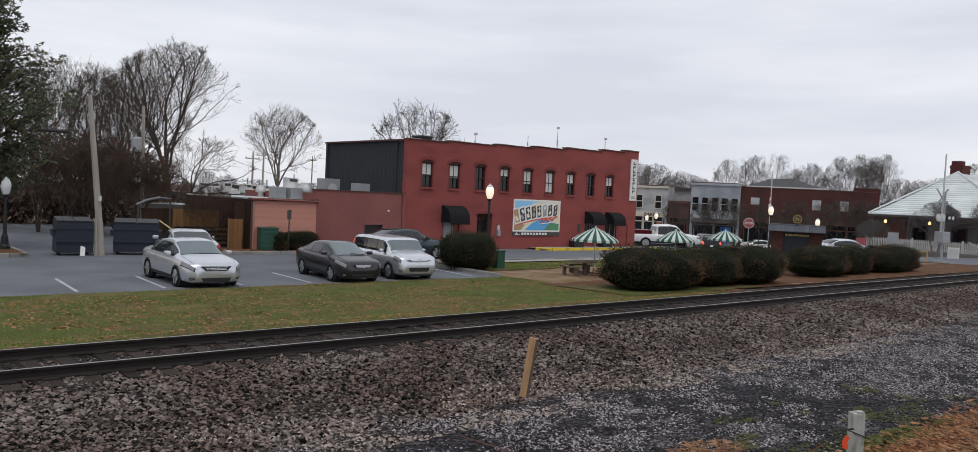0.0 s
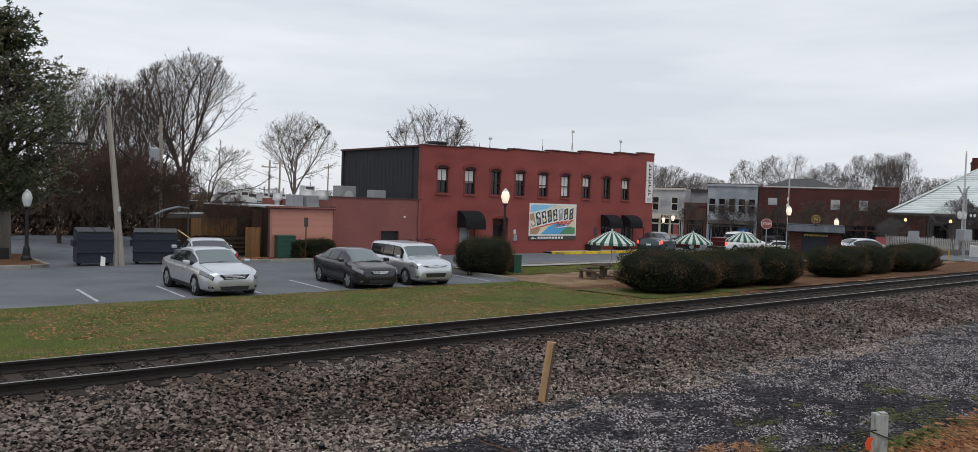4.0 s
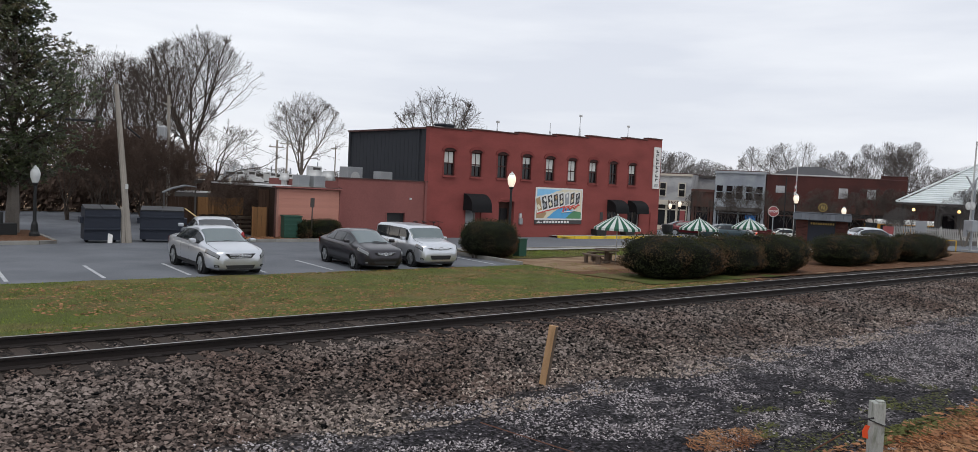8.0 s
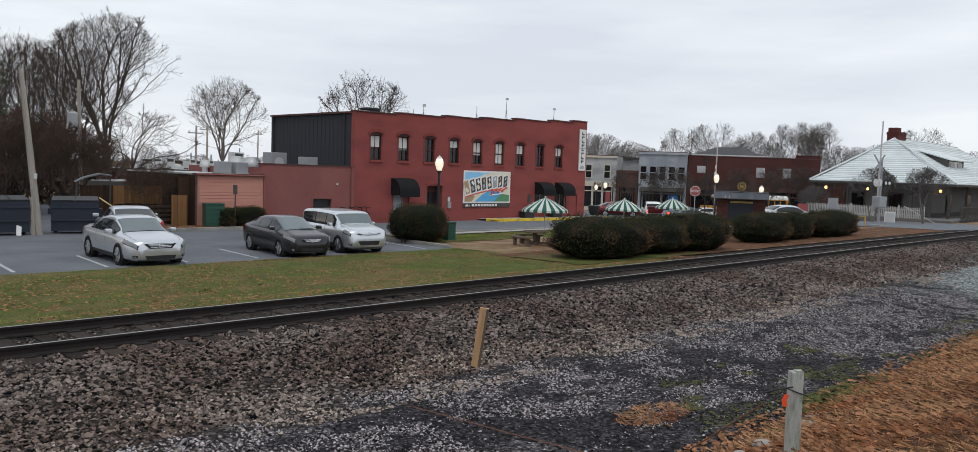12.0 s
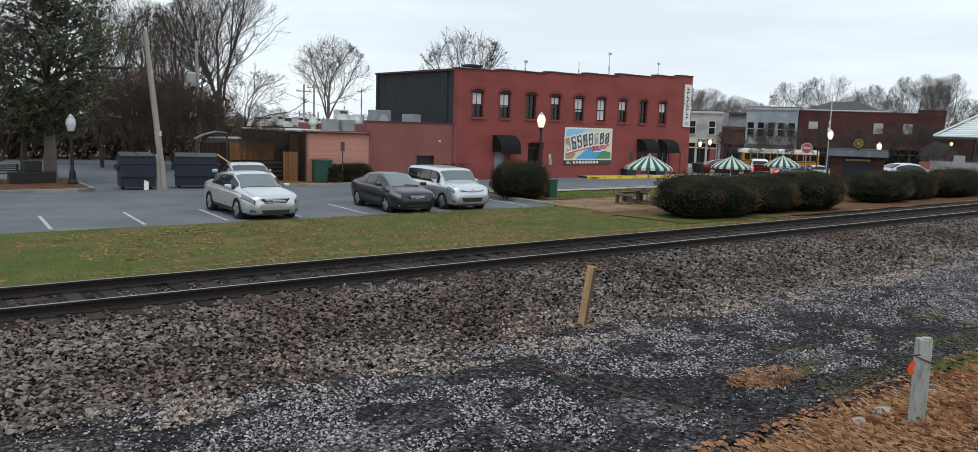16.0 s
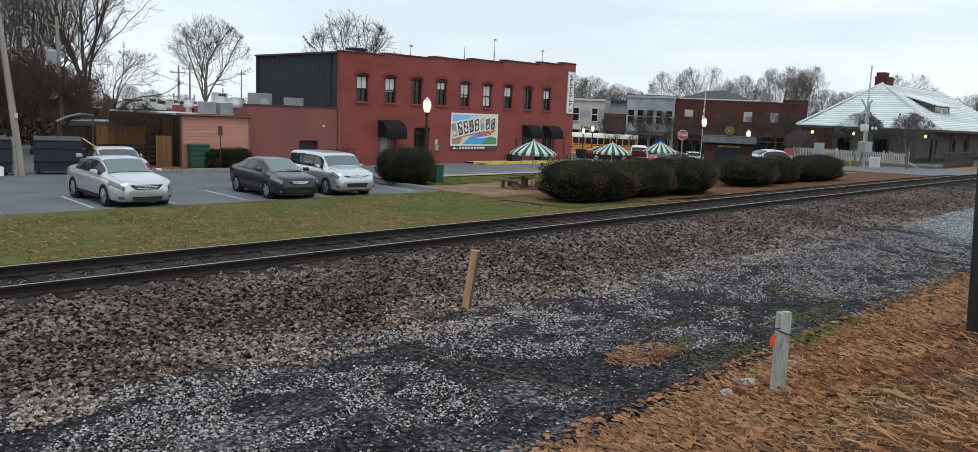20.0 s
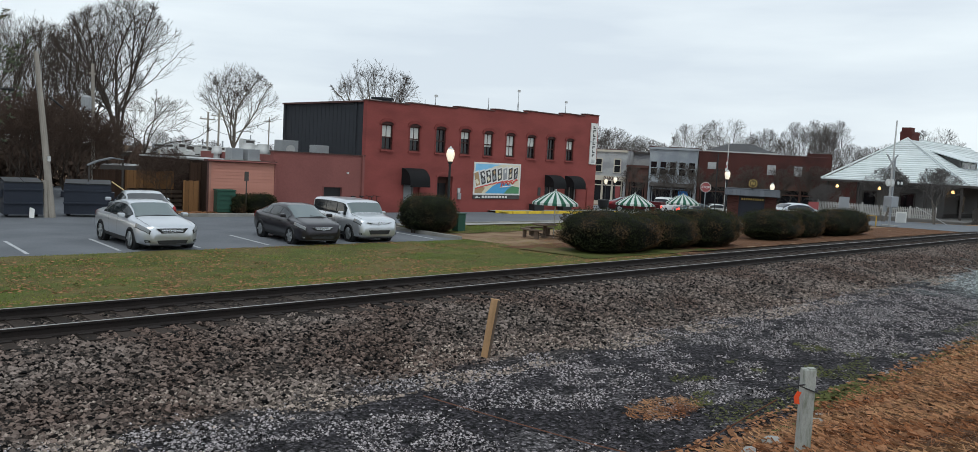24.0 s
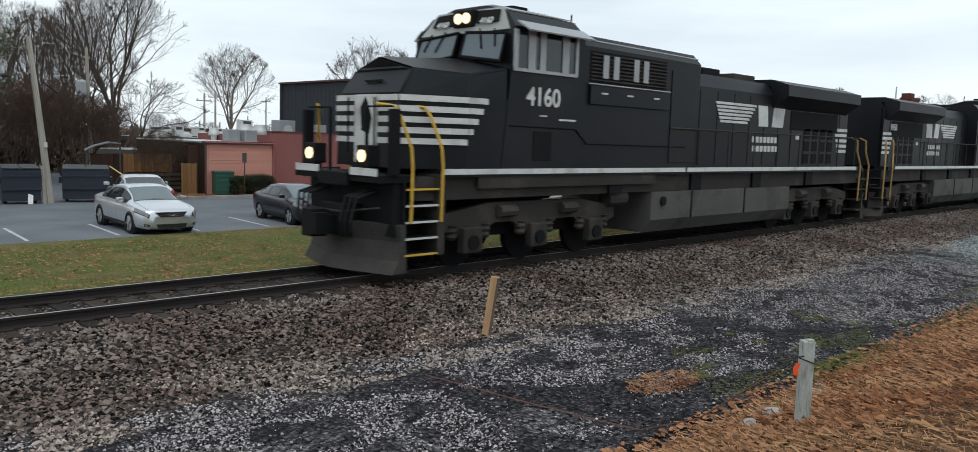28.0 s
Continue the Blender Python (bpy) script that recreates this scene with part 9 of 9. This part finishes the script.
part("roof", BM((prism, [(-0.8, 8.6), (w + 0.8, 8.6), (w - 3.2, 10.0), (3.2, 10.0)], -0.6, 10.6)), "shingle_grey", hall)
part("eave", boxb(-0.9, w + 0.9, -0.7, -0.55, 8.4, 8.7), "pale_metal", hall)
low_block("far_right_store", "dark low store far down the street", 67.2, 73.5, 130, -1.6, 3.4, "far_brick", "tar_roof", 8)


# ---- the old station ----
def depot():
    t = thing("old_station", "old wooden station with a wide white hipped metal-shingle roof", "station building")
    x0, x1, y0, y1, ze, zr = 79.5, 113.0, 21.2, 34.4, 3.25, 7.70
    ym, hx = 28.7, 6.2
    part("wall", BM((box, x0 + 2.6, x1 - 2.6, y0 + 2.6, y0 + 2.9, -0.6, ze), (box, x0 + 2.6, x0 + 2.9, y0 + 2.9, y1 - 2.6, -0.6, ze), (box, x1 - 2.9, x1 - 2.6, y0 + 2.9, y1 - 2.6, -0.6, ze), (box, x0 + 2.6, x1 - 2.6, y1 - 2.9, y1 - 2.6, -0.6, ze)), "depot_wall", t)
    part("skirting", boxb(x0 + 2.55, x1 - 2.55, y0 + 2.53, y0 + 2.6, -0.6, 0.6), "depot_trim", t)
    part("soffit", boxb(x0 + 0.1, x1 - 0.1, y0 + 0.1, y1 - 0.1, ze - 0.08, ze), "depot_trim", t)
    part("fascia", BM((box, x0, x1, y0, y0 + 0.1, ze - 0.1, ze + 0.1), (box, x0, x0 + 0.1, y0 + 0.1, y1 - 0.1, ze - 0.1, ze + 0.1), (box, x0, x1, y1 - 0.1, y1, ze - 0.1, ze + 0.1), (box, x1 - 0.1, x1, y0 + 0.1, y1 - 0.1, ze - 0.1, ze + 0.1)), "depot_trim", t)
    # roof in courses: west hip and south slope
    n = 22
    for i in range(n):
        f0, f1 = i / n, (i + 1) / n
        za, zb = ze + 0.1 + (zr - ze) * f0 ** 1.12, ze + 0.1 + (zr - ze) * f1 ** 1.12
        xa, xb = x0 + hx * f0, x0 + hx * f1
        ya, yb = y0 + (ym - y0) * f0, y0 + (ym - y0) * f1
        yc, yd = y1 - (y1 - ym) * f0, y1 - (y1 - ym) * f1
        xe, xf = x1 - hx * f0, x1 - hx * f1
        lip = 0.07
        bm = bmesh.new()
        quad(bm, (xa, yc, za + lip), (xa, ya, za + lip), (xb, yb, zb), (xb, yd, zb))
        quad(bm, (xa, yc, za), (xa, ya, za), (xa, ya, za + lip), (xa, yc, za + lip))
        part("roof_course", bm, "depot_roof", t)
        bm = bmesh.new()
        quad(bm, (xa, ya, za + lip), (xe, ya, za + lip), (xf, yb, zb), (xb, yb, zb))
        quad(bm, (xa, ya, za), (xe, ya, za), (xe, ya, za + lip), (xa, ya, za + lip))
        part("roof_course", bm, "depot_roof", t)
        bm = bmesh.new()
        quad(bm, (xe, yc, za + lip), (xa, yc, za + lip), (xb, yd, zb), (xf, yd, zb))
        quad(bm, (xe, ya, za + lip), (xe, yc, za + lip), (xf, yd, zb), (xf, yb, zb))
        part("roof_course", bm, "depot_roof", t)
    for ya in (y0, y1):
        part("hip_ridge", BM((tube, [(x0, ya, ze + 0.2), (x0 + hx, ym, zr + 0.12)], 0.09, 0.09, 6)), "depot_roof", t)
    part("ridge", BM((tube, [(x0 + hx, ym, zr + 0.12), (x1 - hx, ym, zr + 0.12)], 0.09, 0.09, 6)), "depot_roof", t)
    c = part("chimney", BM((box, 85.9, 88.1, 28.4, 29.5, 6.5, 8.5), (box, 85.85, 88.15, 28.35, 29.55, 8.25, 8.4)), "chimney_brick", t, "dark red brick chimney")
    part("chimney_pot", boxb(85.9, 86.9, 28.5, 29.4, 8.5, 8.9), "chimney_brick", c)
    # dormer on the track side
    d = part("dormer", BM((prism, [(24.4, 3.9), (24.4, 5.80), (29.0, 7.15), (29.0, 3.9)], 87.9, 93.6, "x")), "depot_wall", t)
    part("dormer_roof", BM((slab, (87.2, 23.8, 5.68), (94.4, 23.8, 5.68), (94.4, 29.2, 7.30), (87.2, 29.2, 7.30), 0.10)), "depot_roof", d)
    part("dormer_window", BM((box, 88.6, 92.8, 24.32, 24.4, 4.5, 5.65)), "white_paint", d)
    for x in (88.8, 91.1):
        part("pane", boxb(x, x + 1.4, 24.29, 24.32, 4.65, 5.5), "pane", d)
    for y in (27.0, 30.5):
        w = part("window", BM((box, x0 + 2.5, x0 + 2.6, y - 0.7, y + 0.7, 0.7, 2.4)), "depot_trim", t)
        part("pane", boxb(x0 + 2.47, x0 + 2.5, y - 0.55, y + 0.55, 0.8, 2.3), "pane", w)
    for x in (87.0, 93.5, 99.0):
        w = part("window", BM((box, x - 0.7, x + 0.7, y0 + 2.43, y0 + 2.53, 0.7, 2.4)), "depot_trim", t)
        part("pane", boxb(x - 0.55, x + 0.55, y0 + 2.4, y0 + 2.43, 0.8, 2.3), "pane", w)
    for x, y in [(x0 + 0.5, y) for y in (21.8, 24.8, 27.8, 30.8, 33.9)] + [(x, y0 + 0.5) for x in (85, 91, 97, 103)]:
        part("porch_post", boxb(x - 0.09, x + 0.09, y - 0.09, y + 0.09, -0.6, ze - 0.1), "depot_trim", t)
    for x, y in ((83.0, 23.4), (80.2, 33.0), (80.2, 29.0)):
        part("porch_light", BM((lathe, [(0.05, 2.55), (0.14, 2.6), (0.12, 2.75), (0.03, 2.85)], 10, x, y)), "warm_light", t, "small warm porch light")


depot()
platform = solid("station_platform", boxb(76.0, 114.0, 20.4, 35.6, -1.6, 0.22, 0.04), "depot_wall", "low concrete platform under the old station", "platform", kind="structure")
fence = thing("picket_fence", "white picket fence round the station porch", "fence", pose(76.5, 33.2, 0.22, 0, 0, -90))
picket = mesh_of("picket", BM((prism, [(-0.04, 0), (0.04, 0), (0.04, 0.86), (0, 0.93), (-0.04, 0.86)], -0.012, 0.012)), "fence_white")
for i in range(70):
    piece("picket", picket, fence, pose(0.15 * i, 0, 0.05))
for i in range(6):
    part("post", boxb(2.08 * i - 0.06, 2.08 * i + 0.06, 0.0, 0.12, 0.0, 1.1, 0.01), "fence_white", fence)
for z in (0.25, 0.7):
    part("rail", boxb(0, 10.5, 0.015, 0.05, z, z + 0.08), "fence_white", fence)
gate = thing("dark_fence", "dark mesh fence panel beside the station", "fence", pose(77.6, 20.2, -0.3, 0, 0, 0))
for i in range(40):
    part("bar", boxb(0.25 * i, 0.25 * i + 0.05, -0.02, 0.02, 0, 1.75), "depot_trim", gate)
part("rail", boxb(0, 10, -0.03, 0.03, 1.6, 1.7), "depot_trim", gate)


def crossing_signal():
    t = thing("crossing_signal", "grey railway crossing signal with crossbuck, lamps and raised gate arm", "signal", pose(62.0, 21.5, 0.0, 0, 0, -14))
    part("mast", BM((tube, [(0, 0, -0.1), (0, 0, 5.1)], 0.085, 0.075, 10)), "galvanised", t)
    part("gate_arm", BM((tube, [(0.05, 0.2, 2.0), (0.12, 0.2, 7.8)], 0.075, 0.05, 8)), "pale_metal", t)
    for k in (-1, 1):
        part("crossbuck", BM((slab, (-0.62 * k - 0.1, -0.12, 4.1), (-0.62 * k + 0.1, -0.12, 4.1), (0.62 * k + 0.1, -0.12, 5.3), (0.62 * k - 0.1, -0.12, 5.3), 0.02)), "grey_metal", t, at=pose(-0.55, -0.02 * k, 0))
    part("cross_arm", BM((tube, [(-0.95, -0.1, 3.25), (0.85, -0.1, 3.25)], 0.05, 0.05, 8)), "black_iron", t)
    for x in (-0.85, -0.38, 0.3, 0.72):
        bm = bmesh.new()
        wheel_disc(bm, 0.28, -0.2, -0.14, 18, x, 3.25)
        ln = part("lamp_backing", bm, "pale_metal" if x < 0.1 else "black_iron", t)
        bm = bmesh.new()
        wheel_disc(bm, 0.12, -0.24, -0.2, 14, x, 3.25)
        part("lens", bm, "lamp_off", ln)
    part("mechanism", boxb(-0.42, 0.42, -0.3, 0.35, 1.45, 2.25, 0.04), "galvanised", t)
    part("counterweight", boxb(-0.5, -0.3, 0.1, 0.3, 1.1, 1.6), "galvanised", t)
    part("foundation", boxb(-0.4, 0.4, -0.4, 0.4, -0.3, 0.15), "concrete", t)


crossing_signal()
post2 = thing("yellow_bollard", "yellow painted steel barrier hoop by the crossing", "bollard", pose(61.0, 22.4, 0, 0, 0, -70))
part("hoop", BM((tube, [(-0.3, 0, -0.1), (-0.3, 0, 0.75), (0.3, 0, 0.75), (0.3, 0, -0.1)], 0.05, 0.05, 8)), "rail_yellow", post2)
rbox = thing("relay_cabinet", "pale relay cabinet beside the crossing", "cabinet", pose(70.0, 23.4, -0.2, 0, 0, -70))
part("cabinet", boxb(-0.4, 0.4, -0.3, 0.3, 0, 1.1, 0.03), "white_paint", rbox)
part("door", boxb(-0.32, 0.32, -0.32, -0.3, 0.15, 1.0), "pale_metal", rbox)
wire2 = thing("guy_wire", "slanting guy wire by the station fence", "cable")
part("strand", BM((tube, [(70.5, 22.5, 1.4), (73.2, 20.6, -0.1)], 0.03, 0.03, 5)), "pale_metal", wire2)

# stop sign, flag pole, small signs
def stop_sign(x, y, z, a):
    t = thing("stop_sign", "faded red octagonal stop sign on a thin post", "road sign", pose(x, y, z, 0, 0, a))
    part("post", BM((tube, [(0, 0.03, -0.2), (0, 0.03, 2.3)], 0.035, 0.035, 6)), "galvanised", t)
    face = [(0.40 * math.cos(radians(22.5 + 45 * k)), 2.35 + 0.40 * math.sin(radians(22.5 + 45 * k))) for k in range(8)]
    p = part("plate", BM((prism, face, -0.012, 0.0)), "mural_white", t)
    part("field", BM((prism, [(x * 0.92, 2.35 + (z - 2.35) * 0.92) for x, z in face], -0.018, -0.012)), "sign_red", p)
    words("lettering", "STOP", 0.24, "mural_white", p, pose(0, -0.02, 2.35, 90, 0, 0))


stop_sign(53.3, 31.7, ground_z(53.3, 31.7), -59)
fl = thing("flag_pole", "tall thin flag pole with a furled striped flag", "flag pole", pose(66.0, 37.2, ground_z(66, 37.2)))
part("pole", BM((tube, [(0, 0, -0.2), (0, 0, 7.6)], 0.06, 0.04, 8)), "pale_metal", fl)
part("lamp_arm", BM((tube, [(0, 0, 7.3), (-0.5, 0.2, 7.55), (-0.9, 0.3, 7.4)], 0.03, 0.03, 6)), "pale_metal", fl)
for i in range(5):
    part("flag_stripe", BM((prism, [(-0.15 - 0.05 * i, 5.6 - 0.28 * i), (-0.03, 5.75 - 0.28 * i), (-0.03, 5.5 - 0.28 * i), (-0.15 - 0.05 * i, 5.35 - 0.28 * i)], -0.02, 0.02)), "mural_white" if i % 2 else "sign_red", fl)
dp = thing("dark_street_pole", "thin dark pole beside the noticeboard", "pole", pose(60.5, 35.0, ground_z(60.5, 35)))
part("shaft", BM((tube, [(0, 0, -0.2), (0, 0, 5.6)], 0.05, 0.045, 8)), "black_iron", dp)
for x, y, h, mat, nm in ((68.5, 27.5, 1.5, "grey_metal", "grey notice sign on two posts near the crossing"), (66.0, 29.0, 1.1, "sign_red", "small red and white sign near the crossing")):
    s = thing("notice_sign", nm, "road sign", pose(x, y, ground_z(x, y), 0, 0, -66))
    part("plate", boxb(-0.4, 0.4, -0.03, 0, h - 0.5, h + 0.6), mat, s)
    for k in (-0.35, 0.35):
        part("post", boxb(k - 0.04, k + 0.04, 0, 0.06, -0.2, h + 0.6), "white_paint", s)
street_post = thing("street_planter", "round dark planter by the street corner", "planter", pose(55.4, 42.8, ground_z(55.4, 42.8)))
part("tub", BM((lathe, [(0.3, 0), (0.45, 0.3), (0.5, 0.8), (0.45, 0.85)], 12)), "black_iron", street_post)


# ---- far poles, roof clutter and small street things ----
for deg, d, h, lab in ((24.6, 75, 6.3, "grey wooden utility pole beyond the rooftops"), (25.3, 82, 6.9, "grey wooden utility pole with a short crossarm"), (28.6, 120, 8.5, "thin pale lattice mast on the horizon")):
    x, y = bearing(deg, d)
    p = thing("far_pole", lab, "pole", pose(x, y, ground_z(x, y)), "far poles")
    part("shaft", BM((tube, [(0, 0, -0.3), (0.05, 0, h)], 0.12, 0.08, 7)), "pole_wood", p)
    part("crossarm", boxb(-0.7, 0.7, -0.05, 0.05, h - 0.7, h - 0.6), "pole_wood", p)
    for k in (-0.6, 0.6):
        part("insulator", boxb(k - 0.04, k + 0.04, -0.04, 0.04, h - 0.6, h - 0.45), "pale_metal", p)
for deg, d, w, h, z in ((21.6, 69, 1.0, 0.3, 2.97), (22.9, 68, 0.7, 0.42, 2.97), (24.2, 70, 0.6, 0.35, 2.97), (25.4, 71, 0.8, 0.3, 2.97), (22.1, 74, 1.1, 0.35, 2.97), (27.2, 97, 1.6, 0.7, 3.67)):
    x, y = bearing(deg, d)
    u = thing("rooftop_unit", "pale metal rooftop unit among vents and ducts", "roof unit", pose(x, y, z, 0, 0, deg * 13 % 40 - 20), "rooftop clutter")
    part("cabinet", boxb(-w / 2, w / 2, -0.45, 0.45, -0.4, h, 0.04), "pale_metal" if int(deg * 10) % 3 else "galvanised", u)
    part("curb", boxb(-w / 2 - 0.06, w / 2 + 0.06, -0.5, 0.5, -0.5, -0.38), "depot_trim", u)
    part("grille", boxb(-w * 0.35, w * 0.35, -0.47, -0.45, h * 0.25, h * 0.8), "depot_trim", u)
    part("flue", BM((tube, [(w * 0.3, 0, h), (w * 0.3, 0, h + 0.5)], 0.07, 0.07, 7)), "galvanised", u)
# ducts that cross the annex roof
for a, b, r in (((21.3, 42.2, 2.95), (22.9, 42.6, 3.0), 0.16), ((24.0, 41.8, 2.9), (25.4, 41.0, 3.05), 0.14), ((21.2, 38.8, 2.8), (22.6, 38.9, 2.85), 0.10)):
    u = thing("roof_duct", "galvanised duct running over the annex roof", "duct", group="annex ducts")
    part("run", BM((tube, [a, b], r, r, 10)), "galvanised", u, smooth=40)
    for p in (a, b):
        part("stand", boxb(p[0] - 0.04, p[0] + 0.04, p[1] - 0.04, p[1] + 0.04, 2.5, p[2]), "grey_metal", u)


# ---- what moves ----
def train_x(t):
    """Where the leading lamp is along the line."""
    u = 28.0 - t
    return 9.0 + 19.3 * u - 0.85 * u * u if u < 3.5 else 66.14 + 13.3 * (u - 3.5)


def motions():
    rows = [(0.0, train_x(0)), (12.0, train_x(12)), (20.0, train_x(20)), (24.0, train_x(24))] + [(24.5 + 0.25 * i, train_x(24.5 + 0.25 * i)) for i in range(15)]
    walk(lead_loco, [(t, pose(x - 0.4, 13.17, 0.48, 0, 0, 180)) for t, x in rows])
    walk(second_loco, [(t, pose(x - 0.4 + 2 * 22.9 + 0.75, 13.17, 0.48, 0, 0, 0)) for t, x in rows])

    walk(third_loco, [(t, pose(x - 0.4 + 3 * 22.9 + 1.5, 13.17, 0.48, 0, 0, 180)) for t, x in rows])

    def drive(ob, rows):
        walk(ob, [(t, pose(x, y, ground_z(x, y) + 0.005, 0, 0, a)) for t, x, y, a in rows])

    drive(teal_sedan, [(0.0, 22.5, 32.0, 2), (1.0, 29.6, 32.0, 2), (2.0, 33.9, 32.0, 3), (3.0, 37.5, 32.4, 6), (3.5, 40.0, 32.9, 14), (4.5, 48.6, 36.4, 30), (5.5, 57.0, 41.4, 22), (6.0, 59.9, 42.9, -2), (7.0, 62.5, 43.1, -22), (8.0, 64.1, 42.7, -34), (9.0, 65.8, 41.8, -38), (10.0, 67.6, 40.8, -40), (28.0, 67.6, 40.8, -40)])
    drive(white_pickup, [(0.0, 53.1, 39.1, -36), (1.0, 55.5, 37.7, -34), (2.0, 56.6, 37.6, -30), (3.0, 57.6, 38.0, -22), (4.5, 62.0, 38.6, 4), (6.0, 67.7, 40.5, 22), (6.5, 70.3, 42.1, 30), (7.0, 72.0, 43.2, 40), (7.5, 74.2, 45.2, 56), (9.0, 76.9, 49.9, 48), (10.0, 76.7, 50.7, 42), (16.0, 76.5, 50.9, 40), (20.0, 76.5, 50.9, 34), (23.0, 76.7, 50.8, 16), (25.0, 76.9, 50.6, 4), (28.0, 77.1, 50.5, 0)])
    drive(black_suv, [(0.0, 68.8, 45.6, 48), (1.4, 75.0, 49.6, 30), (3.0, 84.0, 52.0, 15), (5.0, 98.0, 53.0, 5), (28.0, 200.0, 58.0, 5)])
    drive(maroon_sedan, [(0.0, 61.0, 51.8, -42), (1.0, 63.0, 49.4, -40), (3.0, 64.0, 48.0, -37), (9.0, 64.5, 47.4, -37), (28.0, 65.0, 46.8, -37)])
    drive(bus, [(0.0, 175.0, 20.0, 160), (5.0, 112.0, 34.0, 155), (7.5, 97.0, 40.6, 150), (9.0, 96.5, 41.4, 150), (10.0, 96.0, 42.0, 150), (11.5, 93.2, 46.0, 146), (13.5, 88.3, 52.5, 146), (14.0, 87.8, 53.5, 146), (16.0, 86.3, 55.8, 140), (18.0, 85.1, 57.9, 130), (19.5, 83.3, 60.3, 128), (20.0, 82.4, 61.5, 127), (20.5, 81.2, 63.0, 127), (22.5, 75.5, 70.5, 127), (25.0, 68.0, 80.5, 127), (28.0, 58.0, 93.0, 127)])


motions()
